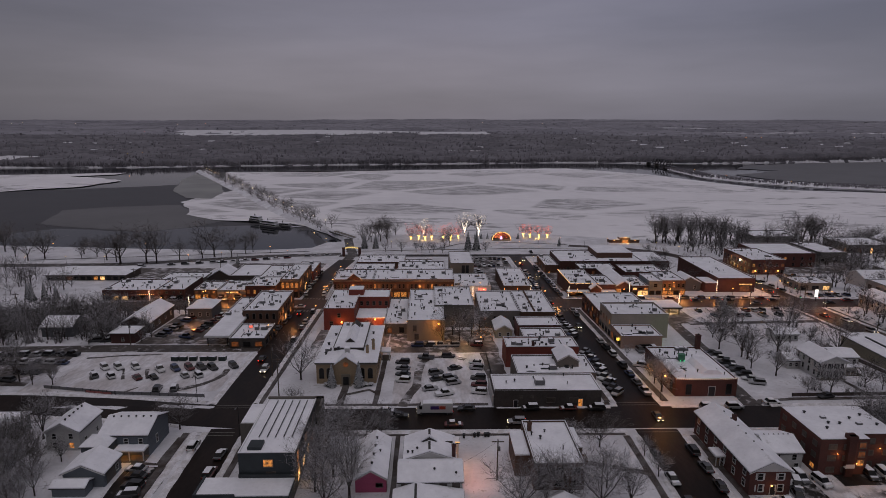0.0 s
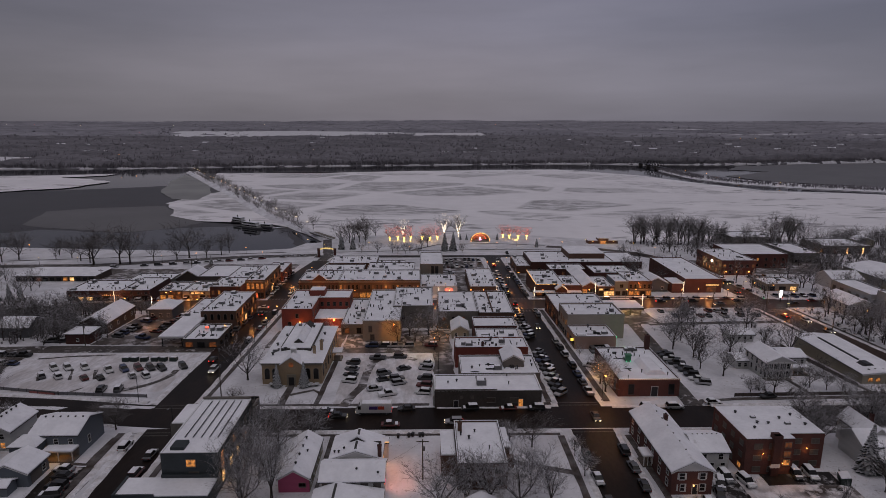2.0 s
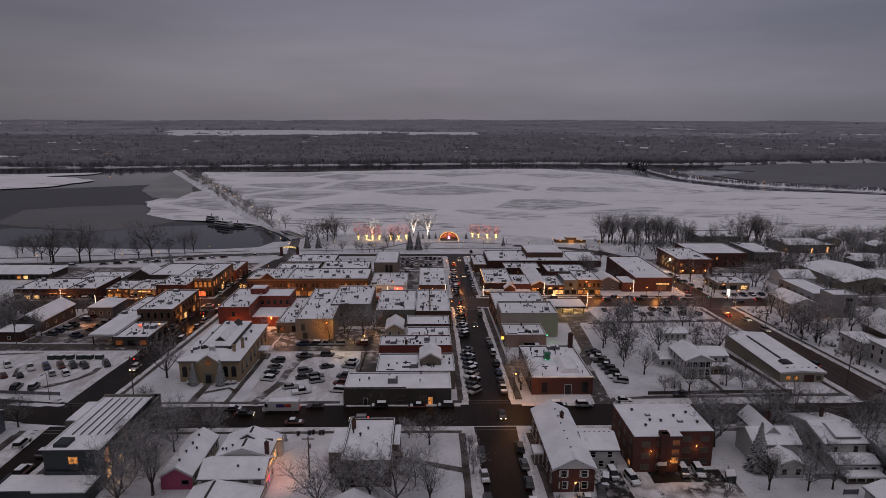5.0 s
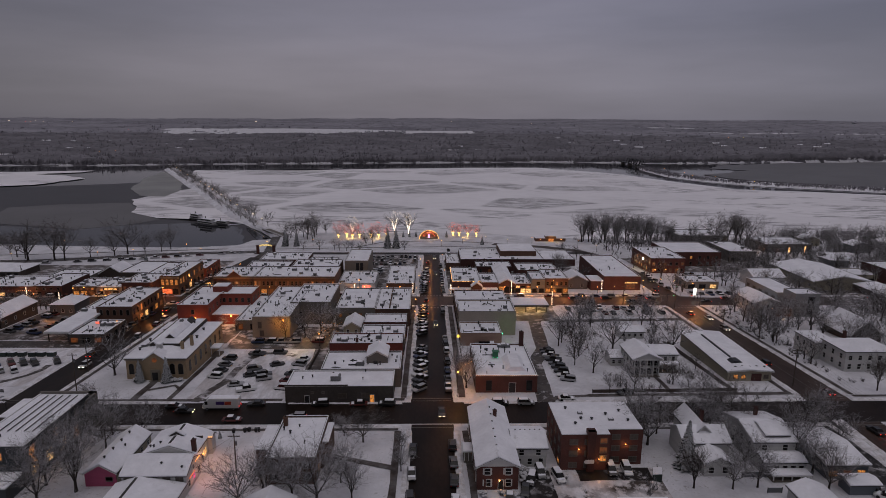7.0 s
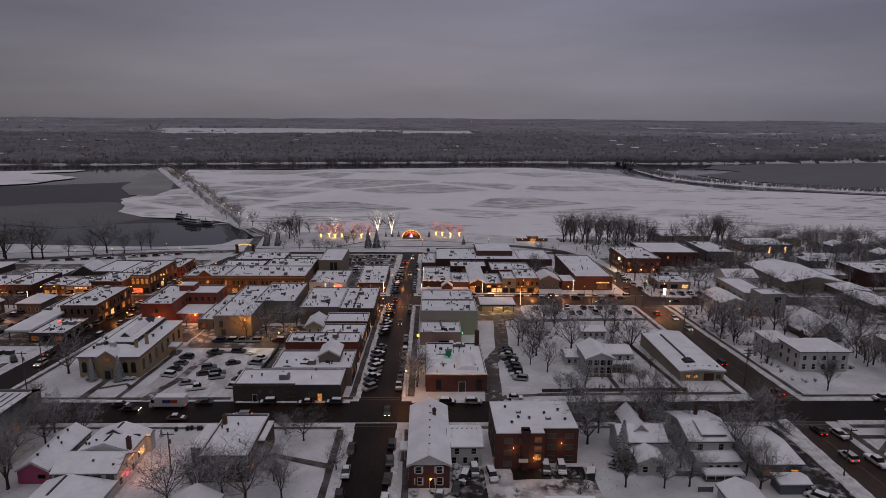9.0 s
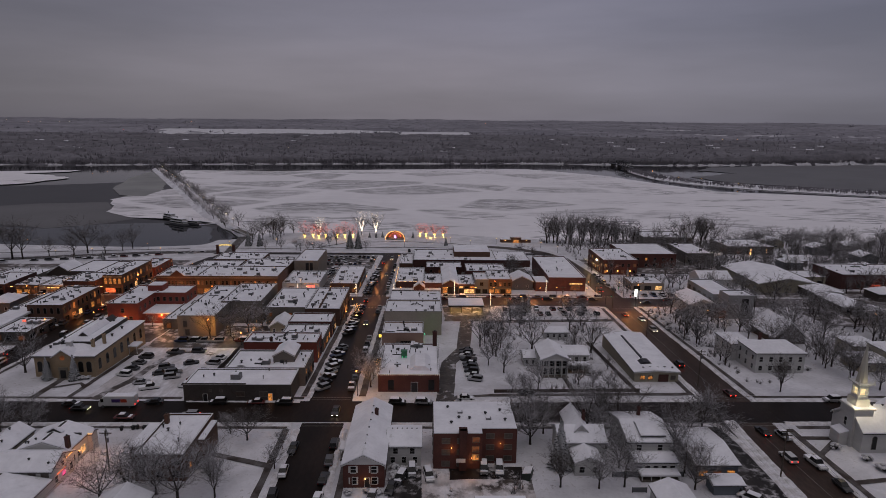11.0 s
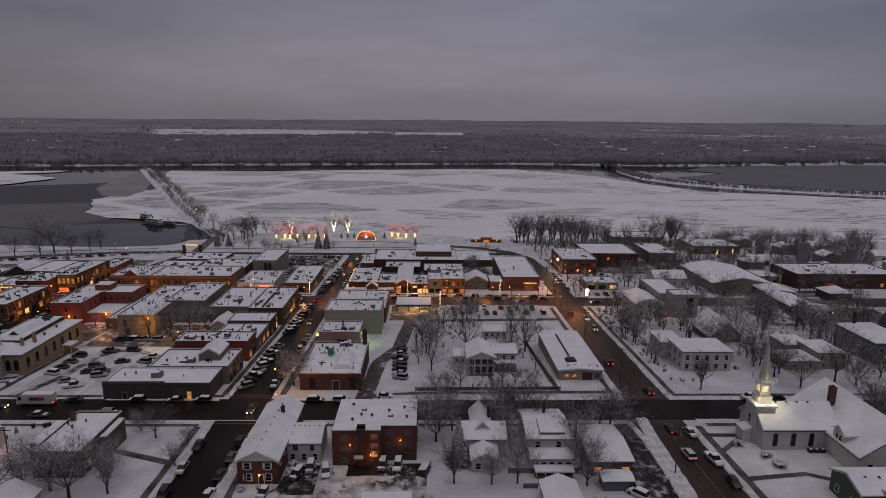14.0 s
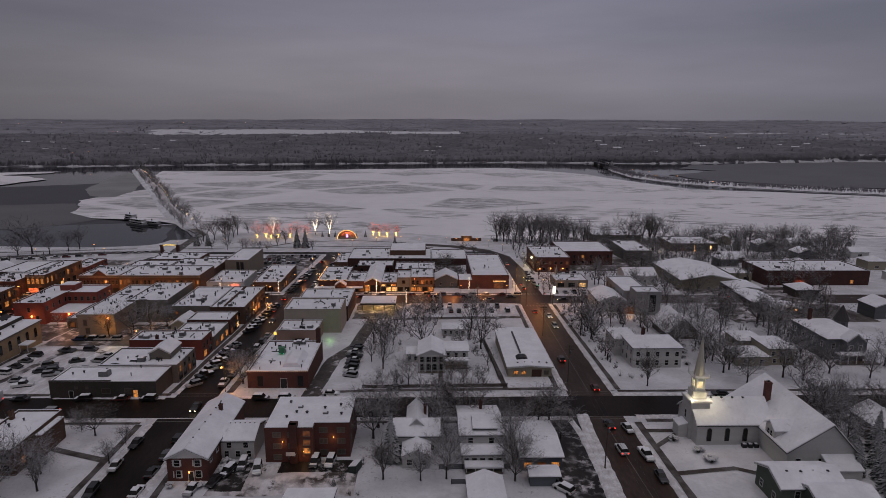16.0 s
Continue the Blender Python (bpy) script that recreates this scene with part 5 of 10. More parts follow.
# --- the block with the courthouse
court = thing("courthouse", -28.1, 165.5, land(-28, 165.5), "tan brick courthouse with arched windows and snowy hipped roof", "courthouse")
cz = land(-28, 165.5)
hip_mass(court, -36.8, -19.4, 165.5, 197.0, cz, 6.4, 1.7, BRICK_TAN, 0.5)
wpart("roof_deck", Build().box(-32.6, -23.6, 172, 195, cz + 7.6, cz + 8.5), COPING, court)
wpart("roof_deck_snow", Build().box(-32.5, -23.7, 172.1, 194.9, cz + 8.5, cz + 8.75, 0.06), ROOF_SNOW, court)
wpart("skylight", Build().prism([(-29.6, cz + 8.75), (-26.6, cz + 8.75), (-28.1, cz + 10.0)], "y", 176, 194), COPING, court)
wpart("skylight_snow", Build().prism([(-29.75, cz + 8.8), (-28.1, cz + 10.1), (-26.5, cz + 8.8), (-26.6, cz + 9.0), (-28.1, cz + 10.35), (-29.7, cz + 9.0)], "y", 176, 189), ROOF_SNOW, court)
wpart("gable", Build().prism([(-31.2, cz), (-25.0, cz), (-25.0, cz + 6.2), (-28.1, cz + 8.4), (-31.2, cz + 6.2)], "y", 164.6, 167.5), BRICK_TAN, court)
wpart("gable_snow", Build().prism([(-31.5, cz + 6.2), (-28.1, cz + 8.55), (-24.7, cz + 6.2), (-24.7, cz + 6.45), (-28.1, cz + 8.85), (-31.5, cz + 6.45)], "y", 164.4, 169), ROOF_SNOW, court)
wpart("round_window", Build().tube((-28.1, 164.58, cz + 6.3), (-28.1, 164.5, cz + 6.3), 0.7, 0.7, 16), LIT_DIM, court)
wpart("cupola", Build().box(-28.8, -27.4, 168.2, 169.6, cz + 7.6, cz + 9.6).box(-29.0, -27.2, 168.0, 169.8, cz + 9.6, cz + 9.8), TRIM, court)
wpart("cupola_snow", Build().box(-28.9, -27.3, 168.1, 169.7, cz + 9.8, cz + 10.05, 0.08), ROOF_SNOW, court)
wpart("cornice", Build().box(-37.0, -19.2, 165.25, 165.5, cz + 5.9, cz + 6.4).box(-19.4, -19.15, 165.5, 197.2, cz + 5.9, cz + 6.4), STONE, court)
for a, b2, c, d in ((-32.75, -32.55, 172.5, 194.5), (-23.65, -23.45, 172.5, 194.5)):
    wpart("bare_valley", Build().box(a, b2, c, d, cz + 8.3, cz + 8.8), COPING, court, "dark metal edge without snow")
for k, (xx, yy) in enumerate(((-34.6, 170.2), (-35.0, 178.0), (-30.9, 170.6), (-21.6, 180.5), (-22.0, 187.5), (-33.9, 186.0), (-26.0, 190.5))):
    vent(court, xx, yy, cz + (8.6 if -32 < xx < -24 else 7.2), 0.7, 0.3)
chimney(court, -20.9, 174.5, cz + 6.5, cz + 10.2, 0.8, BRICK_TAN)
chimney(court, -22.4, 171.0, cz + 6.5, cz + 9.6, 0.8, BRICK_TAN)
roof_unit(court, -34.3, 173.0, cz + 7.0)
roof_unit(court, -30.8, 192.0, cz + 8.7, 1.0, 1.0, 0.8)


def arched(ob, face, u, box, z, w, h, lit=0):
    """A round-headed window."""
    n = 8
    top = [(w / 2 * math.cos(math.pi * i / n), h - w / 2 + w / 2 * math.sin(math.pi * i / n)) for i in range(n + 1)]
    outer = [((w / 2 + 0.14) * math.cos(math.pi * i / n), h - w / 2 + (w / 2 + 0.14) * math.sin(math.pi * i / n)) for i in range(n + 1)]
    fr = Build()
    ring = [(w / 2 + 0.14, -0.05)] + outer + [(-w / 2 - 0.14, -0.05)]
    fr.prism(ring, "y", -0.05, 0.02)
    x, y, zz = spot(face, u, box, z)
    o = ob.location
    f = part("window", fr, DULL_TRIM, ob, "", pose(x - o.x, y - o.y, zz - o.z, 0, 0, TURN[face]))
    part("pane", Build().prism([(w / 2, 0.0)] + top + [(-w / 2, 0.0)], "y", -0.08, -0.03), (GLASS, LIT, LIT_DIM)[lit], f)


cbox = (-36.8, -19.4, 165.5, 197.0)
for u in (-7.2, -5.0, 4.6, 7.0):
    arched(court, "S", u, cbox, cz + 1.6, 1.3, 3.2)
for k in range(7):
    arched(court, "E", -13 + 4.3 * k, cbox, cz + 1.6, 1.3, 3.2)
wpart("entrance", Build().box(-29.4, -26.8, 164.3, 164.6, cz, cz + 3.4), STONE, court)
wpart("door_leaf", Build().box(-28.9, -27.3, 164.22, 164.3, cz + 0.1, cz + 2.6), DARK_METAL, court)
wpart("steps", Build().box(-29.8, -26.4, 163.2, 164.3, cz - 0.2, cz + 0.15), STONE, court)
porch(court, -19.3, -16.5, 185, 189, 2.8, 2)

low = block("corner_hall", "low dark-painted corner building with stepped snowy roof", 13.4, 42.0, 147.9, 158.4, 4.9, DARK_WALL,
            [("S", 2.9, 2, 0.7, 0.5, 0, "pair", 0.2, 0.4), ("S", 1.6, 2, 2.2, 1.3, 0, "pair", 0.42, 0.85)], 0, 5, 0.35, TRIM)
door(low, (13.4, 42.0, 147.9, 158.4), "S", -8.6, 0.05)
door(low, (13.4, 42.0, 147.9, 158.4), "S", 4.4 + 4.3, 0.15, 1.1, 2.2, True)
roof_unit(low, 26.2, 152.4, 4.75, 2.6, 2.0, 1.4)
wpart("parapet_step", Build().box(13.4, 30.0, 147.85, 148.2, 4.9, 5.25), DARK_WALL, low)
wpart("annex", Build().box(13.0, 13.38, 149, 160, -0.4, 3.0), WHITE_SIDING, low)

gray = block("shop_building", "grey building with white roof and rooftop shed", 21.0, 43.6, 158.6, 172.0, 5.6, CONCRETE, [("E", 0.6, 4, 2.0, 1.9, 0.43, "shop"), ("E", 3.2, 4, 1.1, 1.4, 0.3)], 1, 4)
gable_mass(gray, 33.5, 39.6, 163.5, 171.6, land(36, 158.6) + 5.0, 2.2, 1.7, "y", CONCRETE, 0.3)
red = block("brick_shop", "long red brick shop with snowy flat roof and roof units", 20.4, 43.4, 178.2, 187.5, 6.8, RED_PAINT, [("E", 0.6, 2, 2.4, 2.0, 0.62, "shop"), ("E", 3.6, 3, 1.1, 1.5, 0.4)], 3, 5)
chimney(red, 29.0, 179.0, land(30, 178) + 6.4, land(30, 178) + 8.2, 0.8)
block("brick_shop", "dark red brick shop with lit window and snowy roof", 28.3, 43.8, 204.6, 214.6, 6.0, BRICK_RED, [("S", 2.4, 1, 1.5, 2.2, 1, "pair", 0.35, 0.55), ("E", 0.6, 3, 2.2, 1.9, 0.62, "shop"), ("E", 3.4, 3, 1.0, 1.5, 0.4)], 0, 4)
block("brick_annex", "low grey annex with snowy roof", 28.5, 43.6, 188.5, 203.5, 4.6, CONCRETE, [("E", 0.6, 3, 2.6, 2.0, 0.62, "shop")], 2, 3)
house("cottage", "small cream cottage with snowy gable between shops", 20.6, 26.8, 208.5, 219.0, 3.0, 1.8, "y", CREAM_SIDING, [("S", 0.8, 2, 0.8, 1.3, 0)])
block("shop_row", "long shop with broad white snowy roof", 16.0, 31.2, 221.0, 249.0, 7.0, CONCRETE, [("S", 3.4, 4, 1.0, 1.4, 0.1)], 3, 5)
row2 = block("shop_row", "corner shop with broad white snowy roof", 31.4, 44.8, 219.2, 249.0, 7.0, BRICK_BROWN, [("S", 3.4, 3, 1.0, 1.4, 0), ("E", 0.6, 7, 2.6, 2.1, 0.5, "shop"), ("E", 3.9, 9, 1.0, 1.6, 0.3)], 3, 6, cornice=None)
wpart("parapet_step", Build().box(36.6, 37.0, 220, 248, land(38, 219) + 6.6, land(38, 219) + 7.5), BRICK_BROWN, row2)
grey = block("office_block", "grey rendered building with snowy flat roof", -1.6, 13.8, 222.5, 249.0, 9.0, CONCRETE, [("S", 3.5, 2, 1.1, 1.5, 0.0)], 2, 6)
tan = block("office_block", "tan rendered building with a bright wall lamp", -11.6, 1.8, 205.6, 246.0, 7.8, STUCCO, [("S", 3.6, 1, 1.2, 2.2, 0, "pair", 0.1, 0.3), ("S", 0.6, 1, 1.4, 2.0, 0, "pair", 0.1, 0.4), ("S", 3.6, 1, 1.2, 2.2, 1, "pair", 0.7, 0.95)], 1, 7)
tz = land(-5, 205.6)
wall_lamp(tan, -0.4, 205.5, tz + 6.2, LAMP_WARM, 0.3)
point(-0.4, 203.9, tz + 5.9, 800, (1.0, 0.40, 0.08))
block("low_link", "low snowy-roofed link building", -20.6, -11.8, 214, 247, 4.0, CONCRETE, [("S", 0.6, 2, 1.6, 2.0, 0.62, "shop")], 2, 2)
redh = block("red_hotel", "red-painted brick hotel with snowy roof and penthouse", -43.8, -32.2, 219.6, 246.0, 8.6, RED_PAINT,
             [("S", 5.0, 1, 1.1, 1.6, 0), ("S", 1.8, 2, 1.2, 1.6, 0), ("W", 1.8, 7, 1.1, 1.8, 0.2), ("W", 5.2, 7, 1.1, 1.8, 0.2), ("E", 5.2, 4, 1.1, 1.6, 0, "sash", 0.0, 0.6)], 1, 3)
rz = land(-38, 219.6)
flat_mass(redh, -32.2, -19.8, 234.5, 246.0, rz, 8.6, RED_PAINT)
windows(redh, (-32.2, -19.8, 234.5, 246.0), rz, [("S", 5.2, 5, 1.1, 1.6, 0), ("E", 5.2, 3, 1.1, 1.6, 0.3)])
wpart("penthouse", Build().box(-36.5, -30.5, 238, 243.5, rz + 8.2, rz + 10.6), RED_PAINT, redh)
wpart("penthouse_snow", Build().box(-36.4, -30.6, 238.1, 243.4, rz + 10.6, rz + 10.85, 0.06), ROOF_SNOW, redh)
wpart("lower_roof", Build().box(-32.1, -20.5, 222.5, 234.4, rz - 1.0, rz + 3.6), RED_PAINT, redh)
wpart("lower_roof_snow", Build().box(-32.0, -20.6, 222.6, 234.3, rz + 3.6, rz + 3.9, 0.06), ROOF_SNOW, redh)
for xx in (-37.0, -24.5):
    wall_lamp(redh, xx, 219.5 if xx < -33 else 222.4, rz + 3.0, LAMP_WARM, 0.3)
    point(xx, 217.5 if xx < -33 else 220.8, rz + 3.0, 300, (1.0, 0.32, 0.07))

# --- west of the side street
brick2 = block("brick_building", "brown brick corner building with arched windows, snowy roof", -74.6, -61.2, 220.6, 247.5, 7.6, BRICK_BROWN, [], 3, 5)
bz = land(-68, 220.6)
for k in range(5):
    arched(brick2, "S", -5 + 2.5 * k, (-74.6, -61.2, 220.6, 247.5), bz + 4.2, 1.0, 2.2)
for k in range(9):
    arched(brick2, "E", -12 + 3 * k, (-74.6, -61.2, 220.6, 247.5), bz + 4.2, 1.1, 2.3, 1 if k in (2, 7) else 0)
windows(brick2, (-74.6, -61.2, 220.6, 247.5), bz, [("E", 0.6, 6, 2.4, 2.1, 0.43, "shop"), ("S", 0.8, 2, 1.2, 1.4, 0)])
block("shop_building", "low building with snowy roof beside the brick corner", -83, -74.7, 222, 247, 5.0, CONCRETE, [("S", 2.2, 3, 1.1, 1.3, 0)], 2, 3)
store = block("corner_store", "low dark store with red sign and snowy roof units", -73, -60.8, 198.8, 214.5, 3.4, DARK_WALL, [("S", 0.5, 3, 2.4, 1.7, 0.19, "shop"), ("E", 0.5, 3, 2.4, 1.7, 0.37, "shop")], 3, 2)
wpart("sign", Build().box(-68.9, -67.7, 209, 209.3, land(-67, 199) + 3.7, land(-67, 199) + 4.4), STRING_RED, store, "small red lit roof sign")
canopy = thing("fuel_canopy", -77.5, 200, land(-77, 200), "flat snowy canopy with warm lights beneath", "canopy")
kz = land(-77, 200)
wpart("canopy_roof", Build().box(-82, -73.2, 200, 222, kz + 3.3, kz + 3.8), TRIM, canopy)
wpart("canopy_snow", Build().box(-81.9, -73.3, 200.1, 221.9, kz + 3.8, kz + 4.1, 0.08), ROOF_SNOW, canopy)
wpart("back_wall", Build().box(-82, -73.2, 221, 221.8, kz - 1.5, kz + 3.3), CREAM_SIDING, canopy)
for x in (-81, -74.2):
    for y in (201, 211):
        wpart("canopy_post", Build().box(x - 0.15, x + 0.15, y - 0.15, y + 0.15, kz - 1.0, kz + 3.3), DARK_METAL, canopy)
for y in (205, 215):
    wpart("canopy_lamp", Build().box(-78.5, -76.5, y - 0.5, y + 0.5, kz + 3.2, kz + 3.29), LIT_WHITE, canopy)
house("hut", "small brown brick hut with hipped snowy roof", -116.2, -107.9, 204.3, 211.5, 3.6, 1.2, "hip", BRICK_DARK, [("S", 1.0, 1, 0.9, 1.0, 0)], category="hut")
house("frame_house", "dark frame house with snowy gabled roof among trees", -118.5, -108, 216.5, 238, 4.0, 2.6, "y", BROWN_SIDING, [("S", 1.2, 2, 1.0, 1.3, 0), ("E", 1.2, 4, 1.0, 1.3, 0.2)])
house("frame_house", "grey house with snowy hipped roof by the street", -101.5, -92.0, 236, 247.5, 4.2, 2.2, "hip", GREY_SIDING, [("S", 1.2, 3, 1.0, 1.3, 0)])
dk = block("brick_shops", "dark red brick shops with string-lit front and snowy roof", -152, -128, 266.8, 286, 5.0, BRICK_DARK, [("S", 0.5, 6, 2.6, 2.0, 0.5, "shop")], 3, 4)
block("brick_shops", "dark red brick shop building with broad snowy roof", -128, -115, 266.8, 290, 5.2, BRICK_DARK, [("S", 0.5, 3, 2.6, 2.0, 0.37, "shop"), ("S", 3.3, 4, 0.9, 1.0, 0)], 2, 3)
roof_lights(dk, -151, -129, 266.7, land(-140, 267) + 3.0, 26)
awning(dk, -150, -136, 266.7, land(-140, 267) + 2.5, 1.5, BRICK_DARK)
house("boat_house", "long low timber building with broad snowy roof", -204.5, -163.5, 311, 328, 2.9, 2.6, "hip", BROWN_SIDING, [("S", 0.4, 12, 2.2, 1.7, 0.35, "shop")], 0.9)
block("white_store", "low store with plain snowy roof", -138, -117, 293, 308, 4.2, CONCRETE, [("S", 0.5, 3, 2.0, 1.7, 0)], 1, 2)
house("chalet", "dark chalet with steep snowy roof near the park", -117, -104, 301, 314, 3.5, 4.0, "y", BROWN_SIDING, [("S", 0.8, 2, 1.4, 1.5, 0.5)])
block("restaurant", "restaurant with bright windows and lit sign", -111.5, -101, 268.6, 284, 4.6, BRICK_BROWN, [("S", 0.4, 3, 2.4, 2.0, 0.62, "shop"), ("S", 3.0, 4, 1.2, 1.0, 0.9)], 2, 2)
r2 = block("restaurant", "restaurant with long lit signboard and snowy roof", -100.8, -86.5, 268.6, 286, 4.4, STUCCO, [("S", 0.4, 4, 2.4, 1.9, 0.43, "shop")], 3, 2)
sz = land(-93, 268.6)
sign = wpart("sign", Build().box(-97.5, -90.5, 268.35, 268.58, sz + 2.9, sz + 4.0), BRICK_DARK, r2, "lit signboard with pale bars")
for a, b2 in ((-96.9, -95.4), (-95.0, -91.2)):
    wpart("sign_bar", Build().box(a, b2, 268.26, 268.34, sz + 3.15, sz + 3.75), LIT_WHITE, sign, "", r2)
block("brick_shops", "dark brick shops with snowy stepped roofs", -86.4, -72.6, 263.5, 280, 7.6, BRICK_DARK, [("S", 0.5, 4, 2.2, 2.0, 0.5, "shop"), ("S", 4.0, 5, 1.0, 1.7, 0.3)], 3, 3)
c3 = block("brick_corner", "three-storey brick corner building with tall lit arched windows", -72.5, -63.8, 271.0, 302.0, 9.0, BRICK_BROWN, [("S", 0.5, 2, 3.0, 2.4, 0.62, "shop"), ("E", 0.5, 6, 2.6, 2.3, 0.37, "shop")], 3, 3, cornice=STONE)
wpart("display_window", Build().box(-71.6, -67.2, 270.82, 270.96, land(-68, 271) + 0.7, land(-68, 271) + 2.8), glow("red_display", (1.0, 0.16, 0.05), 1.1, 0.7, 0.9), c3, "shop window glowing red and orange")
for k in range(4):
    arched(c3, "S", -3.2 + 2.1 * k, (-72.5, -63.8, 271.0, 302.0), land(-68, 271) + 4.9, 1.1, 2.5, 1)
for k in range(9):
    arched(c3, "E", -13.4 + 3.3 * k, (-72.5, -63.8, 271.0, 302.0), land(-68, 271) + 4.9, 1.1, 2.5, (1, 1, 2, 0, 0, 1, 0, 2, 0)[k])
block("brick_building", "red brick building on the side street, snowy roof", -74, -63.5, 304.5, 326, 6.2, RED_PAINT, [("E", 0.6, 4, 2.0, 1.9, 0.25, "shop"), ("E", 3.6, 6, 1.0, 1.5, 0)], 2, 2)
block("warehouse", "low warehouse with broad snowy roof and eaves lamps", -104, -88.5, 296, 321, 5.6, BROWN_SIDING, [("S", 0.6, 4, 1.6, 1.4, 0.3)], 0, 2)
block("brick_building", "low brick building with snowy roof", -88, -74.5, 284, 316, 5.6, BRICK_DARK, [("S", 3.0, 3, 1.0, 1.2, 0.3)], 3, 3)

# --- north of the shopping street
br1 = block("brick_row", "dark red brick shop row with gabled parapet, snowy roof", -48, -29.8, 271.2, 291.0, 8.8, BRICK_DARK, [("S", 0.5, 6, 2.5, 2.3, 0.43, "shop"), ("S", 4.6, 11, 0.9, 1.9, 0.2), ("W", 4.6, 6, 0.9, 1.9, 0.2)], 3, 5, cornice=STONE)
gz = land(-39, 271.2) + 8.8
wpart("gable_parapet", Build().prism([(-41.8, gz), (-35.2, gz), (-38.5, gz + 2.6)], "y", 271.2, 271.6), BRICK_DARK, br1)
wpart("gable_snow", Build().prism([(-42.0, gz), (-38.5, gz + 2.75), (-35.0, gz), (-35.0, gz + 0.2), (-38.5, gz + 3.0), (-42.0, gz + 0.2)], "y", 271.15, 271.75), ROOF_SNOW, br1)
block("brick_row", "tan brick shop row with a rank of warm lit windows", -29.6, 8.2, 271.2, 291.5, 8.8, BRICK_BROWN, [("S", 0.5, 12, 2.6, 2.3, 0.85, "shop"), ("S", 4.6, 20, 0.9, 1.9, 0.35)], 7, 8, cornice=STONE)
block("park_shop", "low building by the park with snowy roof", -45, -17.5, 337, 356, 5.0, BRICK_BROWN, [("S", 0.6, 6, 2.0, 1.8, 0.19, "shop")], 3, 3)
block("low_shop", "low shop with lit front", -17.3, -1.0, 336, 350, 3.6, CONCRETE, [("S", 0.5, 4, 2.4, 1.8, 0.37, "shop")], 1, 2)
block("brick_shop", "brick building with snowy roof behind the shop row", -44, -22, 303, 322, 6.0, BRICK_DARK, [("S", 2.5, 5, 1.2, 1.5, 0.3)], 3, 4)
block("brick_shop", "brown building with snowy roof and roof units", -20, 5, 300, 324, 6.5, BRICK_BROWN, [("S", 2.5, 5, 1.2, 1.5, 0.2)], 4, 4)
tall = block("tan_block", "tall plain tan block with a dark stair opening", 7.8, 20.2, 308.6, 338, 9.6, STUCCO, [], 0, 2)
wpart("stair_opening", Build().box(13.8, 17.6, 308.52, 308.6, land(14, 308) + 1.2, land(14, 308) + 8.4), DARK_METAL, tall)
wpart("stair_pillar", Build().box(15.5, 15.9, 308.45, 308.52, land(14, 308) + 1.2, land(14, 308) + 8.4), STUCCO, tall)
lw = block("low_shop", "low white shop with red lit sign", 8.4, 26.2, 278.8, 303, 3.9, TRIM, [("S", 0.5, 2, 2.4, 1.7, 0.12, "shop")], 3, 4)
wpart("sign", Build().box(20.2, 24.0, 278.6, 278.78, land(17, 279) + 1.6, land(17, 279) + 2.9), STRING_RED, lw, "red lit sign")
cs = block("corner_store", "brick corner store with lit front and snowy roof", 32.0, 45.3, 274.8, 310.5, 4.8, BRICK_BROWN, [("S", 0.5, 4, 2.4, 2.0, 0.62, "shop"), ("E", 0.5, 8, 2.4, 2.0, 0.19, "shop")], 3, 4)
for i, (x, y) in enumerate(((32.4, 274.5), (38.5, 274.5))):
    wall_lamp(cs, x, y, land(38, 275) + 3.2)

rest = block("corner_restaurant", "corner restaurant outlined in string lights, snowy roof", 63.4, 77.0, 274.2, 302, 6.0, BRICK_DARK, [("S", 0.5, 4, 2.4, 1.9, 0.37, "shop")], 4, 3)
r0 = land(70, 274.2)
wpart("front_porch_roof", Build().box(61.8, 85.0, 270.9, 274.1, r0 + 2.5, r0 + 2.75), COPING, rest)
wpart("front_porch_snow", Build().box(61.9, 84.9, 271.0, 274.1, r0 + 2.75, r0 + 3.0, 0.06), ROOF_SNOW, rest)
roof_lights(rest, 63.4, 77.0, 274.1, r0 + 6.0, 24)
roof_lights(rest, 61.8, 73.0, 270.85, r0 + 2.7, 20)
b = Build()
for i in range(24):
    y = 274.5 + 27 * i / 23
    b.box(63.26, 63.42, y - 0.1, y + 0.1, r0 + 6.0, r0 + 6.2)
wpart("string_lights", b, STRING, rest, "string of small warm bulbs along the eaves")
gable_mass(rest, 72.2, 77.2, 269.4, 272.6, r0, 4.6, 1.8, "y", BRICK_DARK, 0.3)
block("shop_row", "brick shop with snowy roof beside the restaurant", 77.1, 85.6, 274.2, 292.5, 5.4, BRICK_DARK, [("S", 0.5, 3, 2.2, 1.8, 0.43, "shop")], 2, 2)
house("vaulted_hall", "hall with broad vaulted snowy roof and lit glass front", 85.7, 93.4, 274.2, 308, 4.8, 2.0, "y", BRICK_DARK, [("S", 0.4, 3, 2.2, 3.0, 0.62, "shop")], 0.3, category="hall")
block("shop_row", "low shop with warm lit glass front, snowy roof", 93.5, 101.2, 274.2, 293, 4.8, BRICK_DARK, [("S", 0.4, 3, 2.3, 2.0, 0.62, "shop"), ("S", 2.9, 3, 1.8, 0.9, 0.62, "shop")], 3, 2)
block("shop_row", "narrow dark blue shop with dormer, snowy roof", 101.3, 107.8, 274.2, 288, 7.2, BLUE_SIDING, [("S", 0.5, 2, 2.2, 1.9, 0.31, "shop"), ("S", 4.2, 1, 1.6, 1.6, 0)], 0, 2)
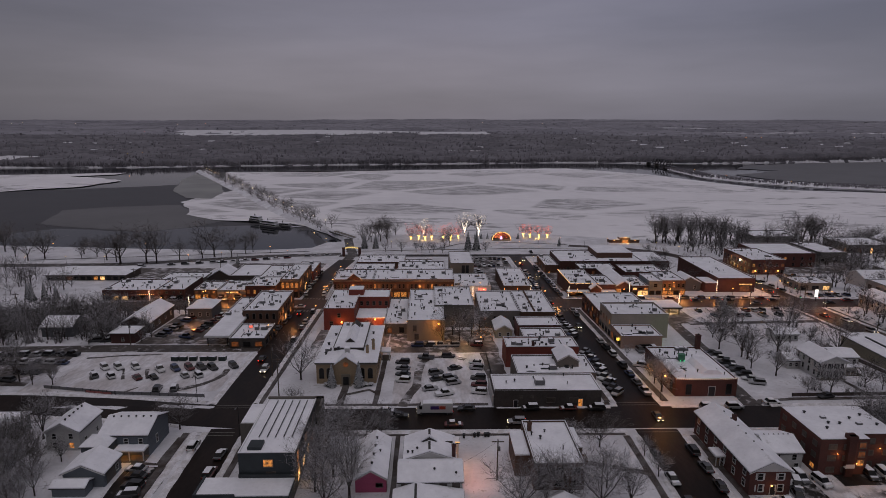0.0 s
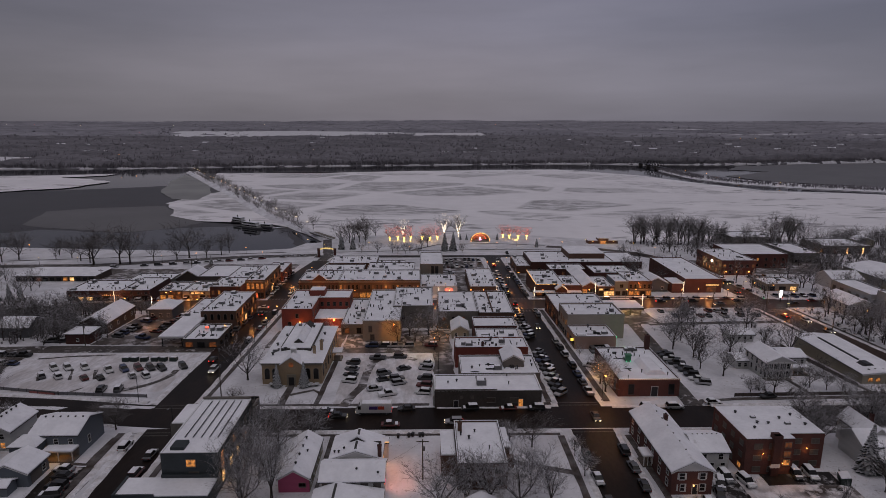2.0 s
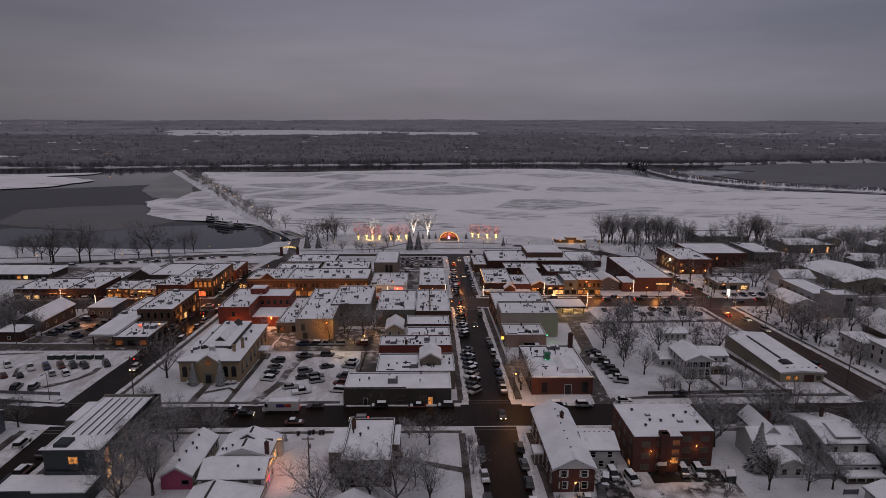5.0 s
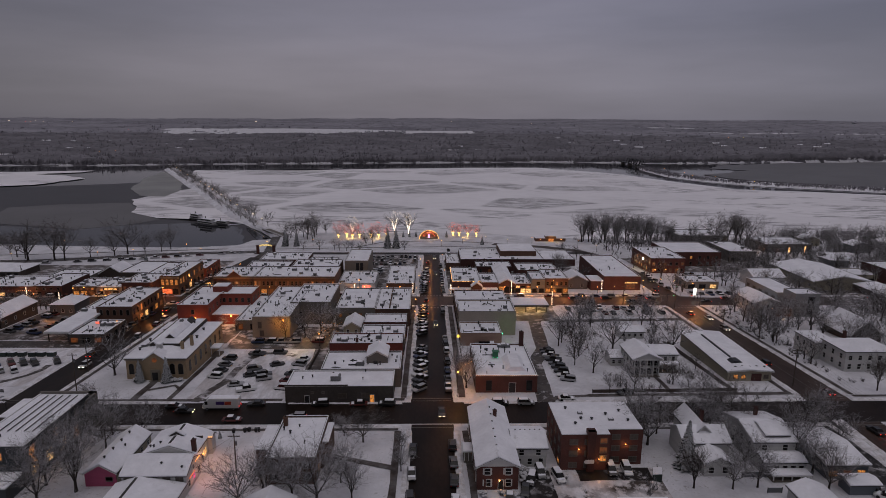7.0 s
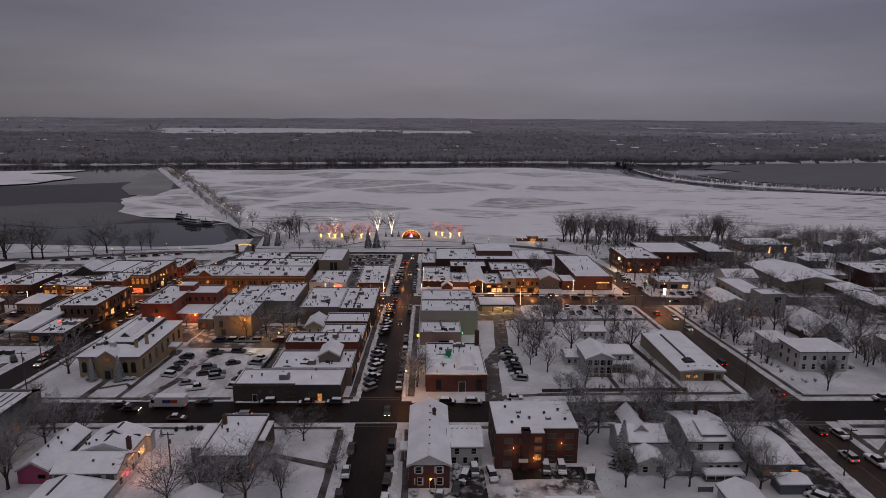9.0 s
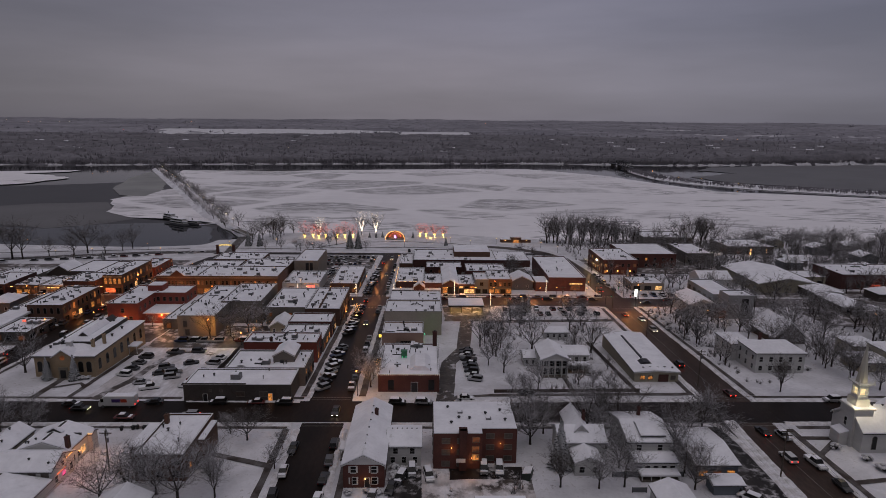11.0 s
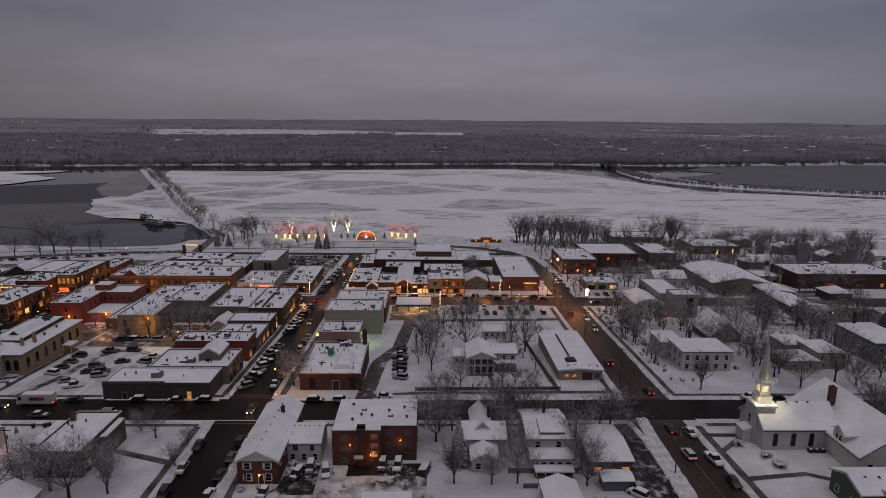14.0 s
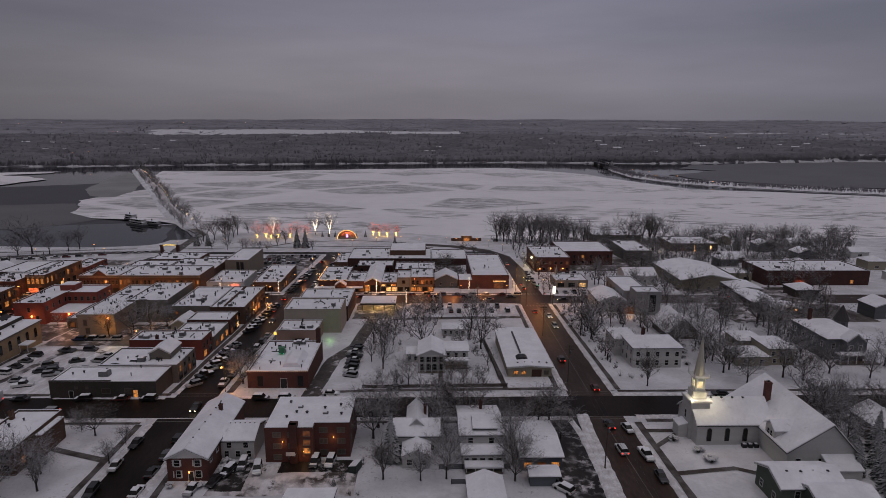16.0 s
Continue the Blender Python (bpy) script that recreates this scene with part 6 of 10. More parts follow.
b2s = block("brick_building", "two-storey brick building with lit balcony front", 107.9, 119.0, 274.2, 293, 7.4, BRICK_BROWN, [("S", 0.5, 4, 2.2, 1.9, 0.43, "shop"), ("S", 4.0, 5, 1.1, 1.8, 0.4)], 2, 3)
wpart("balcony", Build().box(108.5, 118.5, 272.8, 274.15, land(112, 274) + 3.2, land(112, 274) + 3.4), PLANK, b2s)
house("frame_house", "small grey frame house with snowy gables between shops", 120, 131, 284, 296, 4.2, 2.6, "y", GREY_SIDING, [("S", 1.0, 2, 1.0, 1.4, 0)])
b8 = block("brick_store", "long red brick store with lit sign and snowy roof", 138.2, 156.5, 281.0, 329, 7.0, BRICK_RED, [("S", 0.6, 1, 4.6, 2.6, 1, "shop", 0.5, 0.95)], 0, 12, 0.5)
wpart("wall", Build().box(131.8, 138.15, 280.8, 292, land(135, 281) - 1, land(135, 281) + 4.6), BRICK_RED, b8)
wpart("roof_snow", Build().box(131.9, 138.1, 280.9, 291.9, land(135, 281) + 4.6, land(135, 281) + 4.9, 0.06), ROOF_SNOW, b8)
wpart("sign_bar", Build().box(148.6, 154.8, 280.7, 280.9, land(150, 281) + 3.6, land(150, 281) + 4.2), LIT_WHITE, b8, "bright lit sign bar")
theat = block("theatre", "broad brown brick theatre with stepped snowy roofs", 70.5, 118, 328.5, 357, 7.0, BRICK_DARK, [("S", 2.0, 5, 1.3, 1.4, 0.35)], 4, 5)
wpart("fly_tower", Build().box(94, 115, 338, 358, land(100, 328) + 5, land(100, 328) + 9.6), BRICK_BROWN, theat)
wpart("fly_tower_snow", Build().box(94.2, 114.8, 338.2, 357.8, land(100, 328) + 9.6, land(100, 328) + 9.9, 0.08), ROOF_SNOW, theat)
block("brick_building", "red brick building with snowy roof behind the shops", 99, 120, 302, 318, 6.0, BRICK_RED, [("S", 3.0, 4, 1.1, 1.4, 0.3)], 2, 3)
block("brick_building", "brown building with snowy roof and lit eaves", 78, 97, 312, 324, 6.0, BRICK_DARK, [("S", 3.0, 4, 1.1, 1.4, 0.3)], 3, 3)
block("low_shop", "low white-roofed building by the park street", 62.5, 70, 330, 356, 4.5, BRICK_BROWN, [("W", 0.5, 4, 2.0, 1.8, 0.31, "shop")], 1, 2)
block("low_store", "low building with broad snowy roof towards the shore", 118.5, 140, 345, 372, 4.0, BRICK_DARK, [], 0, 2)
off = block("brick_office", "red brick office with lit windows and snowy roof", 177.4, 197.0, 323.5, 355, 8.6, BRICK_RED, [("S", 1.0, 6, 1.3, 1.6, 0.6), ("S", 4.6, 6, 1.3, 1.6, 0.5), ("W", 1.0, 8, 1.3, 1.6, 0.6), ("W", 4.6, 8, 1.3, 1.6, 0.4)], 1, 3)
flat_mass(off, 197.0, 228.0, 345, 376, land(210, 345), 8.6, BRICK_RED)
windows(off, (197.0, 228.0, 345, 376), land(210, 345), [("S", 1.0, 6, 1.3, 1.6, 0.3), ("S", 4.6, 6, 1.3, 1.6, 0.2)])
oz = land(187, 323.5)
for x in (180, 186, 193):
    wall_lamp(off, x, 323.4, oz + 1.9, LAMP_WARM, 0.3)
wall_lamp(off, 176.9, 335, oz + 5.5, LAMP_WHITE, 0.5)
point(173.5, 334, oz + 5.2, 1100, (1.0, 0.72, 0.35))
small = block("corner_shop", "low tan corner shop with dark windows, snowy roof", 180.4, 196.8, 283.5, 297, 3.8, STUCCO, [("S", 0.5, 3, 3.2, 1.9, 0.06, "shop"), ("W", 0.5, 3, 2.4, 1.9, 0.19, "shop")], 1, 2)
wall_lamp(small, 183.5, 283.3, land(185, 283) + 2.8)

# --- east of the main street
PALE_STUCCO = paint("pale_stucco", (0.33, 0.29, 0.25), 0.9, var=0.08, fine=2, coarse=0.25, bump=0.15)
block("plain_hall", "tall taupe rendered hall with dark parapet, snowy roof", 62.8, 83.8, 207.8, 222.6, 9.2, PALE_STUCCO, [("W", 0.6, 4, 2.2, 2.0, 0.31, "shop"), ("W", 4.8, 4, 1.2, 1.7, 0.3)], 1, 2, 0.7)
block("shop_row", "brick corner shop with snowy roof behind the hall", 62.8, 84.3, 223.0, 249.0, 6.2, BRICK_DARK, [("W", 0.6, 6, 2.4, 2.0, 0.5, "shop"), ("W", 3.6, 7, 1.0, 1.5, 0.3)], 3, 3)
pst = block("shop_building", "low pinkish brick shop with dark parapet, snowy roof", 62.8, 77.2, 195.8, 207.6, 4.6, paint("pink_brick", (0.34, 0.225, 0.18), 0.85, var=0.1, fine=3), [("S", 1.0, 1, 5.0, 0.5, 0, "shop", 0.35, 0.9), ("W", 0.5, 3, 2.4, 2.0, 0.37, "shop")], 1, 0)
pz = land(70, 195.8)
wpart("sign", Build().box(61.6, 62.5, 196.8, 197.3, pz + 2.6, pz + 3.5), glow("yellow_sign", (1.0, 0.68, 0.10), 1.5, 0), pst, "small yellow lit sign")
wall_lamp(pst, 77.6, 197.5, pz + 3.6, LAMP_GREEN, 0.2)
point(79.6, 197.8, pz + 2.2, 150, (0.40, 1.0, 0.22))
rlt = block("brick_bank", "red brick building with a roof edge of small bulbs", 64.8, 82.0, 154.4, 178.5, 5.2, BRICK_RED, [("S", 0.7, 1, 1.5, 2.9, 0, "shop", 0.12, 0.3), ("S", 0.7, 1, 1.5, 2.9, 0, "shop", 0.78, 0.96), ("W", 0.7, 4, 1.5, 2.8, 0.12, "shop")], 4, 3)
z5 = land(73, 154.4)
door(rlt, (64.8, 82.0, 154.4, 178.5), "S", 1.6, z5, 1.8, 2.9)
roof_lights(rlt, 64.8, 82.0, 154.3, z5 + 5.2, 30, glow("roof_bulbs", (1.0, 0.75, 0.6), 1.1, 0))
chimney(rlt, 80.9, 177.6, z5 + 4, z5 + 9.6, 1.3, BRICK_DARK)
gs = Build().box(70.8, 72.4, 167.0, 168.2, z5 + 5.1, z5 + 7.0).box(70.6, 72.6, 166.8, 168.4, z5 + 7.0, z5 + 7.2)
wpart("roof_hatch", gs, paint("green_metal", (0.03, 0.16, 0.08), 0.5, var=0.2), rlt, "dark green roof hatch")
wpart("hatch_lamp", Build().box(71.0, 71.15, 166.9, 167.0, z5 + 5.2, z5 + 5.4).box(72.1, 72.25, 166.9, 167.0, z5 + 5.2, z5 + 5.4), LAMP_GREEN, rlt)
wpart("roof_hip", Build().prism([(73.5, z5 + 5.0), (79.5, z5 + 5.0), (78.0, z5 + 6.2), (75.0, z5 + 6.2)], "y", 158, 168), ROOF_SNOW, rlt)
gas = thing("drive_canopy", 95, 240, land(95, 240), "snowy flat canopy over a brightly lit drive-through", "canopy")
g0 = land(95, 245)
wpart("canopy_roof", Build().box(87.4, 102.6, 238.6, 249.4, g0 + 3.1, g0 + 3.7), DARK_WALL, gas)
wpart("canopy_snow", Build().box(87.5, 102.5, 238.7, 249.3, g0 + 3.7, g0 + 4.0, 0.08), ROOF_SNOW, gas)
for x in (88.2, 93, 97.5, 101.8):
    for y in (240, 248):
        wpart("canopy_post", Build().box(x - 0.22, x + 0.22, y - 0.22, y + 0.22, g0 - 0.5, g0 + 3.1), CREAM_SIDING, gas)
for x in (90.5, 95, 99.6):
    wpart("canopy_lamp", Build().box(x - 0.8, x + 0.8, 242, 246, g0 + 3.0, g0 + 3.09), glow("canopy_glow", (1.0, 0.72, 0.32), 3.0, 0) if "canopy_glow" not in MATS else MATS["canopy_glow"], gas)
    point(x, 244, g0 + 2.8, 420, (1.0, 0.60, 0.20))
hist = house("historic_house", "white columned historic house with snowy gabled roof", 113.2, 121.2, 167.0, 178.0, 5.4, 2.0, "y", WHITE_SIDING, [("S", 3.2, 4, 0.9, 1.6, 0), ("S", 0.6, 4, 0.9, 1.9, 0), ("W", 0.8, 4, 0.9, 1.7, 0), ("W", 3.3, 4, 0.9, 1.6, 0)])
hz = land(117, 167)
wing(hist, 121.25, 128.8, 171.5, 179.5, 5.0, 1.2, "x", WHITE_SIDING, [("S", 3.0, 3, 0.9, 1.5, 0)])
wing(hist, 109.3, 113.15, 175.5, 182, 2.6, 1.0, "x", WHITE_SIDING, [("S", 0.8, 2, 0.9, 1.2, 0)])
for px in (113.5, 115.25, 117.2, 119.2, 120.9):
    wpart("column", Build().tube((px, 165.9, hz), (px, 165.9, hz + 5.2), 0.19, 0.16, 10).box(px - 0.26, px + 0.26, 165.65, 166.15, hz + 5.2, hz + 5.4), TRIM, hist)
wpart("entablature", Build().box(113.1, 121.3, 165.5, 166.95, hz + 5.4, hz + 5.8), TRIM, hist)
wpart("pediment", Build().prism([(113.0, hz + 5.8), (121.4, hz + 5.8), (117.2, hz + 7.6)], "y", 165.6, 166.9), TRIM, hist)
wpart("pediment_snow", Build().prism([(112.5, hz + 5.68), (117.2, hz + 7.65), (121.9, hz + 5.68), (121.9, hz + 5.92), (117.2, hz + 7.92), (112.5, hz + 5.92)], "y", 165.2, 166.55), ROOF_SNOW, hist)
for px in (114.2, 116.2, 118.2, 120.2):
    for zz in (0.6, 3.2):
        for k in (-0.86, 0.52):
            wpart("shutter", Build().box(px + k, px + k + 0.34, 166.9, 166.97, hz + zz, hz + zz + 1.65), SLATE_PANEL, hist)
wpart("portico_floor", Build().box(113.1, 121.3, 165.4, 166.95, hz - 0.3, hz + 0.3), PLANK, hist)
porch(hist, 121.5, 128.6, 168.9, 171.4, 2.6, 5, LAMP_WARM)
house("cottage", "small white cottage with row of windows, snowy roof", 121.5, 130.0, 203.2, 209.5, 2.6, 1.0, "x", WHITE_SIDING, [("S", 0.9, 4, 0.9, 1.1, 0)])
lwh = house("hall", "long low hall with broad low snowy roof", 140.2, 153.4, 162.3, 195.5, 3.0, 0.45, "y", CREAM_SIDING, [("S", 0.8, 2, 1.3, 1.1, 1, "pair", 0.1, 0.45), ("S", 0.8, 1, 1.3, 1.1, 0, "pair", 0.78, 0.98)], 0.5, category="hall")
wpart("garage_door", Build().box(147.4, 150.4, 162.2, 162.3, land(147, 162), land(147, 162) + 2.3), BRICK_DARK, lwh)
for k in range(5):
    vent(lwh, 143.4 + 2.2 * k, 164.4 + 0.3 * (k % 2), land(147, 162) + 3.4, 0.3, 0.2)
wpart("ridge_rail", Build().box(145.0, 145.5, 171.5, 191, land(147, 162) + 3.5, land(147, 162) + 4.1), DARK_METAL, lwh)
wpart("skylight", Build().prism([(143.4, land(147, 162) + 3.6), (147.2, land(147, 162) + 3.6), (146.2, land(147, 162) + 4.35), (144.4, land(147, 162) + 4.35)], "y", 166.8, 169.8), DARK_METAL, lwh)

# --- east of the through road
hW = house("frame_house", "white two-storey house with dark windows, snowy hipped roof", 180.6, 196.0, 169.6, 181.0, 6.4, 1.8, "hip", WHITE_SIDING, [("S", 0.9, 5, 1.1, 1.6, 0), ("S", 3.8, 5, 1.1, 1.5, 0), ("W", 0.9, 3, 1.1, 1.6, 0), ("W", 3.8, 3, 1.1, 1.5, 0)])
wing(hW, 178.5, 186.0, 181.1, 192.0, 5.6, 1.5, "hip", WHITE_SIDING, [("W", 3.2, 3, 1.0, 1.4, 0)])
chimney(hW, 187, 180, 5, 8.6, 0.8, BRICK_DARK)
house("a_frame_house", "steep-roofed house with snow-covered roof", 203.5, 215.0, 199.0, 214.0, 2.6, 5.2, "y", BROWN_SIDING, [("S", 1.0, 2, 1.2, 1.4, 0)], 0.8)
whB = house("frame_house", "white two-storey house with snowy roof, orange porch light", 189.0, 201.0, 237, 254, 4.6, 2.2, "y", WHITE_SIDING, [("S", 2.8, 3, 1.0, 1.3, 0), ("W", 1.0, 5, 1.0, 1.3, 0.2), ("W", 3.0, 5, 1.0, 1.2, 0)])
wall_lamp(whB, 197, 236.8, land(195, 237) + 2.0, LAMP_WARM, 0.3)
PANEL = paint("pale_panel", (0.27, 0.27, 0.275), 0.6, var=0.08, fine=1, coarse=0.4, bump=0.05)
mod2 = block("modern_block", "tall grey panelled modern block with dark window slot", 203.0, 213.5, 232.0, 240.5, 10.0, PANEL, [], 0, 1)
flat_mass(mod2, 200.5, 212.0, 240.6, 266.0, land(206, 240), 8.4, PANEL)
wpart("window_slot", Build().box(208.6, 211.4, 231.9, 232.0, land(206, 232) + 1.2, land(206, 232) + 8.6), GLASS, mod2)
windows(mod2, (200.5, 212.0, 240.6, 266.0), land(206, 240), [("W", 4.6, 5, 2.0, 1.8, 0, "pair"), ("W", 1.0, 5, 2.0, 1.8, 0.2, "pair")])
wpart("garage_opening", Build().box(197.5, 202.9, 233.2, 233.4, land(200, 233), land(200, 233) + 3.0), LIT_DIM, mod2, "orange-lit garage opening")
wpart("garage_frame", Build().box(197.0, 203.0, 233.4, 239, land(200, 233), land(200, 233) + 3.4), BRICK_DARK, mod2)
house("frame_house", "white frame house with snowy gabled roof on the rise", 217.8, 234, 289.5, 303, 4.6, 2.8, "x", WHITE_SIDING, [("S", 1.4, 4, 1.0, 1.3, 0)])
house("sports_hall", "large cream hall under a broad snowy roof", 243, 272, 280.5, 318, 4.6, 2.6, "y", CREAM_SIDING, [("W", 1.6, 6, 1.4, 1.0, 0)], 0.8, category="hall")
block("garage", "cream garage with flat snowy roof", 275.6, 287.5, 296.5, 311, 4.8, CREAM_SIDING, [("S", 0.3, 2, 2.6, 2.4, 0, "shop")], 0, 1, category="garage")
dr2 = block("brick_school", "large dark red brick building with snowy flat roof", 290.5, 345, 288.8, 313, 7.8, BRICK_DARK, [("S", 1.0, 3, 1.6, 1.8, 0.2)], 4, 4)
wpart("entrance", Build().box(305, 311, 287.4, 288.75, land(308, 288), land(308, 288) + 3.0), RED_PAINT, dr2, "red lit entrance porch")
point(308, 285.6, land(308, 286) + 2.4, 160, (1.0, 0.3, 0.12))
for k, (x0, x1, y0, y1) in enumerate(((263, 277, 267.5, 283), (259.7, 271.4, 250.5, 262), (258.5, 270, 241, 250), (261, 273.5, 231, 240.5))):
    sh = house("row_garage", "dark low garage row with snowy roof", x0, x1, y0, y1, 2.8, 0.9, "y", BROWN_SIDING, [("S", 0.3, 2, 2.4, 2.0, 0, "shop")], 0.5, category="garage", group="garages in a row")
    if k == 3:
        for x in (264.5, 270.5):
            wall_lamp(sh, x, 230.9, land(267, 231) + 2.3, LAMP_WARM, 0.3)
        point(267.5, 229, land(267, 231) + 2.2, 260, (1.0, 0.6, 0.25))
yl = house("bungalow", "cream bungalow with snowy hipped roof", 214.5, 224.8, 170.5, 179.5, 3.0, 1.5, "hip", CREAM_SIDING, [("S", 0.9, 2, 1.0, 1.3, 0)])
wing(yl, 224.9, 233.5, 171.5, 182.5, 5.4, 1.8, "hip", CREAM_SIDING, [("S", 3.2, 3, 1.0, 1.4, 0), ("S", 0.8, 2, 1.0, 1.4, 0)])
wing(yl, 221.0, 230.0, 182.6, 192.0, 4.4, 1.8, "hip", CREAM_SIDING)
vic = house("mansion", "grey ornate house with tower gable and snowy hipped roof", 247.0, 260.5, 176.5, 196.0, 7.0, 2.6, "hip", GREY_SIDING, [("S", 3.9, 3, 1.1, 1.8, 0), ("S", 0.8, 3, 1.1, 1.8, 0.3), ("W", 3.9, 4, 1.1, 1.8, 0)])
wing(vic, 251.5, 257.5, 173.5, 177.0, 7.2, 2.4, "y", GREY_SIDING, [("S", 4.0, 2, 1.1, 1.8, 0)])
porch(vic, 248.0, 261.5, 170.8, 173.4, 3.2, 6, LAMP_WARM)
wpart("turret_roof", Build().loft([[(262 + 2.6 * math.cos(a * math.pi / 4), 192 + 2.6 * math.sin(a * math.pi / 4), 7.0) for a in range(8)],
                                   [(262 + 0.1 * math.cos(a * math.pi / 4), 192 + 0.1 * math.sin(a * math.pi / 4), 12.5) for a in range(8)]]), SHINGLE, vic)
wpart("turret", Build().loft([[(262 + 2.2 * math.cos(a * math.pi / 4), 192 + 2.2 * math.sin(a * math.pi / 4), -3.0) for a in range(8)],
                              [(262 + 2.2 * math.cos(a * math.pi / 4), 192 + 2.2 * math.sin(a * math.pi / 4), 7.0) for a in range(8)]]), GREY_SIDING, vic)
chimney(vic, 250.5, 192, 6, 11.2, 0.9)
b = block("apartment_block", "grey apartments with snowy flat roof near the shore", 241.5, 278, 436, 462, 6.2, CONCRETE, [("S", 1.0, 9, 1.8, 1.4, 0.1, "pair"), ("S", 3.8, 9, 1.8, 1.4, 0.1, "pair")], 4, 4)
block("apartment_block", "grey stepped apartments with snowy roofs", 241, 258, 360, 392, 6.6, CONCRETE, [("S", 1.0, 4, 1.8, 1.4, 0), ("W", 1.0, 7, 1.8, 1.4, 0.1, "pair"), ("W", 3.8, 7, 1.8, 1.4, 0.1, "pair")], 2, 2)
lodge = block("lodge", "brown lodge with bright lit front and snowy roof", 285.6, 318, 397, 424, 5.6, BROWN_SIDING, [("S", 0.6, 6, 2.0, 2.4, 0.19, "shop"), ("W", 0.6, 5, 2.0, 2.2, 0.56, "shop")], 4, 2)
for x in (302, 313):
    wpart("lit_post", Build().box(x - 0.4, x + 0.4, 396.6, 396.95, land(x, 397), land(x, 397) + 4.0), STRING, lodge)
point(280.5, 405, land(283, 405) + 3, 900, (1.0, 0.62, 0.22))
for i, (x, y) in enumerate(((330, 330), (352, 360), (300, 352), (375, 330), (395, 372), (345, 395), (420, 340), (330, 425), (380, 415), (290, 337), (410, 300), (440, 390), (365, 296), (300, 225), (322, 200), (345, 240), (310, 175), (340, 165), (290, 262))):
    house("frame_house", "small house with snowy roof among bare trees", x, x + 11 + i % 3, y, y + 10, 3.6 + (i % 2) * 1.4, 2.4, "xy"[i % 2] if i % 3 else "hip", (WHITE_SIDING, GREY_SIDING, BROWN_SIDING, CREAM_SIDING)[i % 4], [("S", 1.0, 1, 2.4, 1.3, 0.15)], group="houses among the trees")
for i, (x, y) in enumerate(((-145, 212), (-165, 182), (-180, 215), (-200, 178))):
    house("frame_house", "small dark house with snowy roof among bare trees", x, x + 11, y, y + 10, 3.8, 2.4, "xy"[i % 2], (GREY_SIDING, BROWN_SIDING)[i % 2], [("S", 1.0, 1, 2.4, 1.3, 0.15)], group="houses among the trees")

# --- the church
ch = thing("church", 188, 121.8, 0, "white clapboard church with lit belfry, steeple and snowy roof", "church")
gable_mass(ch, 179.6, 197.5, 121.8, 132.5, 0, 5.2, 4.2, "x", WHITE_SIDING, 0.4)
nbox = (179.6, 197.5, 121.8, 132.5)
for k in range(4):
    arched(ch, "S", -6.0 + 4.3 * k, nbox, 1.0, 0.95, 3.2)
wpart("wall", Build().prism([(194.4, -0.3), (209.4, -0.3), (209.4, 4.8), (203.6, 11.0), (194.4, 4.8)], "y", 110.5, 137.0), WHITE_SIDING, ch)
for nm, lo, hi, o, mat in (("roof", 0.01, 0.17, 0.5, SHINGLE), ("roof_snow", 0.175, 0.42, 0.44, ROOF_SNOW)):
    wpart(nm, Build().prism([(194.4 - o, 4.8 - o * 0.67 + lo), (203.6, 11.0 + lo), (209.4 + o, 4.8 - o * 1.07 + lo), (209.4 + o, 4.8 - o * 1.07 + hi), (203.6, 11.0 + hi * 1.1), (194.4 - o, 4.8 - o * 0.67 + hi)], "y", 110.5 - o, 137.0 + o), mat, ch)
windows(ch, (194.4, 209.4, 110.5, 137.0), 0, [("S", 1.6, 3, 1.1, 1.6, 0), ("W", 1.2, 2, 0.9, 1.8, 0, "sash", 0.0, 0.28)])
wpart("dormer", Build().prism([(115.6, 4.0), (119.4, 4.0), (119.4, 7.0), (117.5, 8.4), (115.6, 7.0)], "x", 194.3, 200.5), WHITE_SIDING, ch)
wpart("dormer_snow", Build().prism([(115.2, 6.9), (117.5, 8.5), (119.8, 6.9), (119.8, 7.2), (117.5, 8.85), (115.2, 7.2)], "x", 193.9, 200.5), ROOF_SNOW, ch)
window(ch, (194.3, 200.5, 115.6, 119.4), "W", -0.6, 5.0, 0.7, 1.4)
window(ch, (194.3, 200.5, 115.6, 119.4), "W", 0.6, 5.0, 0.7, 1.4)
wpart("lean_to", Build().prism([(106.8, -0.3), (110.48, -0.3), (110.48, 3.9), (106.8, 2.4)], "x", 202.0, 208.8), WHITE_SIDING, ch)
wpart("lean_to_snow", Build().prism([(106.5, 2.35), (110.48, 3.95), (110.48, 4.25), (106.5, 2.65)], "x", 201.8, 209.0), ROOF_SNOW, ch)
for xx in (184.6, 187.2, 189.8, 192.4):
    vent(ch, xx, 126.9, 9.2, 0.5, 0.2)
for xx in (190.6, 192.0, 193.4):
    wpart("air_unit", Build().box(xx - 0.5, xx + 0.5, 120.2, 121.2, -0.1, 0.9, 0.08), DARK_METAL, ch, "dark boxed unit with snowy top")
    wpart("snow_cap", Build().box(xx - 0.35, xx + 0.35, 120.35, 121.05, 0.9, 0.98, 0.03), ROOF_SNOW, ch)
chimney(ch, 199.0, 128.0, 6.0, 13.2, 1.3, BRICK_RED)
wpart("tower", Build().box(178.9, 183.5, 124.6, 129.4, -0.2, 9.6).box(178.6, 183.8, 124.3, 129.7, 9.3, 9.7), WHITE_SIDING, ch)
wpart("tower_snow", Build().box(178.7, 183.7, 124.4, 129.6, 9.7, 9.95, 0.06), ROOF_SNOW, ch)
wpart("belfry_base", Build().box(179.6, 182.8, 125.4, 128.6, 9.95, 11.8), WHITE_SIDING, ch)
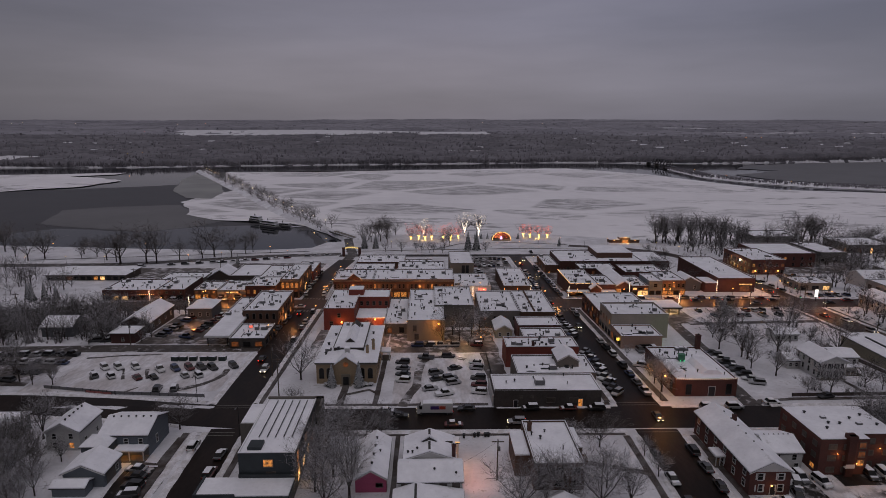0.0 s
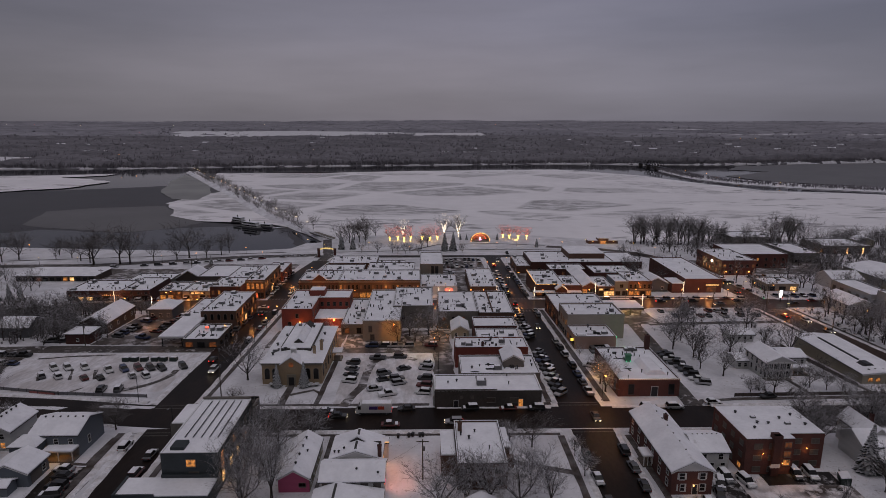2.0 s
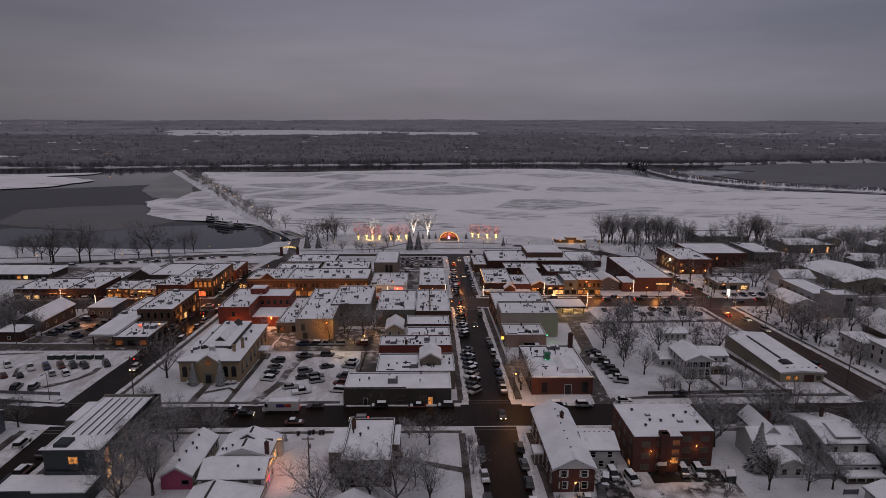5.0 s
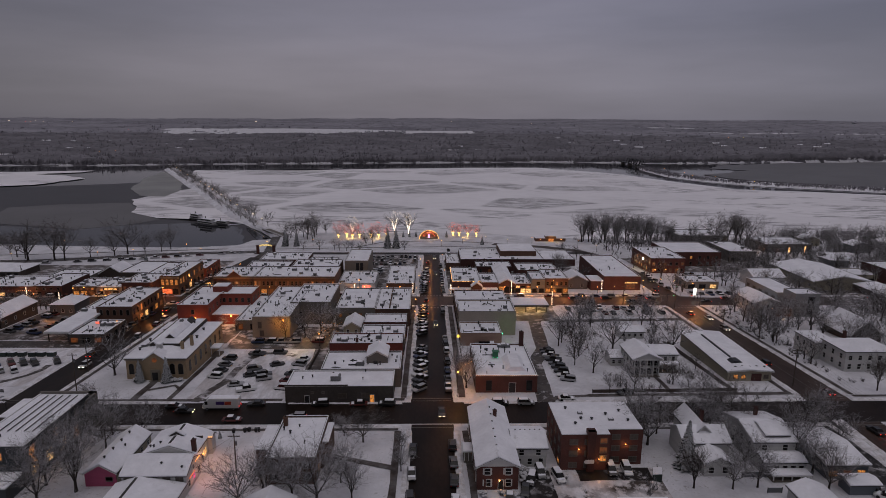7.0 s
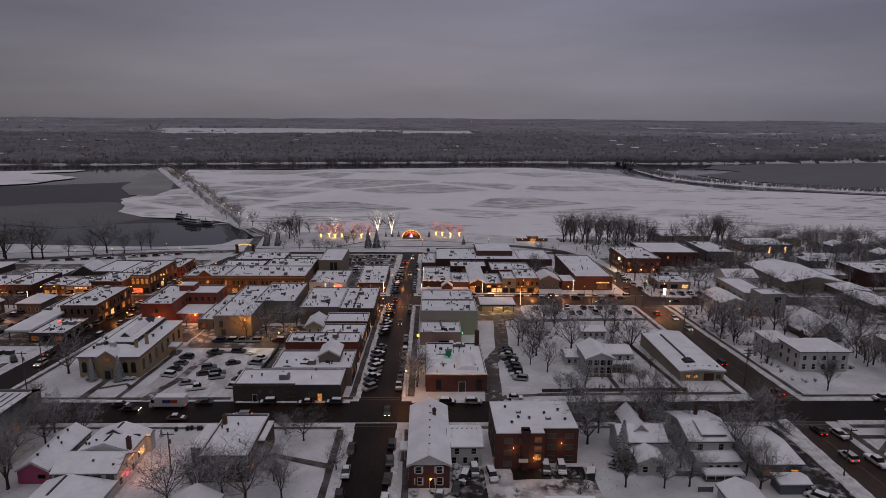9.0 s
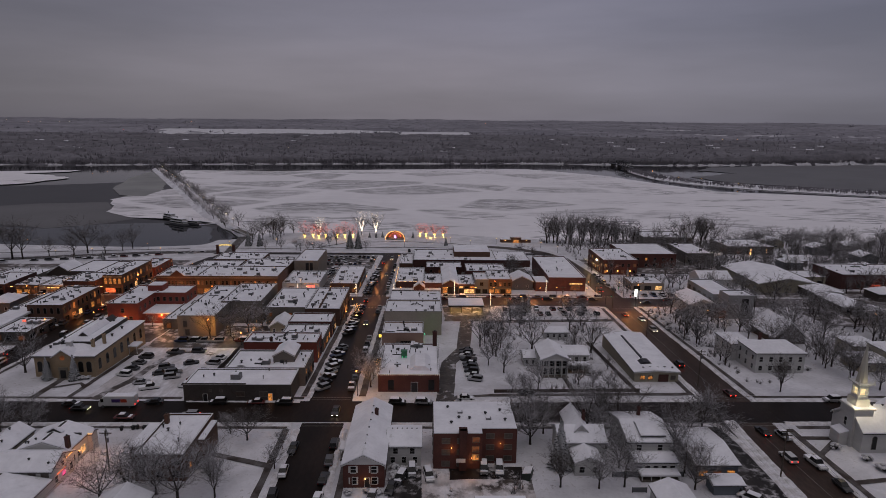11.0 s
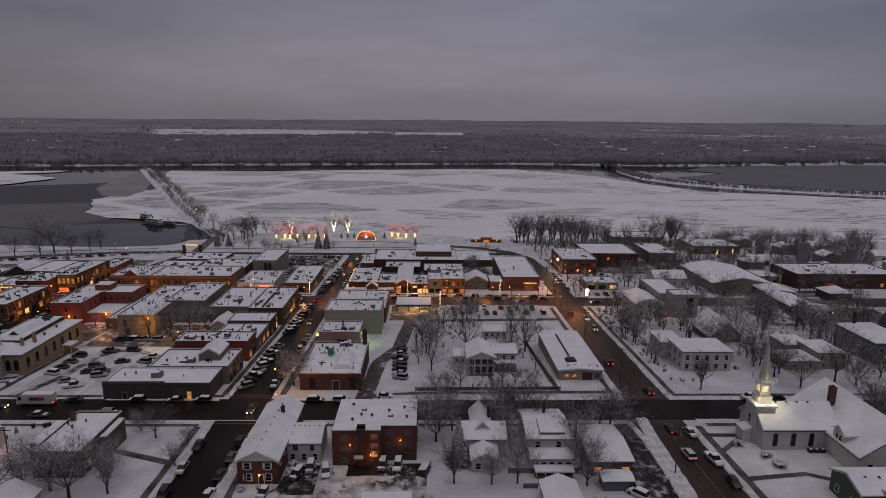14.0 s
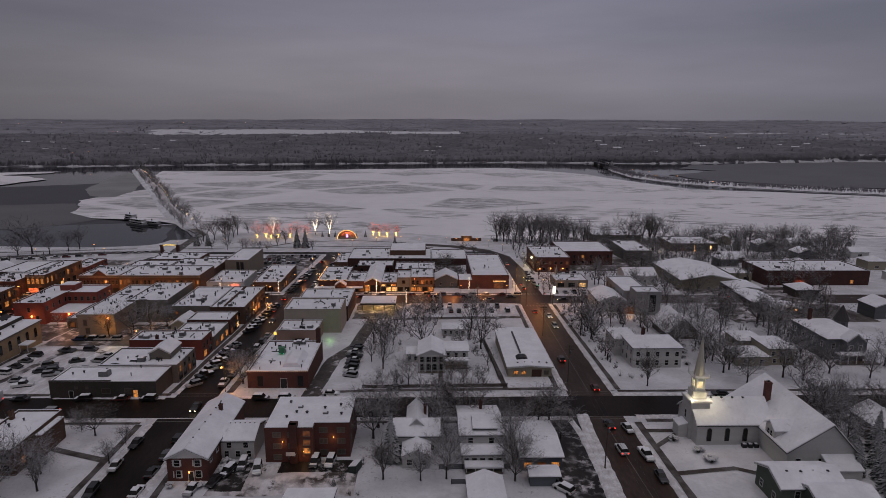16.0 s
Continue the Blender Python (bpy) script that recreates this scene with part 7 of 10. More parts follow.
for sx in (180.0, 182.0):
    for sy in (125.8, 127.8):
        wpart("belfry_post", Build().box(sx, sx + 0.4, sy, sy + 0.4, 12.5, 14.3), TRIM, ch)
wpart("belfry_top", Build().box(180.0, 182.4, 125.8, 128.2, 14.3, 15.2), TRIM, ch, "warmly lit belfry top")
wpart("belfry_rail", Build().box(180.0, 182.4, 125.8, 128.2, 11.8, 12.5), TRIM, ch)
wpart("belfry_light", Build().box(180.45, 181.95, 126.25, 127.75, 12.5, 14.3), glow("belfry_glow", (1.0, 0.78, 0.40), 0.9, 0.3), ch)
wpart("belfry_cornice", Build().loft([[(179.5, 125.3, 15.2), (182.9, 125.3, 15.2), (182.9, 128.7, 15.2), (179.5, 128.7, 15.2)], [(179.2, 125.0, 15.6), (183.2, 125.0, 15.6), (183.2, 129.0, 15.6), (179.2, 129.0, 15.6)]]), TRIM, ch)
for sx in (179.4, 183):
    for sy in (125.2, 128.8):
        wpart("pinnacle", Build().tube((sx, sy, 15.6), (sx, sy, 17.0), 0.22, 0.02, 6), TRIM, ch)
wpart("steeple", Build().loft([[(181.2 + 1.25 * math.cos((a + 0.5) * math.pi / 4), 127 + 1.25 * math.sin((a + 0.5) * math.pi / 4), 15.6) for a in range(8)],
                               [(181.2 + 0.05 * math.cos((a + 0.5) * math.pi / 4), 127 + 0.05 * math.sin((a + 0.5) * math.pi / 4), 25.4) for a in range(8)]]), paint("steeple_cream", (0.46, 0.44, 0.38), 0.6, var=0.05), ch)
point(178.9, 124.2, 10.8, 230, (1.0, 0.84, 0.50))
point(183.7, 124.0, 10.8, 200, (1.0, 0.84, 0.50))
point(181.2, 124.6, 16.2, 32, (1.0, 0.84, 0.50))
wpart("entry", Build().prism([(176.7, 0), (178.85, 0), (178.85, 3.6), (176.7, 3.0)], "y", 125.4, 128.6), WHITE_SIDING, ch)
wpart("entry_snow", Build().prism([(176.6, 3.05), (178.85, 3.65), (178.85, 3.9), (176.6, 3.25)], "y", 125.3, 128.7), ROOF_SNOW, ch)
window(ch, (178.9, 183.5, 124.6, 129.4), "W", 0, 4.6, 0.9, 2.0)
window(ch, (178.9, 183.5, 124.6, 129.4), "S", 0, 4.6, 0.9, 2.0)
grn = house("frame_house", "green clapboard house with snowy gabled roofs", 185.5, 198.5, 97.5, 106.5, 4.6, 1.8, "x", GREEN_SIDING, [("S", 2.6, 2, 1.0, 1.4, 0), ("W", 1.0, 2, 1.0, 1.4, 0)])
for xx, yy in ((188.2, 101.0), (191.0, 100.8), (193.6, 101.2), (196.6, 100.9), (189.4, 103.6)):
    vent(grn, xx, yy, 5.9 if yy < 103 else 5.5, 0.45, 0.2)
wing(grn, 190.0, 202.0, 92.0, 100.5, 4.2, 1.6, "x", GREEN_SIDING)
house("frame_house", "dark house with snowy roof among spruces", 222, 231, 120, 130, 4.6, 2.4, "y", BROWN_SIDING, [("W", 1.0, 3, 1.0, 1.4, 0.2)])
house("frame_house", "house with snowy roof across the street", 232, 246, 118, 130, 4.6, 2.4, "x", BROWN_SIDING, [("W", 1.0, 3, 1.0, 1.4, 0.2)])

# ---------------------------------------------------------------- trees
def spike(b, a, d, length, r):
    """The last, thinnest twig: a three-sided spike."""
    s = d.cross(Vector((0.3, 0.2, 1))).normalized() * r
    u = d.cross(s).normalized() * r
    k = len(b.v)
    b.v += [tuple(a + s), tuple(a - s * 0.5 + u * 0.87), tuple(a - s * 0.5 - u * 0.87), tuple(a + d * length)]
    b.f += [(k, k + 1, k + 3), (k + 1, k + 2, k + 3), (k + 2, k, k + 3)]


def limb(b, a, d, length, r, level, gen, twig, spread, fine=5):
    """One branch and all that grows from it."""
    segs = (3, 3, 2, 1)[level]
    p, q, rr = Vector(a), Vector(d).normalized(), r
    target = b if level <= 1 else twig
    joints = []
    for s in range(segs):
        q = (q + Vector((gen.uniform(-1, 1), gen.uniform(-1, 1), gen.uniform(-0.5, 0.9))) * 0.18).normalized()
        e = p + q * length / segs
        r2 = rr * 0.76
        if level == 3:
            spike(twig, p, q, length, rr)
        else:
            target.tube(p, e, rr, r2, 4 if level <= 1 else 3, False)
        joints.append((Vector(p), Vector(e), Vector(q), r2))
        p, rr = e, r2
    if level == 3:
        for _ in range(fine if fine > 1 else 3 if fine else 2):
            side = Vector((gen.uniform(-1, 1), gen.uniform(-1, 1), gen.uniform(-0.4, 0.8))).normalized()
            spike(twig, joints[0][0].lerp(p, gen.uniform(0.15, 1)), (q * 0.6 + side).normalized(), length * gen.uniform(0.6, 1.0), 0.021 if fine > 3 else 0.034 if fine > 1 else 0.055 if fine else 0.058)
        return
    n = (5, 6, 6)[level] if fine > 3 else (4, 5, 4)[level] if fine > 1 else (3, 4, 2)[level] if fine else (3, 3, 2)[level]
    for i in range(n):
        j = joints[min(segs - 1, int((0.25 + 0.75 * (i + gen.random()) / n) * segs))]
        at = j[0].lerp(j[1], gen.random())
        side = Vector((gen.uniform(-1, 1), gen.uniform(-1, 1), gen.uniform(-0.3, 0.6))).normalized()
        limb(b, at, j[2] * 0.7 + side * spread, length * gen.uniform(0.5, 0.72), max(0.024, j[3] * 0.5), level + 1, gen, twig, spread, fine)
    limb(b, p, q, length * 0.62, max(0.024, rr * 0.75), level + 1, gen, twig, spread, fine)


TREES, GROWN = {}, {}


def grow(kind, fine):
    """The trunk and crown of one kind of tree, 10 m tall."""
    if (kind, fine) not in GROWN:
        gen = random.Random(100 + kind)
        trunk, crown = Build(), Build()
        wide = kind % 4 != 3
        fork = gen.uniform(1.6, 2.8) if wide else gen.uniform(1.2, 2.2)
        trunk.tube((0, 0, 0), (0.05, 0.03, 0.5), 0.28, 0.20, 8, False).tube((0.05, 0.03, 0.5), (0.03, 0.0, fork), 0.20, 0.16, 8, False)
        n = 5
        for i in range(n):
            a = 2 * math.pi * (i + gen.uniform(-0.3, 0.3)) / n
            out = gen.uniform(0.6, 1.0) if wide else gen.uniform(0.12, 0.36)
            limb(trunk, (0.1 * math.cos(a), 0.1 * math.sin(a), fork - 0.2), (math.cos(a) * out, math.sin(a) * out, 1.0), gen.uniform(3.6, 4.8), 0.105, 1, gen, crown, 0.9 if wide else 0.6, fine)
        limb(trunk, (0, 0, fork - 0.2), (0.05, 0.05, 1), 4.4, 0.12, 1, gen, crown, 0.85, fine)
        k = 10.0 / max(v[2] for v in trunk.v + crown.v)
        for bd in (trunk, crown):
            bd.v = [(vx * k, vy * k, vz * k) for vx, vy, vz in bd.v]
        GROWN[kind, fine] = trunk, crown
    return GROWN[kind, fine]


def tree(x, y, h, kind=0, turn=0.0, sink=0.15, name="bare_tree", label="leafless tree with snow-frosted twigs", bark=BARK, twigs=TWIG, group="bare trees"):
    """A leafless tree; each kind is grown once and then copied."""
    fine = 4 if y < 168 else 2
    key = (kind, bark.name, twigs.name, fine)
    where = pose(x, y, land(x, y) - sink, 0, 0, turn)
    s = h / 10
    size = Matrix.Diagonal((s * gen_w.uniform(0.9, 1.15), s * gen_w.uniform(0.9, 1.15), s, 1))
    if key not in TREES:
        trunk, crown = grow(kind, fine)
        ob = new(name)
        ob.empty_display_size = 0.5
        part("trunk", trunk, bark, ob)
        part("crown", crown, twigs, ob)
        tagged(ob, label, "tree", group)
        TREES[key] = ob
    else:
        ob = copy_thing(TREES[key], where)
        ob.name = name
        tagged(ob, label, "tree", group)
    ob.matrix_basis = where @ size
    return ob


def stand(name, places, label):
    """Many trees that nobody would count, in one mesh. places: x, y, z, height, kind, turn."""
    verts, faces, slots = [], [], []
    for x, y, z, h, kind, turn in places:
        m = pose(x, y, z, 0, 0, turn) @ Matrix.Scale(h / 10, 4)
        for slot, bd in enumerate(grow(kind, 1 if name == "causeway_trees" else 0)):
            k = len(verts)
            v = np.array(bd.v) @ np.array(m.to_3x3()).T + np.array(m.translation)
            verts.extend(map(tuple, v))
            faces.extend([tuple(i + k for i in f) for f in bd.f])
            slots.extend([slot] * len(bd.f))
    me = bpy.data.meshes.new(name)
    me.from_pydata(verts, [], faces)
    me.materials.append(BARK)
    me.materials.append(FAR_TWIG)
    me.polygons.foreach_set("material_index", slots)
    me.update()
    return tagged(new(name, me), label, "woods", "", "stuff")


gen_w = random.Random(3)
CONIFER = {}


def conifer(x, y, h, label="dark spruce weighed down with snow", material=NEEDLE, name="spruce"):
    """A spruce: a trunk with tiers of drooping, ragged boughs."""
    key = material.name
    where = pose(x, y, land(x, y) - 0.1, 0, 0, gen_w.uniform(0, 360)) @ Matrix.Diagonal((h / 10, h / 10, h / 10, 1))
    if key in CONIFER:
        c = copy_thing(CONIFER[key], where)
        c.matrix_basis = where
        c.name = name
        return c
    gen = random.Random(5)
    ob = new(name)
    part("trunk", Build().tube((0, 0, 0), (0, 0, 9.6), 0.2, 0.03, 7), BARK, ob)
    b = Build()
    z = 1.0
    while z < 9.8:
        r = 2.3 * (1 - z / 10.2) ** 0.85 + 0.1
        n = max(5, int(11 * r / 2.3) + 4)
        off = gen.random() * 6
        for i in range(n):
            a = off + 2 * math.pi * i / n + gen.uniform(-0.15, 0.15)
            rr = r * gen.uniform(0.75, 1.15)
            c, s = math.cos(a), math.sin(a)
            w = 0.16 + 0.16 * rr
            tip = (c * rr, s * rr, z - 0.28 * rr)
            b.add([(0, 0, z + 0.28), (c * rr * 0.6 - s * w, s * rr * 0.6 + c * w, z - 0.10 * rr), tip, (c * rr * 0.6 + s * w, s * rr * 0.6 - c * w, z - 0.10 * rr), (c * rr * 0.55, s * rr * 0.55, z - 0.38 * rr - 0.1)],
                  [(0, 1, 2), (0, 2, 3), (0, 4, 1), (0, 3, 4), (1, 4, 2), (2, 4, 3)])
        z += 0.34
    part("crown", b, material, ob)
    tagged(ob, label, "tree", "spruces")
    ob.matrix_basis = where
    CONIFER[key] = ob
    return ob


FOOT = [(o.matrix_basis.translation.x, o.matrix_basis.translation.y, o) for o in scene.objects if o.parent is None and o.type == "EMPTY"]
BOXES = []
for _, _, o in FOOT:
    lo, hi = [1e9, 1e9], [-1e9, -1e9]
    for c in o.children:
        if c.type == "MESH" and c.name.startswith(("wall", "canopy_roof", "porch_deck")):
            for v in c.data.vertices:
                for k in (0, 1):
                    lo[k], hi[k] = min(lo[k], v.co[k] + o.location[k]), max(hi[k], v.co[k] + o.location[k])
    BOXES.append((*lo, *hi))


def free(x, y, r=1.5):
    """Whether a place is clear of buildings, streets and lots."""
    for a, b, c, d in BOXES:
        if a - r < x < c + r and b - r < y < d + r:
            return False
    for a, b, c, d in ((-400, 133, 400, 151), (-400, 246, 400, 273), (-64, 60, -46, 390), (45, 60, 61, 392), (152, 40, 173, 385),
                       (-122, 155, -61, 202), (-15, 148, 14, 192), (105, 228, 155, 252), (80, 148, 106, 252), (110, 375, 175, 440)):
        if a < x < c and b < y < d:
            return False
    return y < float(np.interp(x, SHORE_X, SHORE_Y)) - 8


# trees that stand singly in yards, along walks and in the park
YARD_TREES_NEAR = (
    (-42.1, 168.8, 11.5), (-24.2, 132.2, 7.5), (-17.0, 131.2, 8), (-20.2, 109.7, 12), (-24.2, 104, 12), (-28.5, 120, 9.5), (-27.5, 112, 10), (14.0, 104.5, 10),
    (29.5, 104, 11), (31.2, 131.0, 6.0), (36, 106, 8), (45.4, 116, 6.5), (45.2, 124, 5.5), (33, 112, 7), (103, 126, 10.5), (118, 131.5, 11), (126, 132.6, 12),
    (121, 133, 9), (114.5, 108.5, 7), (107, 131, 8), (120, 109, 8), (114.3, 189.4, 13), (100.5, 186.6, 9), (101.4, 184.6, 9.5), (102.2, 169.4, 9),
    (98, 176, 7), (97, 195, 9), (104, 205, 8),
)
YARD_TREES_MIDDLE = (
    (134.4, 188.5, 12), (107, 215, 9), (111, 221, 8), (0.9, 202.4, 9), (7.1, 205.5, 10), (12, 211, 10), (5, 212, 9), (15.5, 217, 8), (10, 200, 6), (16, 206, 6),
    (-20, 214, 6), (-26, 217, 6), (126.6, 158, 6.4), (103, 155.5, 6), (131, 157.5, 6.4), (135, 172, 6), (107, 158.5, 5), (146.5, 131.5, 10), (143.7, 131, 9),
    (135.4, 121, 10), (134.9, 114, 9), (134.6, 108, 8), (121, 116, 7), (120.5, 124, 8), (179.9, 154.7, 9), (223.6, 160.9, 11), 
    (175.5, 199, 10),
)
YARD_TREES_FAR = (
    (176, 215, 8), (179, 226, 9), (207.4, 165, 10), (210.3, 167.3, 9), (237, 176, 10), (244, 199, 13), (266, 205, 12), (262, 170, 10), (240, 164, 9),
    (200, 195, 9), (217.5, 133, 10), (224, 108, 12), (228, 128, 10), (219, 104, 11), (210, 156, 9), (228, 158, 9), (250, 160, 8), (62.4, 158, 9), (62.6, 164, 8),
    (62.4, 188, 5), (-97, 125, 9), (-93, 121, 9), (-96, 116, 9), (-91, 113, 8.5), (-88.5, 118, 8), (-92, 107, 9), (-87, 108, 8), (-99, 129, 8),
)
YARD_TREES_EAST = (
    (99, 199, 8), (101, 208, 7), (104, 193, 8), (114.5, 218, 8), (112, 226, 9), (117, 229, 8),
    (133, 214, 12), (139, 221, 8), (123, 160, 6.8), (110.5, 156.5, 7), (127.5, 186, 7), (131, 198, 7),
    (216, 135, 11), (222.5, 134.5, 10), (233, 133.5, 9), (214, 119, 10), (216, 127, 9), (215, 97, 10), (211, 95, 9), (219, 92, 10), (175.5, 208, 8), (182, 214, 9), (186, 222, 9),
    (178.5, 236, 8), (199, 214, 10), (190, 208, 9), (197, 204, 8), (203, 190, 9), (208, 182, 8), (206, 174, 7.5), (212, 186, 9), (218, 196, 10), (226, 205, 11), (233, 215, 11), (238, 190, 9), (236, 226, 11), (225, 222, 10),
    (243, 240, 11), (233, 250, 11), (221, 244, 10), (247, 218, 10), (255, 215, 9), (228, 275, 9), (216, 262, 8),
    (36, 128, 6.9), (24, 107, 10), (19, 106, 8), (-22.5, 126, 8), (-26, 131, 9), (-24.5, 117, 11), (-29, 126, 8),
    (148, 125, 7), (103.8, 131, 11), (106.5, 109, 8),
    (-86, 124, 6.4), (-84, 111.5, 7), (-95, 110, 9), (-89, 103, 9), (-103, 121, 9), (-97, 122, 9), (-96, 134, 10), (-92, 116, 9), (-98, 108, 11), (-104, 112, 12),
    (-112, 118, 11), (-65.4, 138, 7), (-94, 141.5, 6.6), (-119, 166, 7), (-124, 168, 8), (-128, 163.8, 8), (-117, 171, 6.7), (-134, 166, 9), (-140, 164, 8),
    (-88, 98, 8), (-92, 100, 9), (-96, 103, 10), (-100, 106, 10), (-102, 115, 9), (-95, 94, 9), (-86, 100.5, 6.8), (-105, 125, 9), (-99, 97, 10), (-83.5, 106.5, 6.7),
    (-113, 165.6, 6.7), (-136.8, 186, 9), (-131, 176, 8), (-40.5, 150.8, 5),
)
for i, (x, y, h) in enumerate((YARD_TREES_NEAR + YARD_TREES_MIDDLE + YARD_TREES_FAR + YARD_TREES_EAST)):
    tree(x, y, h * (1.4 if h > 6.6 else 1.1), i % 7, gen_w.uniform(0, 360), twigs=FROST_TWIG if i % 3 != 1 or i < 16 else TWIG)
# park trees along the bay
PARK_TREES_NEAR = (
    (-246.6, 377.6, 19), (-252, 369.6, 17), (-190.7, 360, 22), (-196, 366, 18), (-175.5, 361.4, 23), (-169.4, 361.3, 22), (-142.2, 383.4, 22), (-148, 378, 15),
    (-300.7, 420, 19), (-290, 405, 18), (-310, 400, 16), (-131.2, 383.4, 14), (-125.4, 394.4, 14), (-123.2, 403.7, 15), (-218, 385, 12), (-224, 378, 10), (-232, 395, 12),
    (-270, 385, 13), (-160, 372, 13), (-205, 372, 15), (-262, 400, 11), (-330, 405, 18), (-350, 390, 17), (-340, 370, 15), (-36, 470, 17), (-45, 462, 14), (-52, 440, 15),
    (-40, 452, 19), (-30, 478, 12), (-47, 449, 17), (-36, 460, 15), (-43, 471, 14), (-34, 441, 12), (-3, 398, 8), (-8, 399, 7), (6, 399, 6.5),
)
PARK_TREES_MIDDLE = (
    (-49, 428, 10), (8, 420, 10), (12, 428, 11), (-12, 404, 8), (-22, 402, 8), (0, 403, 7), (36, 404, 7), (-33, 403, 7), (140, 378, 10), (146, 366, 9), (128, 340, 9),
    (150, 345, 8), (123, 312, 11), (127, 322, 10), (133, 300, 9),
)
for i, (x, y, h) in enumerate((PARK_TREES_NEAR + PARK_TREES_MIDDLE)):
    tree(x, y, h * 1.22, i % 7, gen_w.uniform(0, 360))
# the belt of tall trees on the east shore
for i in range(46):
    x = 166 + 122 * (i + gen_w.random()) / 46
    y = float(np.interp(x, SHORE_X, SHORE_Y)) - gen_w.uniform(16, 34)
    if free(x, y, 1):
        tree(x, y, gen_w.uniform(20, 27) if i < 20 or i > 40 else gen_w.uniform(14, 21), (3, 7, 11, 15, 19)[i % 5], gen_w.uniform(0, 360), twigs=FAR_TWIG)
tree(266, 430, 27, 1)
tree(290, 440, 26, 3)
tree(294, 436, 25, 6)
# wooded lots to the east and west
n, far_stand = 0, []
for i in range(6000):
    x, y = gen_w.uniform(172, 560), gen_w.uniform(150, 470)
    if x < 300 and y > 416 or x > 105 + 0.78 * y or x < 246 and y < 172 or 178 < x < 200 and 274 < y < 360 or 200 < x < 240 and 318 < y < 350 or not free(x, y, 2.5):
        continue
    if x < 290 and y < 330 and gen_w.random() < 0.35 or x > 420 and gen_w.random() < 0.4:
        continue
    if x > 285 or y > 255 or i % 3 == 0:
        far_stand.append((x, y, land(x, y) - 0.2, gen_w.uniform(8, 15.5), i % 7, gen_w.uniform(0, 360)))
    else:
        tree(x, y, gen_w.uniform(9, 15), i % 7, gen_w.uniform(0, 360), twigs=FROST_TWIG)
    n += 1
    if n > 420:
        break
stand("woods_east", far_stand, "leafless trees among the houses on the far edge of town")
n, west_stand = 0, []
for i in range(2500):
    x, y = gen_w.uniform(-290, -120), gen_w.uniform(140, 262)
    road_y = float(np.interp(x, (-330, -230, -180, -140, -100), (205, 226, 241, 256, 259)))
    if x < -65 - 0.78 * y or abs(y - road_y) < 12 or y > road_y + 8 or not free(x, y, 2) or (x > -150 and y < 205):
        continue
    west_stand.append((x, y, land(x, y) - 0.2, gen_w.uniform(8, 14), i % 7, gen_w.uniform(0, 360)))
    n += 1
    if n > 120:
        break
g_west = random.Random(41)
for i in range(420):
    x, y = g_west.uniform(-186, -104), g_west.uniform(203, 258)
    road_y = float(np.interp(x, (-330, -230, -180, -140, -100), (205, 226, 241, 256, 259)))
    if y < road_y - 10 and free(x, y, 1.2) and len(west_stand) < 270:
        west_stand.append((x, y, land(x, y) - 0.2, g_west.uniform(6, 11.5), i % 7, g_west.uniform(0, 360)))
for i in range(300):
    x, y = g_west.uniform(-262, -170), g_west.uniform(252, 345)
    road_y = float(np.interp(x, (-330, -230, -180, -140, -100), (205, 226, 241, 256, 259)))
    if y > road_y + 12 and x < -176 - max(0, y - 290) * 0.9 and free(x, y, 2) and len(west_stand) < 320:
        west_stand.append((x, y, land(x, y) - 0.2, g_west.uniform(8, 14), i % 7, g_west.uniform(0, 360)))
stand("woods_west", west_stand, "thicket of leafless trees west of the lot")
for i in range(44):
    x, y = gen_w.uniform(-134, -92), gen_w.uniform(92, 136)
    if free(x, y, 2):
        tree(x, y, gen_w.uniform(7, 13), i % 7, gen_w.uniform(0, 360), twigs=FROST_TWIG)
for x, y, h in ((1.9, 130.2, 2.4), (-178, 267, 9), (-173.5, 268, 8), (-183, 266, 9), (-187.5, 270, 8), (211.5, 103, 10), (213.5, 116.5, 9), (210.5, 100, 8), (107.8, 116.0, 12.0), (24.1, 410.4, 14), (30.0, 410.4, 14), (-40.9, 418.2, 11), (-48.9, 418.2, 12), (-32.0, 163.0, 7.4), (-24.2, 163.0, 8.2), (121.5, 241, 8.5), (118.5, 238.5, 8),
                (185, 304, 8), (268, 426, 11), (43, 463, 5), (38, 462, 5), (33, 462, 5), (67, 462, 5.5), (92, 428, 7), (222, 110, 12), (227, 114, 12), (217, 105, 11), (224, 104, 12), (230, 108, 12), (209.5, 109, 8), (213, 107, 9), (218.5, 113, 10), (220, 118, 11), (215.5, 112, 9), (211.5, 112, 7), (-150, 245, 6), (-145, 247, 6.5), (-93.5, 141.5, 5), (-120, 360, 6)):
    conifer(x, y, h)

# scrub and saplings between the trees
def scrub(name, n, x0, x1, y0, y1, seed, keep, tall=5.0):
    g, out = random.Random(seed), []
    for _ in range(n):
        x, y = g.uniform(x0, x1), g.uniform(y0, y1)
        if free(x, y, 1.2) and keep(x, y):
            h = g.uniform(0.3, 1.0) * tall
            out.append((x, y, land(x, y), h, h * g.uniform(0.5, 0.9)))
    k = Build()
    for x, y, z, h, w in out:
        for _ in range(16 if tall > 3 else 22):
            a, t = g.uniform(0, 6.28), g.uniform(0.2, 0.6 if tall > 3 else 1.3)
            spike(k, Vector((x + 0.15 * w * math.cos(a * 3), y + 0.15 * w * math.sin(a * 3), z)), Vector((w * t * math.cos(a), w * t * math.sin(a), h * g.uniform(0.5, 1.0))).normalized(), h * g.uniform(0.6, 1.0), 0.055 if tall > 3 else 0.032)
    return solid(name, k, FROST_TWIG, "tangled leafless scrub with frost on it", "scrub", "stuff")


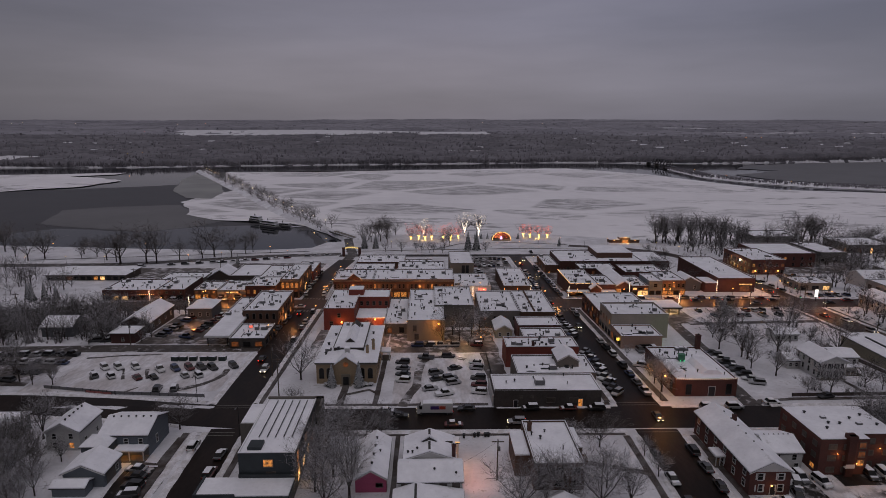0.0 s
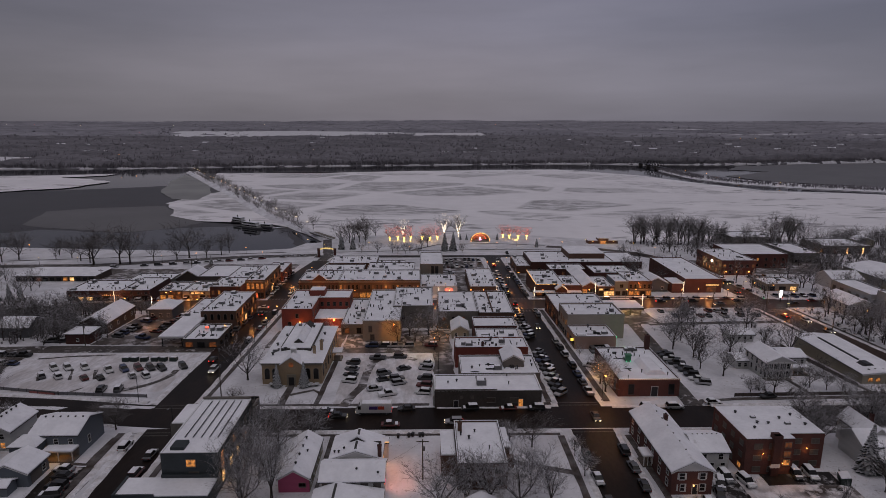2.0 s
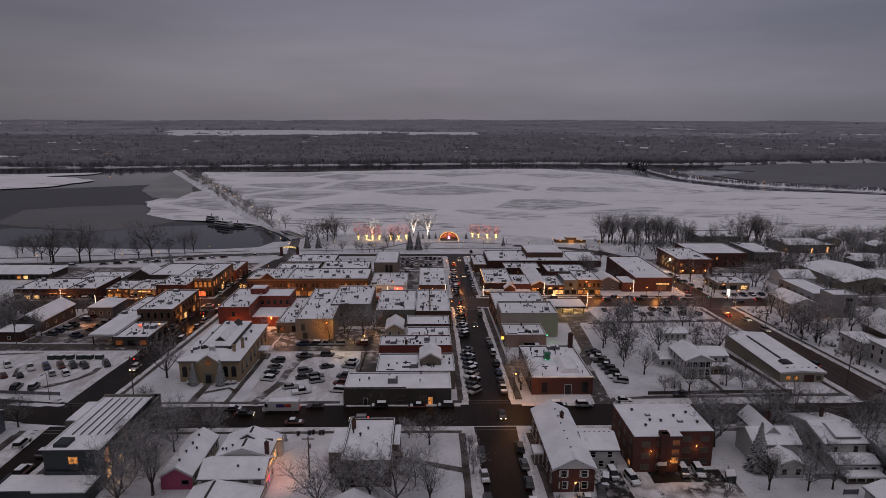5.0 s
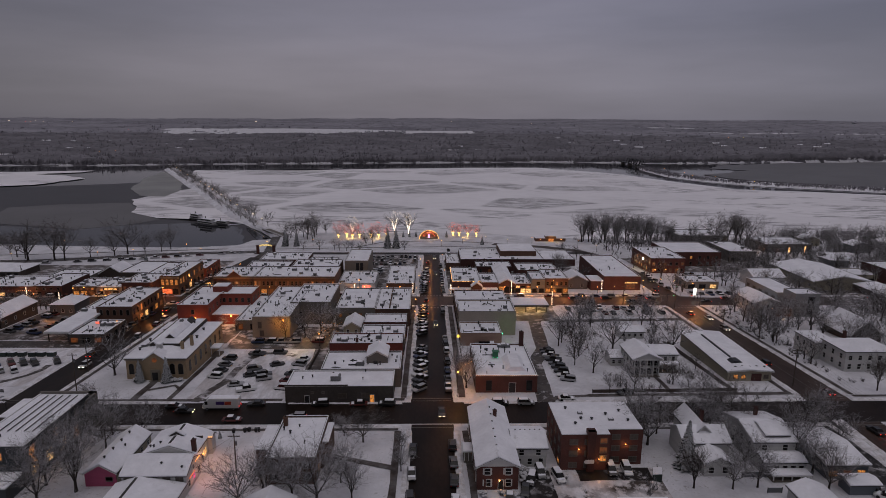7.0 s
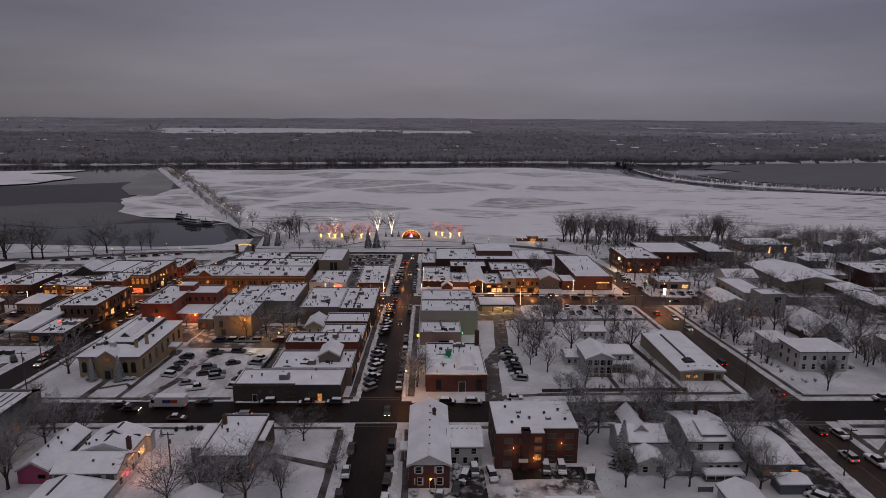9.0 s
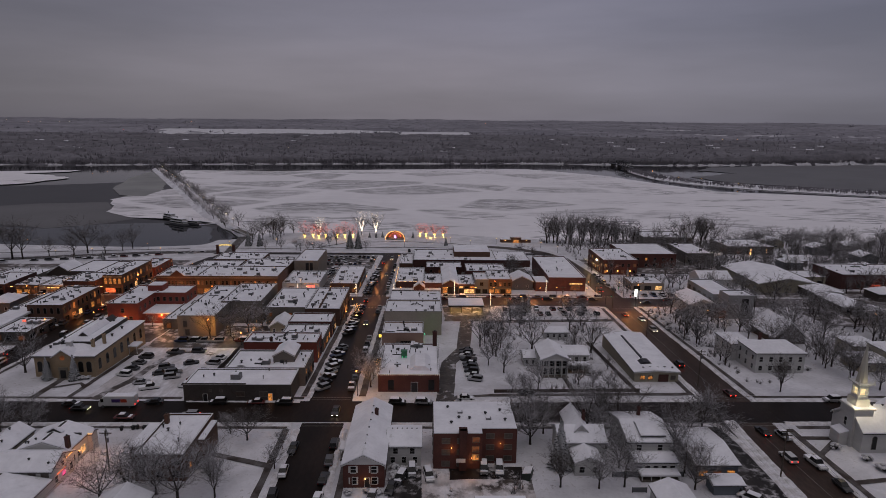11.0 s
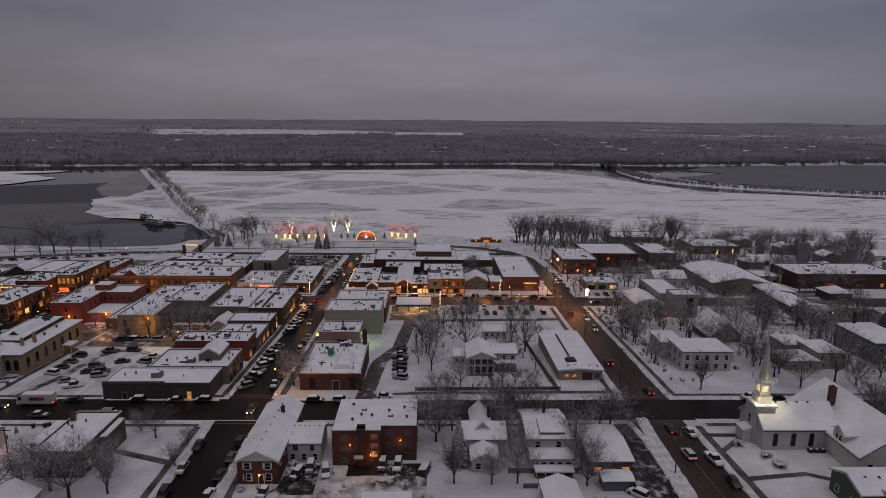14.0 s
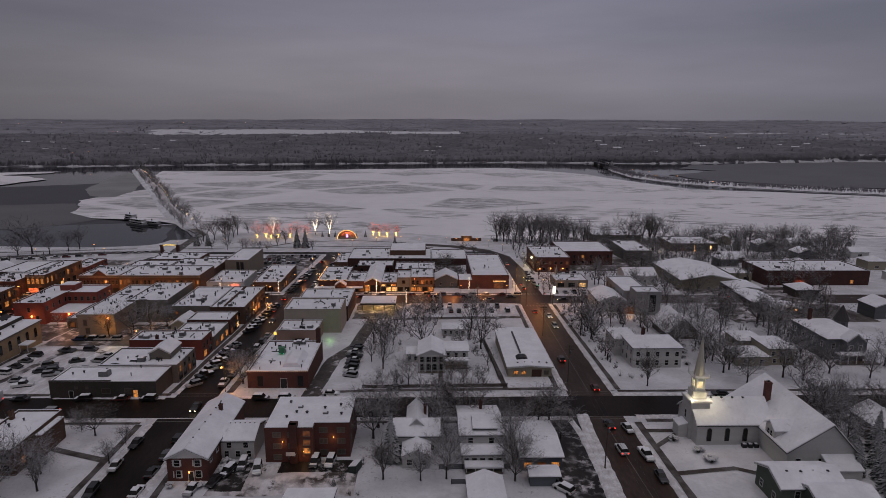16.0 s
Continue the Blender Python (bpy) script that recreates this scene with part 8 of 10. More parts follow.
scrub("scrub_east", 3000, 172, 470, 152, 455, 31, lambda x, y: noise.noise(Vector((x / 22, y / 22, 2))) > -0.2 and (x > 246 or y > 170) and (x > 300 or y < 414) and x < 105 + 0.78 * y)
scrub("scrub_west", 1700, -270, -118, 150, 262, 32, lambda x, y: y < float(np.interp(x, (-330, -230, -180, -140, -100), (205, 226, 241, 256, 259))) - 10 and (x < -150 or y > 204))
scrub("scrub_yards", 420, 96, 152, 106, 228, 33, lambda x, y: noise.noise(Vector((x / 9, y / 9, 4))) > 0.12)
scrub("scrub_south_west", 600, -190, -92, 90, 134, 34, lambda x, y: True)
scrub("scrub_roadside", 120, 172.5, 181, 160, 246, 36, lambda x, y: noise.noise(Vector((x / 7, y / 7, 9))) > -0.15, 2.2)
scrub("scrub_flats", 70, 68, 103, 103, 116.5, 37, lambda x, y: y > 112 or noise.noise(Vector((x / 5, y / 5, 3))) > 0.15, 1.7)
scrub("scrub_court", 240, 92, 140, 156, 226, 38, lambda x, y: x < 100 or noise.noise(Vector((x / 8, y / 8, 7))) > 0.2, 2.6)
scrub("scrub_shore", 220, 166, 300, 425, 462, 35, lambda x, y: True)

# low bushes
def bush(x, y, r, h):
    gen = random.Random(int(x * 10 + y))
    b = Build()
    for _ in range(70):
        a, t = gen.uniform(0, 6.28), gen.uniform(0.1, 1)
        tip = Vector((r * t * math.cos(a), r * t * math.sin(a), h * math.sqrt(1.06 - t * t) * gen.uniform(0.8, 1.05)))
        spike(b, Vector((0.15 * math.cos(a), 0.15 * math.sin(a), 0)), tip.normalized(), tip.length, 0.03)
    for _ in range(16):
        a, t, s = gen.uniform(0, 6.28), math.sqrt(gen.uniform(0, 0.85)), gen.uniform(0.22, 0.42) * r
        cx, cy, cz = r * t * math.cos(a), r * t * math.sin(a), h * math.sqrt(1.0 - t * t) * 0.9
        b.loft([[(cx + s * w * math.cos(k * 1.05 + a), cy + s * w * math.sin(k * 1.05 + a), cz + s * v) for k in range(6)] for w, v in ((0.35, -0.5), (1.0, -0.1), (0.75, 0.25), (0.2, 0.42))])
    ob = solid("bush", b, HEDGE, "leafless bush loaded with snow", "bush", group="bushes")
    ob.location = (x, y, land(x, y))
    return ob


for x, y, r, h in ((-33.5, 163.5, 1.1, 1.2), (-22.4, 163.5, 1.1, 1.2), (-20.8, 163.8, 1.0, 1.1), (62.6, 107, 1.0, 1.2), (68.6, 106.8, 1.1, 1.2), (66.2, 107.2, 0.9, 1.0), (175.0, 123.6, 1.2, 1.6), (178.8, 118.6, 1.3, 1.5), (180.0, 114.6, 1.7, 1.5),
                   (200, 178, 1.4, 1.6), (203, 184, 1.5, 1.7), (205, 190, 1.3, 1.5), (199, 172, 1.2, 1.4), (172, 215, 1.4, 1.8), (173.5, 205, 1.4, 1.7), (174, 222, 1.5, 2.0), (173, 232, 1.6, 2.0), (30, 117, 1.3, 1.4), (31.5, 115.6, 1.0, 1.2), (71.6, 112.4, 1.4, 1.6), (73.6, 114.4, 1.3, 1.5), (75.6, 115.2, 1.3, 1.6), (73.0, 111.2, 1.2, 1.3), (71.4, 115.4, 1.2, 1.5)):
    bush(x, y, r, h)

# ---------------------------------------------------------------- vehicles
PAINTS = [paint("car_" + n, c, 0.35, metal=0.2, var=0.05, bump=0, coat=0.6) for n, c in (("black", (0.015, 0.015, 0.017)), ("white", (0.62, 0.62, 0.62)), ("silver", (0.32, 0.32, 0.33)), ("grey", (0.09, 0.09, 0.095)), ("red", (0.10, 0.012, 0.011)), ("blue", (0.025, 0.04, 0.10)))]
COLOURS = ("black", "white", "silver", "dark grey", "dark red", "dark blue")
TYRE = paint("tyre", (0.02, 0.02, 0.02), 0.9, bump=0)
LAMP_OFF = paint("lamp_off", (0.4, 0.4, 0.4), 0.2, bump=0)
TAIL_OFF = paint("tail_off", (0.18, 0.01, 0.01), 0.3, bump=0)
CARS = {}


def car(x, y, turn, kind="sedan", colour=0, on=False, snow=True, tilt=0.0, group="parked cars"):
    """A car whose front looks along turn (0: up the map, to +y)."""
    near = y < 152 or (on and y < 200)
    key = (kind, colour, on, snow, near, y < 250)
    gx, gy = -math.sin(radians(turn)), math.cos(radians(turn))
    slope = math.degrees(math.atan2(land(x + gx, y + gy) - land(x - gx, y - gy), 2))
    where = Matrix.Translation((x, y, land(x, y) + 0.05)) @ pose(0, 0, 0, 0, 0, turn) @ pose(0, 0, 0, slope, 0, 0)
    if key in CARS:
        return copy_thing(CARS[key], where)
    L, W, H, hood, c0, c1, c2, c3 = {"sedan": (4.7, 1.8, 1.45, 0.82, 1.05, 0.35, -1.15, -1.75), "suv": (4.7, 1.88, 1.75, 0.98, 1.15, 0.55, -1.95, -2.25), "pickup": (5.6, 1.95, 1.85, 1.05, 1.35, 0.75, -0.75, -0.95), "van": (5.2, 1.98, 2.0, 1.0, 1.9, 1.0, -2.4, -2.55)}[kind]
    ob = new("pickup_truck" if kind == "pickup" else "car")
    label = {"sedan": "saloon car", "suv": "estate car", "pickup": "pickup truck", "van": "van"}[kind]
    tagged(ob, f"{COLOURS[colour]} {label} " + ("with lights on in the wet street" if on else "parked with snow on its roof" if snow else "parked on snowy ground"), "car", "cars in traffic" if on else group)
    p = PAINTS[colour]
    h = L / 2
    base = 0.32
    b = Build()
    side = [(-h, base + 0.15), (-h + 0.1, base), (h - 0.12, base), (h, base + 0.2), (h - 0.05, hood - 0.22), (h - 0.35, hood - 0.08), (c0, hood), (c3, hood + (0.02 if kind != "pickup" else 0.0)), (-h + 0.05, hood - 0.02)]
    def ring(xx, pull):
        return [(xx, yy * (1 - pull * 0.03), zz - pull * 0.05 if zz > 0.6 else zz + pull * 0.04) for yy, zz in side]
    b.loft([ring(-W / 2, 1), ring(-W / 2 + 0.1, 0), ring(W / 2 - 0.1, 0), ring(W / 2, 1)])
    body = part("body", b, p, ob)
    g = Build()
    lo = [(c0, hood), (c3, hood)]
    hi = [(c1, H - 0.06), (c2, H - 0.06)]
    g.loft([[(-W / 2 + 0.06, lo[0][0], hood - 0.02), (W / 2 - 0.06, lo[0][0], hood - 0.02), (W / 2 - 0.06, lo[1][0], hood - 0.02), (-W / 2 + 0.06, lo[1][0], hood - 0.02)],
            [(-W / 2 + 0.24, hi[0][0], H - 0.06), (W / 2 - 0.24, hi[0][0], H - 0.06), (W / 2 - 0.24, hi[1][0], H - 0.06), (-W / 2 + 0.24, hi[1][0], H - 0.06)]])
    part("glasshouse", g, GLASS, ob)
    r = Build().box(-W / 2 + 0.22, W / 2 - 0.22, c2 + 0.02, c1 - 0.02, H - 0.06, H + 0.0, 0.03)
    part("roof", r, p, ob)
    if kind == "pickup":
        part("load_bed", Build().box(-W / 2 + 0.14, W / 2 - 0.14, -h + 0.15, c3 - 0.1, hood - 0.02, hood + 0.02), ROOF_SNOW if snow else DARK_METAL, ob)
    if snow:
        part("roof_snow", Build().box(-W / 2 + 0.26, W / 2 - 0.26, c2 + 0.08, c1 - 0.08, H, H + 0.11, 0.05), ROOF_SNOW, ob)
        if near:
            part("bonnet_snow", Build().box(-W / 2 + 0.16, W / 2 - 0.16, c0 + 0.12, h - 0.5, hood - 0.07, hood + 0.05, 0.04), ROOF_SNOW, ob)
    if not near and y < 250:
        part("underbody", Build().box(-W / 2 + 0.02, W / 2 - 0.02, -h + 0.5, h - 0.5, 0.05, base + 0.05), TYRE, ob)
    wheel = Build().tube((-0.12, 0, 0), (0.12, 0, 0), 0.34, 0.34, 12)
    wheel.tube((-0.125, 0, 0), (0.125, 0, 0), 0.2, 0.2, 8)
    wm = wheel.mesh("wheel", TYRE)
    for sx in (-1, 1):
        for yy in (h - 0.9, -h + 0.9) if near else ():
            part("wheel", wm, None, ob, "", pose(sx * (W / 2 - 0.1), yy, 0.34))
        if not near and not on:
            continue
        part("headlight", Build().box(sx * (W / 2 - 0.32) - 0.17, sx * (W / 2 - 0.32) + 0.17, h - 0.1, h + 0.02, hood - 0.44, hood - 0.29), HEAD_ON if on else LAMP_OFF, ob)
        part("tail_light", Build().box(sx * (W / 2 - 0.22) - 0.14, sx * (W / 2 - 0.22) + 0.14, -h - 0.02, -h + 0.1, hood - 0.28, hood - 0.08), TAIL_ON if on else TAIL_OFF, ob)
    ob.matrix_basis = where
    CARS[key] = ob
    return ob


gen_c = random.Random(21)


def park(x, y, turn, colour=None, kind=None, snow=None, group="parked cars"):
    colour = gen_c.choice((0, 0, 1, 2, 3, 3, 4, 5, 0, 2)) if colour is None else colour
    kind = gen_c.choice(("sedan", "suv", "sedan", "suv", "pickup")) if kind is None else kind
    snow = gen_c.random() < 0.30 if snow is None else snow
    return car(x, y, turn + gen_c.uniform(-4, 4), kind, colour, False, snow, group=group)


def rank(x0, y0, x1, y1, n, turn, keep=1.0, group="parked cars"):
    """Cars side by side, or end to end, with gaps; those on the main street are mostly dark and free of snow."""
    dark = group == "cars along main street"
    for i in range(n):
        if gen_c.random() <= keep:
            t = i / max(1, n - 1)
            park(x0 + (x1 - x0) * t + gen_c.uniform(-0.2, 0.2), y0 + (y1 - y0) * t + gen_c.uniform(-0.3, 0.3), turn, gen_c.choice((0, 2, 3, 0, 3, 5, 1, 2, 0)) if dark else None, None, gen_c.random() < 0.2 if dark else None, group)


# west lot
for x, y, c, k in ((-104.5, 171.8, 3, "suv"), (-99.4, 171.4, 1, "suv"), (-100.8, 178.8, 1, "suv"), (-95.6, 179.0, 1, "suv"), (-87.2, 176.8, 1, "pickup"), (-91.0, 170.2, 4, "sedan"), (-86.4, 170.4, 0, "sedan"),
                   (-82.6, 177.2, 5, "suv"), (-78.6, 178.0, 4, "suv"), (-75.0, 178.2, 0, "suv"), (-77.6, 171.8, 2, "sedan"), (-73.6, 171.8, 1, "suv"), (-71.4, 178.0, 0, "suv"), (-65.5, 179.6, 0, "suv"), (-104.9, 178.6, 1, "suv")):
    park(x, y, 221 if y > 174 else 40, c, k, c in (1, 2, 3), "cars in the west lot")
park(-81.0, 161.0, 12, 0, "suv", False, "cars in the west lot")
park(-76.4, 161.4, 16, 3, "suv", True, "cars in the west lot")
rank(-150, 190.6, -122.5, 191.5, 8, 80, 0.95)
rank(-148, 183.5, -121, 183, 8, 80, 0.95)
rank(-148, 175.5, -124, 175, 7, 80, 0.9)
rank(-150, 168.5, -128, 169, 6, 80, 0.8)
# court lot
for x, y, a, c, k in ((-12.3, 182, 80, 0, "suv"), (-12.0, 176.6, 80, 3, "sedan"), (-11.8, 171.6, 80, 0, "sedan"), (-11.6, 166.4, 80, 1, "suv"), (-1.8, 172.6, -70, 3, "suv"), (-1.4, 167.6, -70, 0, "sedan"),
                      (0.4, 156.4, -70, 1, "pickup"), (3.2, 164.6, -70, 2, "suv"), (2.4, 168.0, -70, 3, "suv"), (4.2, 176.6, -65, 0, "sedan"), (-3.6, 160.2, -75, 2, "sedan"), (10.8, 168.0, 80, 0, "suv"), (10.6, 162.6, 80, 4, "suv"),
                      (10.2, 157.4, 80, 1, "suv"), (11.2, 181.5, 80, 1, "sedan"), (11.0, 176.6, 80, 2, "suv"), (-4.8, 186.6, 85, 3, "pickup"), (2.6, 187.6, -90, 0, "suv")):
    park(x, y, a, c, k, c == 1, "cars in the court lot")
rank(-8, 199, 13, 199.5, 6, 90, 0.8)
# main street, angled on the west side, along the kerb on the east
rank(48.9, 156, 49.1, 192, 10, 134, 0.95, "cars along main street")
rank(49.3, 208, 49.6, 246, 10, 134, 0.75, "cars along main street")
rank(57.3, 157, 57.5, 178, 4, 2, 1.0, "cars along main street")
rank(57.6, 189, 58.0, 246, 9, 2, 0.7, "cars along main street")
for k in range(3):
    park(68.4 + 2.6 * k, 192.6 + 0.4 * k, 178, (3, 0, 1)[k], ("suv", "sedan", "suv")[k], k == 2, "cars beside the shop")
park(63.4, 178.2, 70, 1, "suv", True, "cars beside the shop")
rank(49.6, 274, 50.4, 328, 16, 134, 0.9, "cars along main street")
rank(59.0, 275, 59.4, 345, 11, 2, 0.85, "cars along main street")
for k, (c, kd) in enumerate(((0, "sedan"), (3, "suv"), (0, "suv"), (1, "sedan"), (0, "sedan"), (3, "sedan"), (0, "suv"))):
    park(56.5 + 0.08 * k, 84 + 6.9 * k, 1, c, kd, c == 1, "cars along main street")
for k, (c, kd) in enumerate(((0, "sedan"), (1, "sedan"), (0, "suv"), (2, "sedan"), (0, "sedan"))):
    park(47.5 + 0.08 * k, 86 + 9.4 * k, 181, c, kd, c == 2, "cars along main street")
# other streets
KERB_CARS_NEAR = (
    (5.9, 146.8, 90, 0, "sedan"), (22.8, 146.6, 90, 0, "suv"), (32.9, 146.5, 90, 4, "sedan"), (40.4, 146.4, 90, 0, "suv"), (70.6, 146.5, -90, 0, "suv"),
    (77.6, 146.6, -90, 2, "suv"), (89.2, 149.2, -90, 1, "sedan"), (2.2, 138.4, -90, 4, "sedan"), (-58.8, 129.2, 0, 1, "suv"), (-51.4, 125.5, 0, 3, "sedan"),
    (-51.2, 118, 0, 4, "suv"), (-51.6, 104, 0, 0, "suv"), (165.6, 129.0, 184, 2, "sedan"), (165.9, 117.0, 184, 1, "pickup"), (166.1, 108.4, 184, 0, "sedan"), (190.6, 148.2, 90, 2, "suv"), (198, 147.9, 90, 0, "sedan"), (75.4, 114.2, 185, 3, "suv"), (79.0, 112.6, 190, 1, "suv"),
    (91.0, 115.0, 178, 0, "suv"), (94.4, 115.0, 178, 1, "suv"),
)
KERB_CARS_MIDDLE = (
    (67.6, 105.4, 170, 2, "sedan"), (71.2, 108.2, 165, 0, "sedan"), (73.0, 111.6, 160, 0, "suv"), (-67.6, 120.0, 80, 2, "sedan"),
    (-66.4, 117.4, 85, 0, "sedan"), (-80.6, 141.4, 100, 0, "suv"), (106.5, 152.9, 95, 0, "sedan"), (142.5, 108.0, 30, 0, "suv"),
    (144.2, 104.4, 40, 1, "suv"), (-15, 145.6, -88, 0, "sedan"),
)
for x, y, a, c, k in (KERB_CARS_NEAR + KERB_CARS_MIDDLE):
    park(x, y, a, c, k, c != 0 or gen_c.random() < 0.4, "cars by the kerb")
rank(92.8, 163, 91.6, 190, 9, 75, 0.9, "cars beside the alley")
for yy in (237, 244.5):
    rank(112, yy, 150, yy + 0.4, 12, 0, 0.62, "cars in the east lot")
rank(15, 371, 44, 371, 11, 0, 0.95, "cars in the north lot")
rank(15, 360, 44, 360, 11, 0, 0.95, "cars in the north lot")
rank(16, 348, 38, 348, 9, 0, 0.9, "cars in the north lot")
rank(23, 308, 25, 330, 6, 80, 0.9, "cars in the north lot")
rank(-102, 212, -100, 240, 8, 70, 0.85, "cars behind the shops")
rank(-92, 210, -88, 242, 9, 70, 0.75, "cars behind the shops")
rank(-122.6, 206.3, -119.0, 206, 2, 100, 1)
rank(-61.2, 205, -61.0, 244, 6, 0, 0.7)
rank(-52.4, 206, -52.4, 244, 6, 0, 0.5)
rank(-62.5, 276, -64, 330, 9, 20, 0.9)
rank(-53.4, 276, -54, 325, 7, 0, 0.8)
rank(-130, 362, -70, 388, 11, -68, 0.8)
rank(-180, 346, -120, 366, 9, -75, 0.5)
rank(-46, 266.4, 40, 266.4, 13, 90, 0.8)
rank(66, 266.4, 158, 266.4, 14, 90, 0.75)
rank(-44, 252.4, 42, 252.4, 13, -90, 0.6)
rank(-128, 266, -70, 267, 9, 90, 0.7)
rank(178, 271, 196, 271.5, 5, 0, 0.8)
rank(170.8, 282, 171.6, 320, 5, 0, 0.7)
rank(190, 316, 198, 316, 3, 0, 1)
rank(66, 398, 110, 399, 8, 0, 0.4)
# cars on their way, lamps lit
TRAFFIC_NEAR = (
    (54.6, 222, 180, 0, "sedan"), (54.9, 141.6, 180, 0, "sedan"), (51.0, 238, 0, 4, "sedan"), (51.0, 258, 0, 0, "suv"), (51.8, 300, 0, 0, "sedan"),
    (56.0, 318, 180, 0, "sedan"), (52.0, 352, 0, 4, "suv"), (56.2, 368, 180, 2, "suv"), (-54.8, 176, 180, 1, "suv"), (-58.2, 186, 0, 0, "sedan"), (-57.6, 242, 0, 0, "suv"),
    (-60, 253, 90, 1, "sedan"), (161.0, 119.2, 3, 1, "suv"), (161.6, 131, 3, 0, "sedan"), (163.9, 152.5, 0, 4, "sedan"), (159.4, 176, 0, 0, "suv"),
    (166.2, 229, 180, 1, "sedan"), (165.4, 214, 180, 2, "suv"), (161.6, 236, 0, 4, "sedan"), (163.6, 280, 0, 0, "sedan"), (168.8, 300, 180, 0, "suv"),
    (164, 345, 0, 2, "sedan"),
)
TRAFFIC_MIDDLE = (
    (119, 262, -90, 0, "sedan"), (134, 262, -90, 0, "suv"), (144, 257, 90, 3, "sedan"), (155, 262, -90, 0, "sedan"), (93, 257, 90, 0, "suv"), (178, 257, 90, 0, "sedan"),
    (190, 262, -90, 4, "sedan"), (30, 262, -90, 0, "sedan"), (12, 257, 90, 0, "suv"), (-20, 262, -90, 2, "sedan"), (-84, 261, -90, 4, "sedan"), (-106, 256.5, 90, 0, "suv"),
    (-150, 247.5, 106, 1, "sedan"), (-11.5, 143.2, -90, 0, "sedan"), (18.2, 139.4, 90, 2, "suv"), (205, 143.6, -90, 0, "suv"),
    (260, 262, -90, 0, "sedan"), (220, 257, 90, 1, "sedan"), (86, 262, -90, 4, "sedan"),
)
for x, y, a, c, k in (TRAFFIC_NEAR + TRAFFIC_MIDDLE):
    car(x, y, a, k, c, True, False)


# the white delivery van with coloured bars on its side
van = thing("delivery_van", -1.0, 145.0, land(0, 145) + 0.05, "white box delivery van with purple and red bars", "van")
v = Build().box(-4.6, 3.2, -1.15, 1.15, 0.75, 3.35, 0.08)
part("box_body", v, PAINTS[1], van)
part("cab", Build().prism([(-6.1, 0.5), (-4.62, 0.5), (-4.62, 2.9), (-5.1, 2.9), (-5.9, 1.7), (-6.15, 1.5)], "y", -1.05, 1.05), PAINTS[1], van)
part("windscreen", Build().prism([(-5.95, 1.75), (-5.12, 2.88), (-5.2, 2.9), (-6.02, 1.78)], "y", -0.95, 0.95), GLASS, van)
part("side_window", Build().box(-5.5, -4.75, -1.08, -1.05, 1.7, 2.6), GLASS, van)
part("chassis", Build().box(-5.8, 3.1, -0.9, 0.9, 0.4, 0.75), DARK_METAL, van)
part("purple_bar", Build().box(-2.6, -0.4, -1.175, -1.15, 1.7, 2.6), paint("purple_mark", (0.05, 0.02, 0.14), 0.5, bump=0), van)
part("red_bar", Build().box(-0.35, 1.3, -1.175, -1.15, 1.7, 2.6), paint("red_mark", (0.4, 0.05, 0.02), 0.5, bump=0), van)
part("roof_snow", Build().box(-4.5, 3.1, -1.05, 1.05, 3.35, 3.43, 0.04), ROOF_SNOW, van)
for sx in (-5.0, 1.8):
    for sy in (-0.95, 0.95):
        w = part("wheel", Build().tube((sx, sy - 0.14, 0.42), (sx, sy + 0.14, 0.42), 0.42, 0.42, 14), TYRE, van)
        part("rim", Build().tube((sx, sy - 0.15, 0.42), (sx, sy + 0.15, 0.42), 0.22, 0.22, 8), METAL, w)
for sy in (-0.8, 0.8):
    part("headlight", Build().box(-6.2, -6.1, sy - 0.15, sy + 0.15, 0.9, 1.1), HEAD_ON, van)
    part("tail_light", Build().box(3.2, 3.24, sy - 0.12, sy + 0.12, 1.0, 1.3), TAIL_ON, van)

# black cars under a skin of snow on the drive
park(-65.4, 113.8, 84, 0, "suv", False, "cars by the kerb")
park(-65.0, 110.8, 96, 0, "suv", True, "cars by the kerb")

# skips and bins
for x in (-86.2, -83.6, -80.4, -77.0, -74.3, -71.0):
    d = thing("dumpster", x, 186, land(x, 186), "dark green steel dumpster capped with snow", "dumpster", gen_c.uniform(-8, 8), "dumpsters in the lot")
    part("bin", Build().prism([(-0.8, 0.1), (0.8, 0.1), (0.9, 1.2), (-0.8, 1.5)], "x", -1.1, 1.1), paint("dumpster_green", (0.02, 0.035, 0.03), 0.6, var=0.2) if "dumpster_green" not in MATS else MATS["dumpster_green"], d)
    part("snow_cap", Build().prism([(-0.75, 1.5), (0.85, 1.22), (0.85, 1.3), (-0.75, 1.6)], "x", -1.0, 1.0), ROOF_SNOW, d)
d = thing("dumpster", 100.2, 112.6, 0, "dark green steel dumpster in the yard", "dumpster", 70)
part("bin", Build().prism([(-0.9, 0.1), (0.9, 0.1), (1.0, 1.4), (-0.9, 1.9)], "x", -1.5, 1.5), MATS["dumpster_green"], d)
part("snow_cap", Build().prism([(-0.85, 1.9), (0.95, 1.42), (0.95, 1.5), (-0.85, 2.0)], "x", -1.4, 1.4), ROOF_SNOW, d)

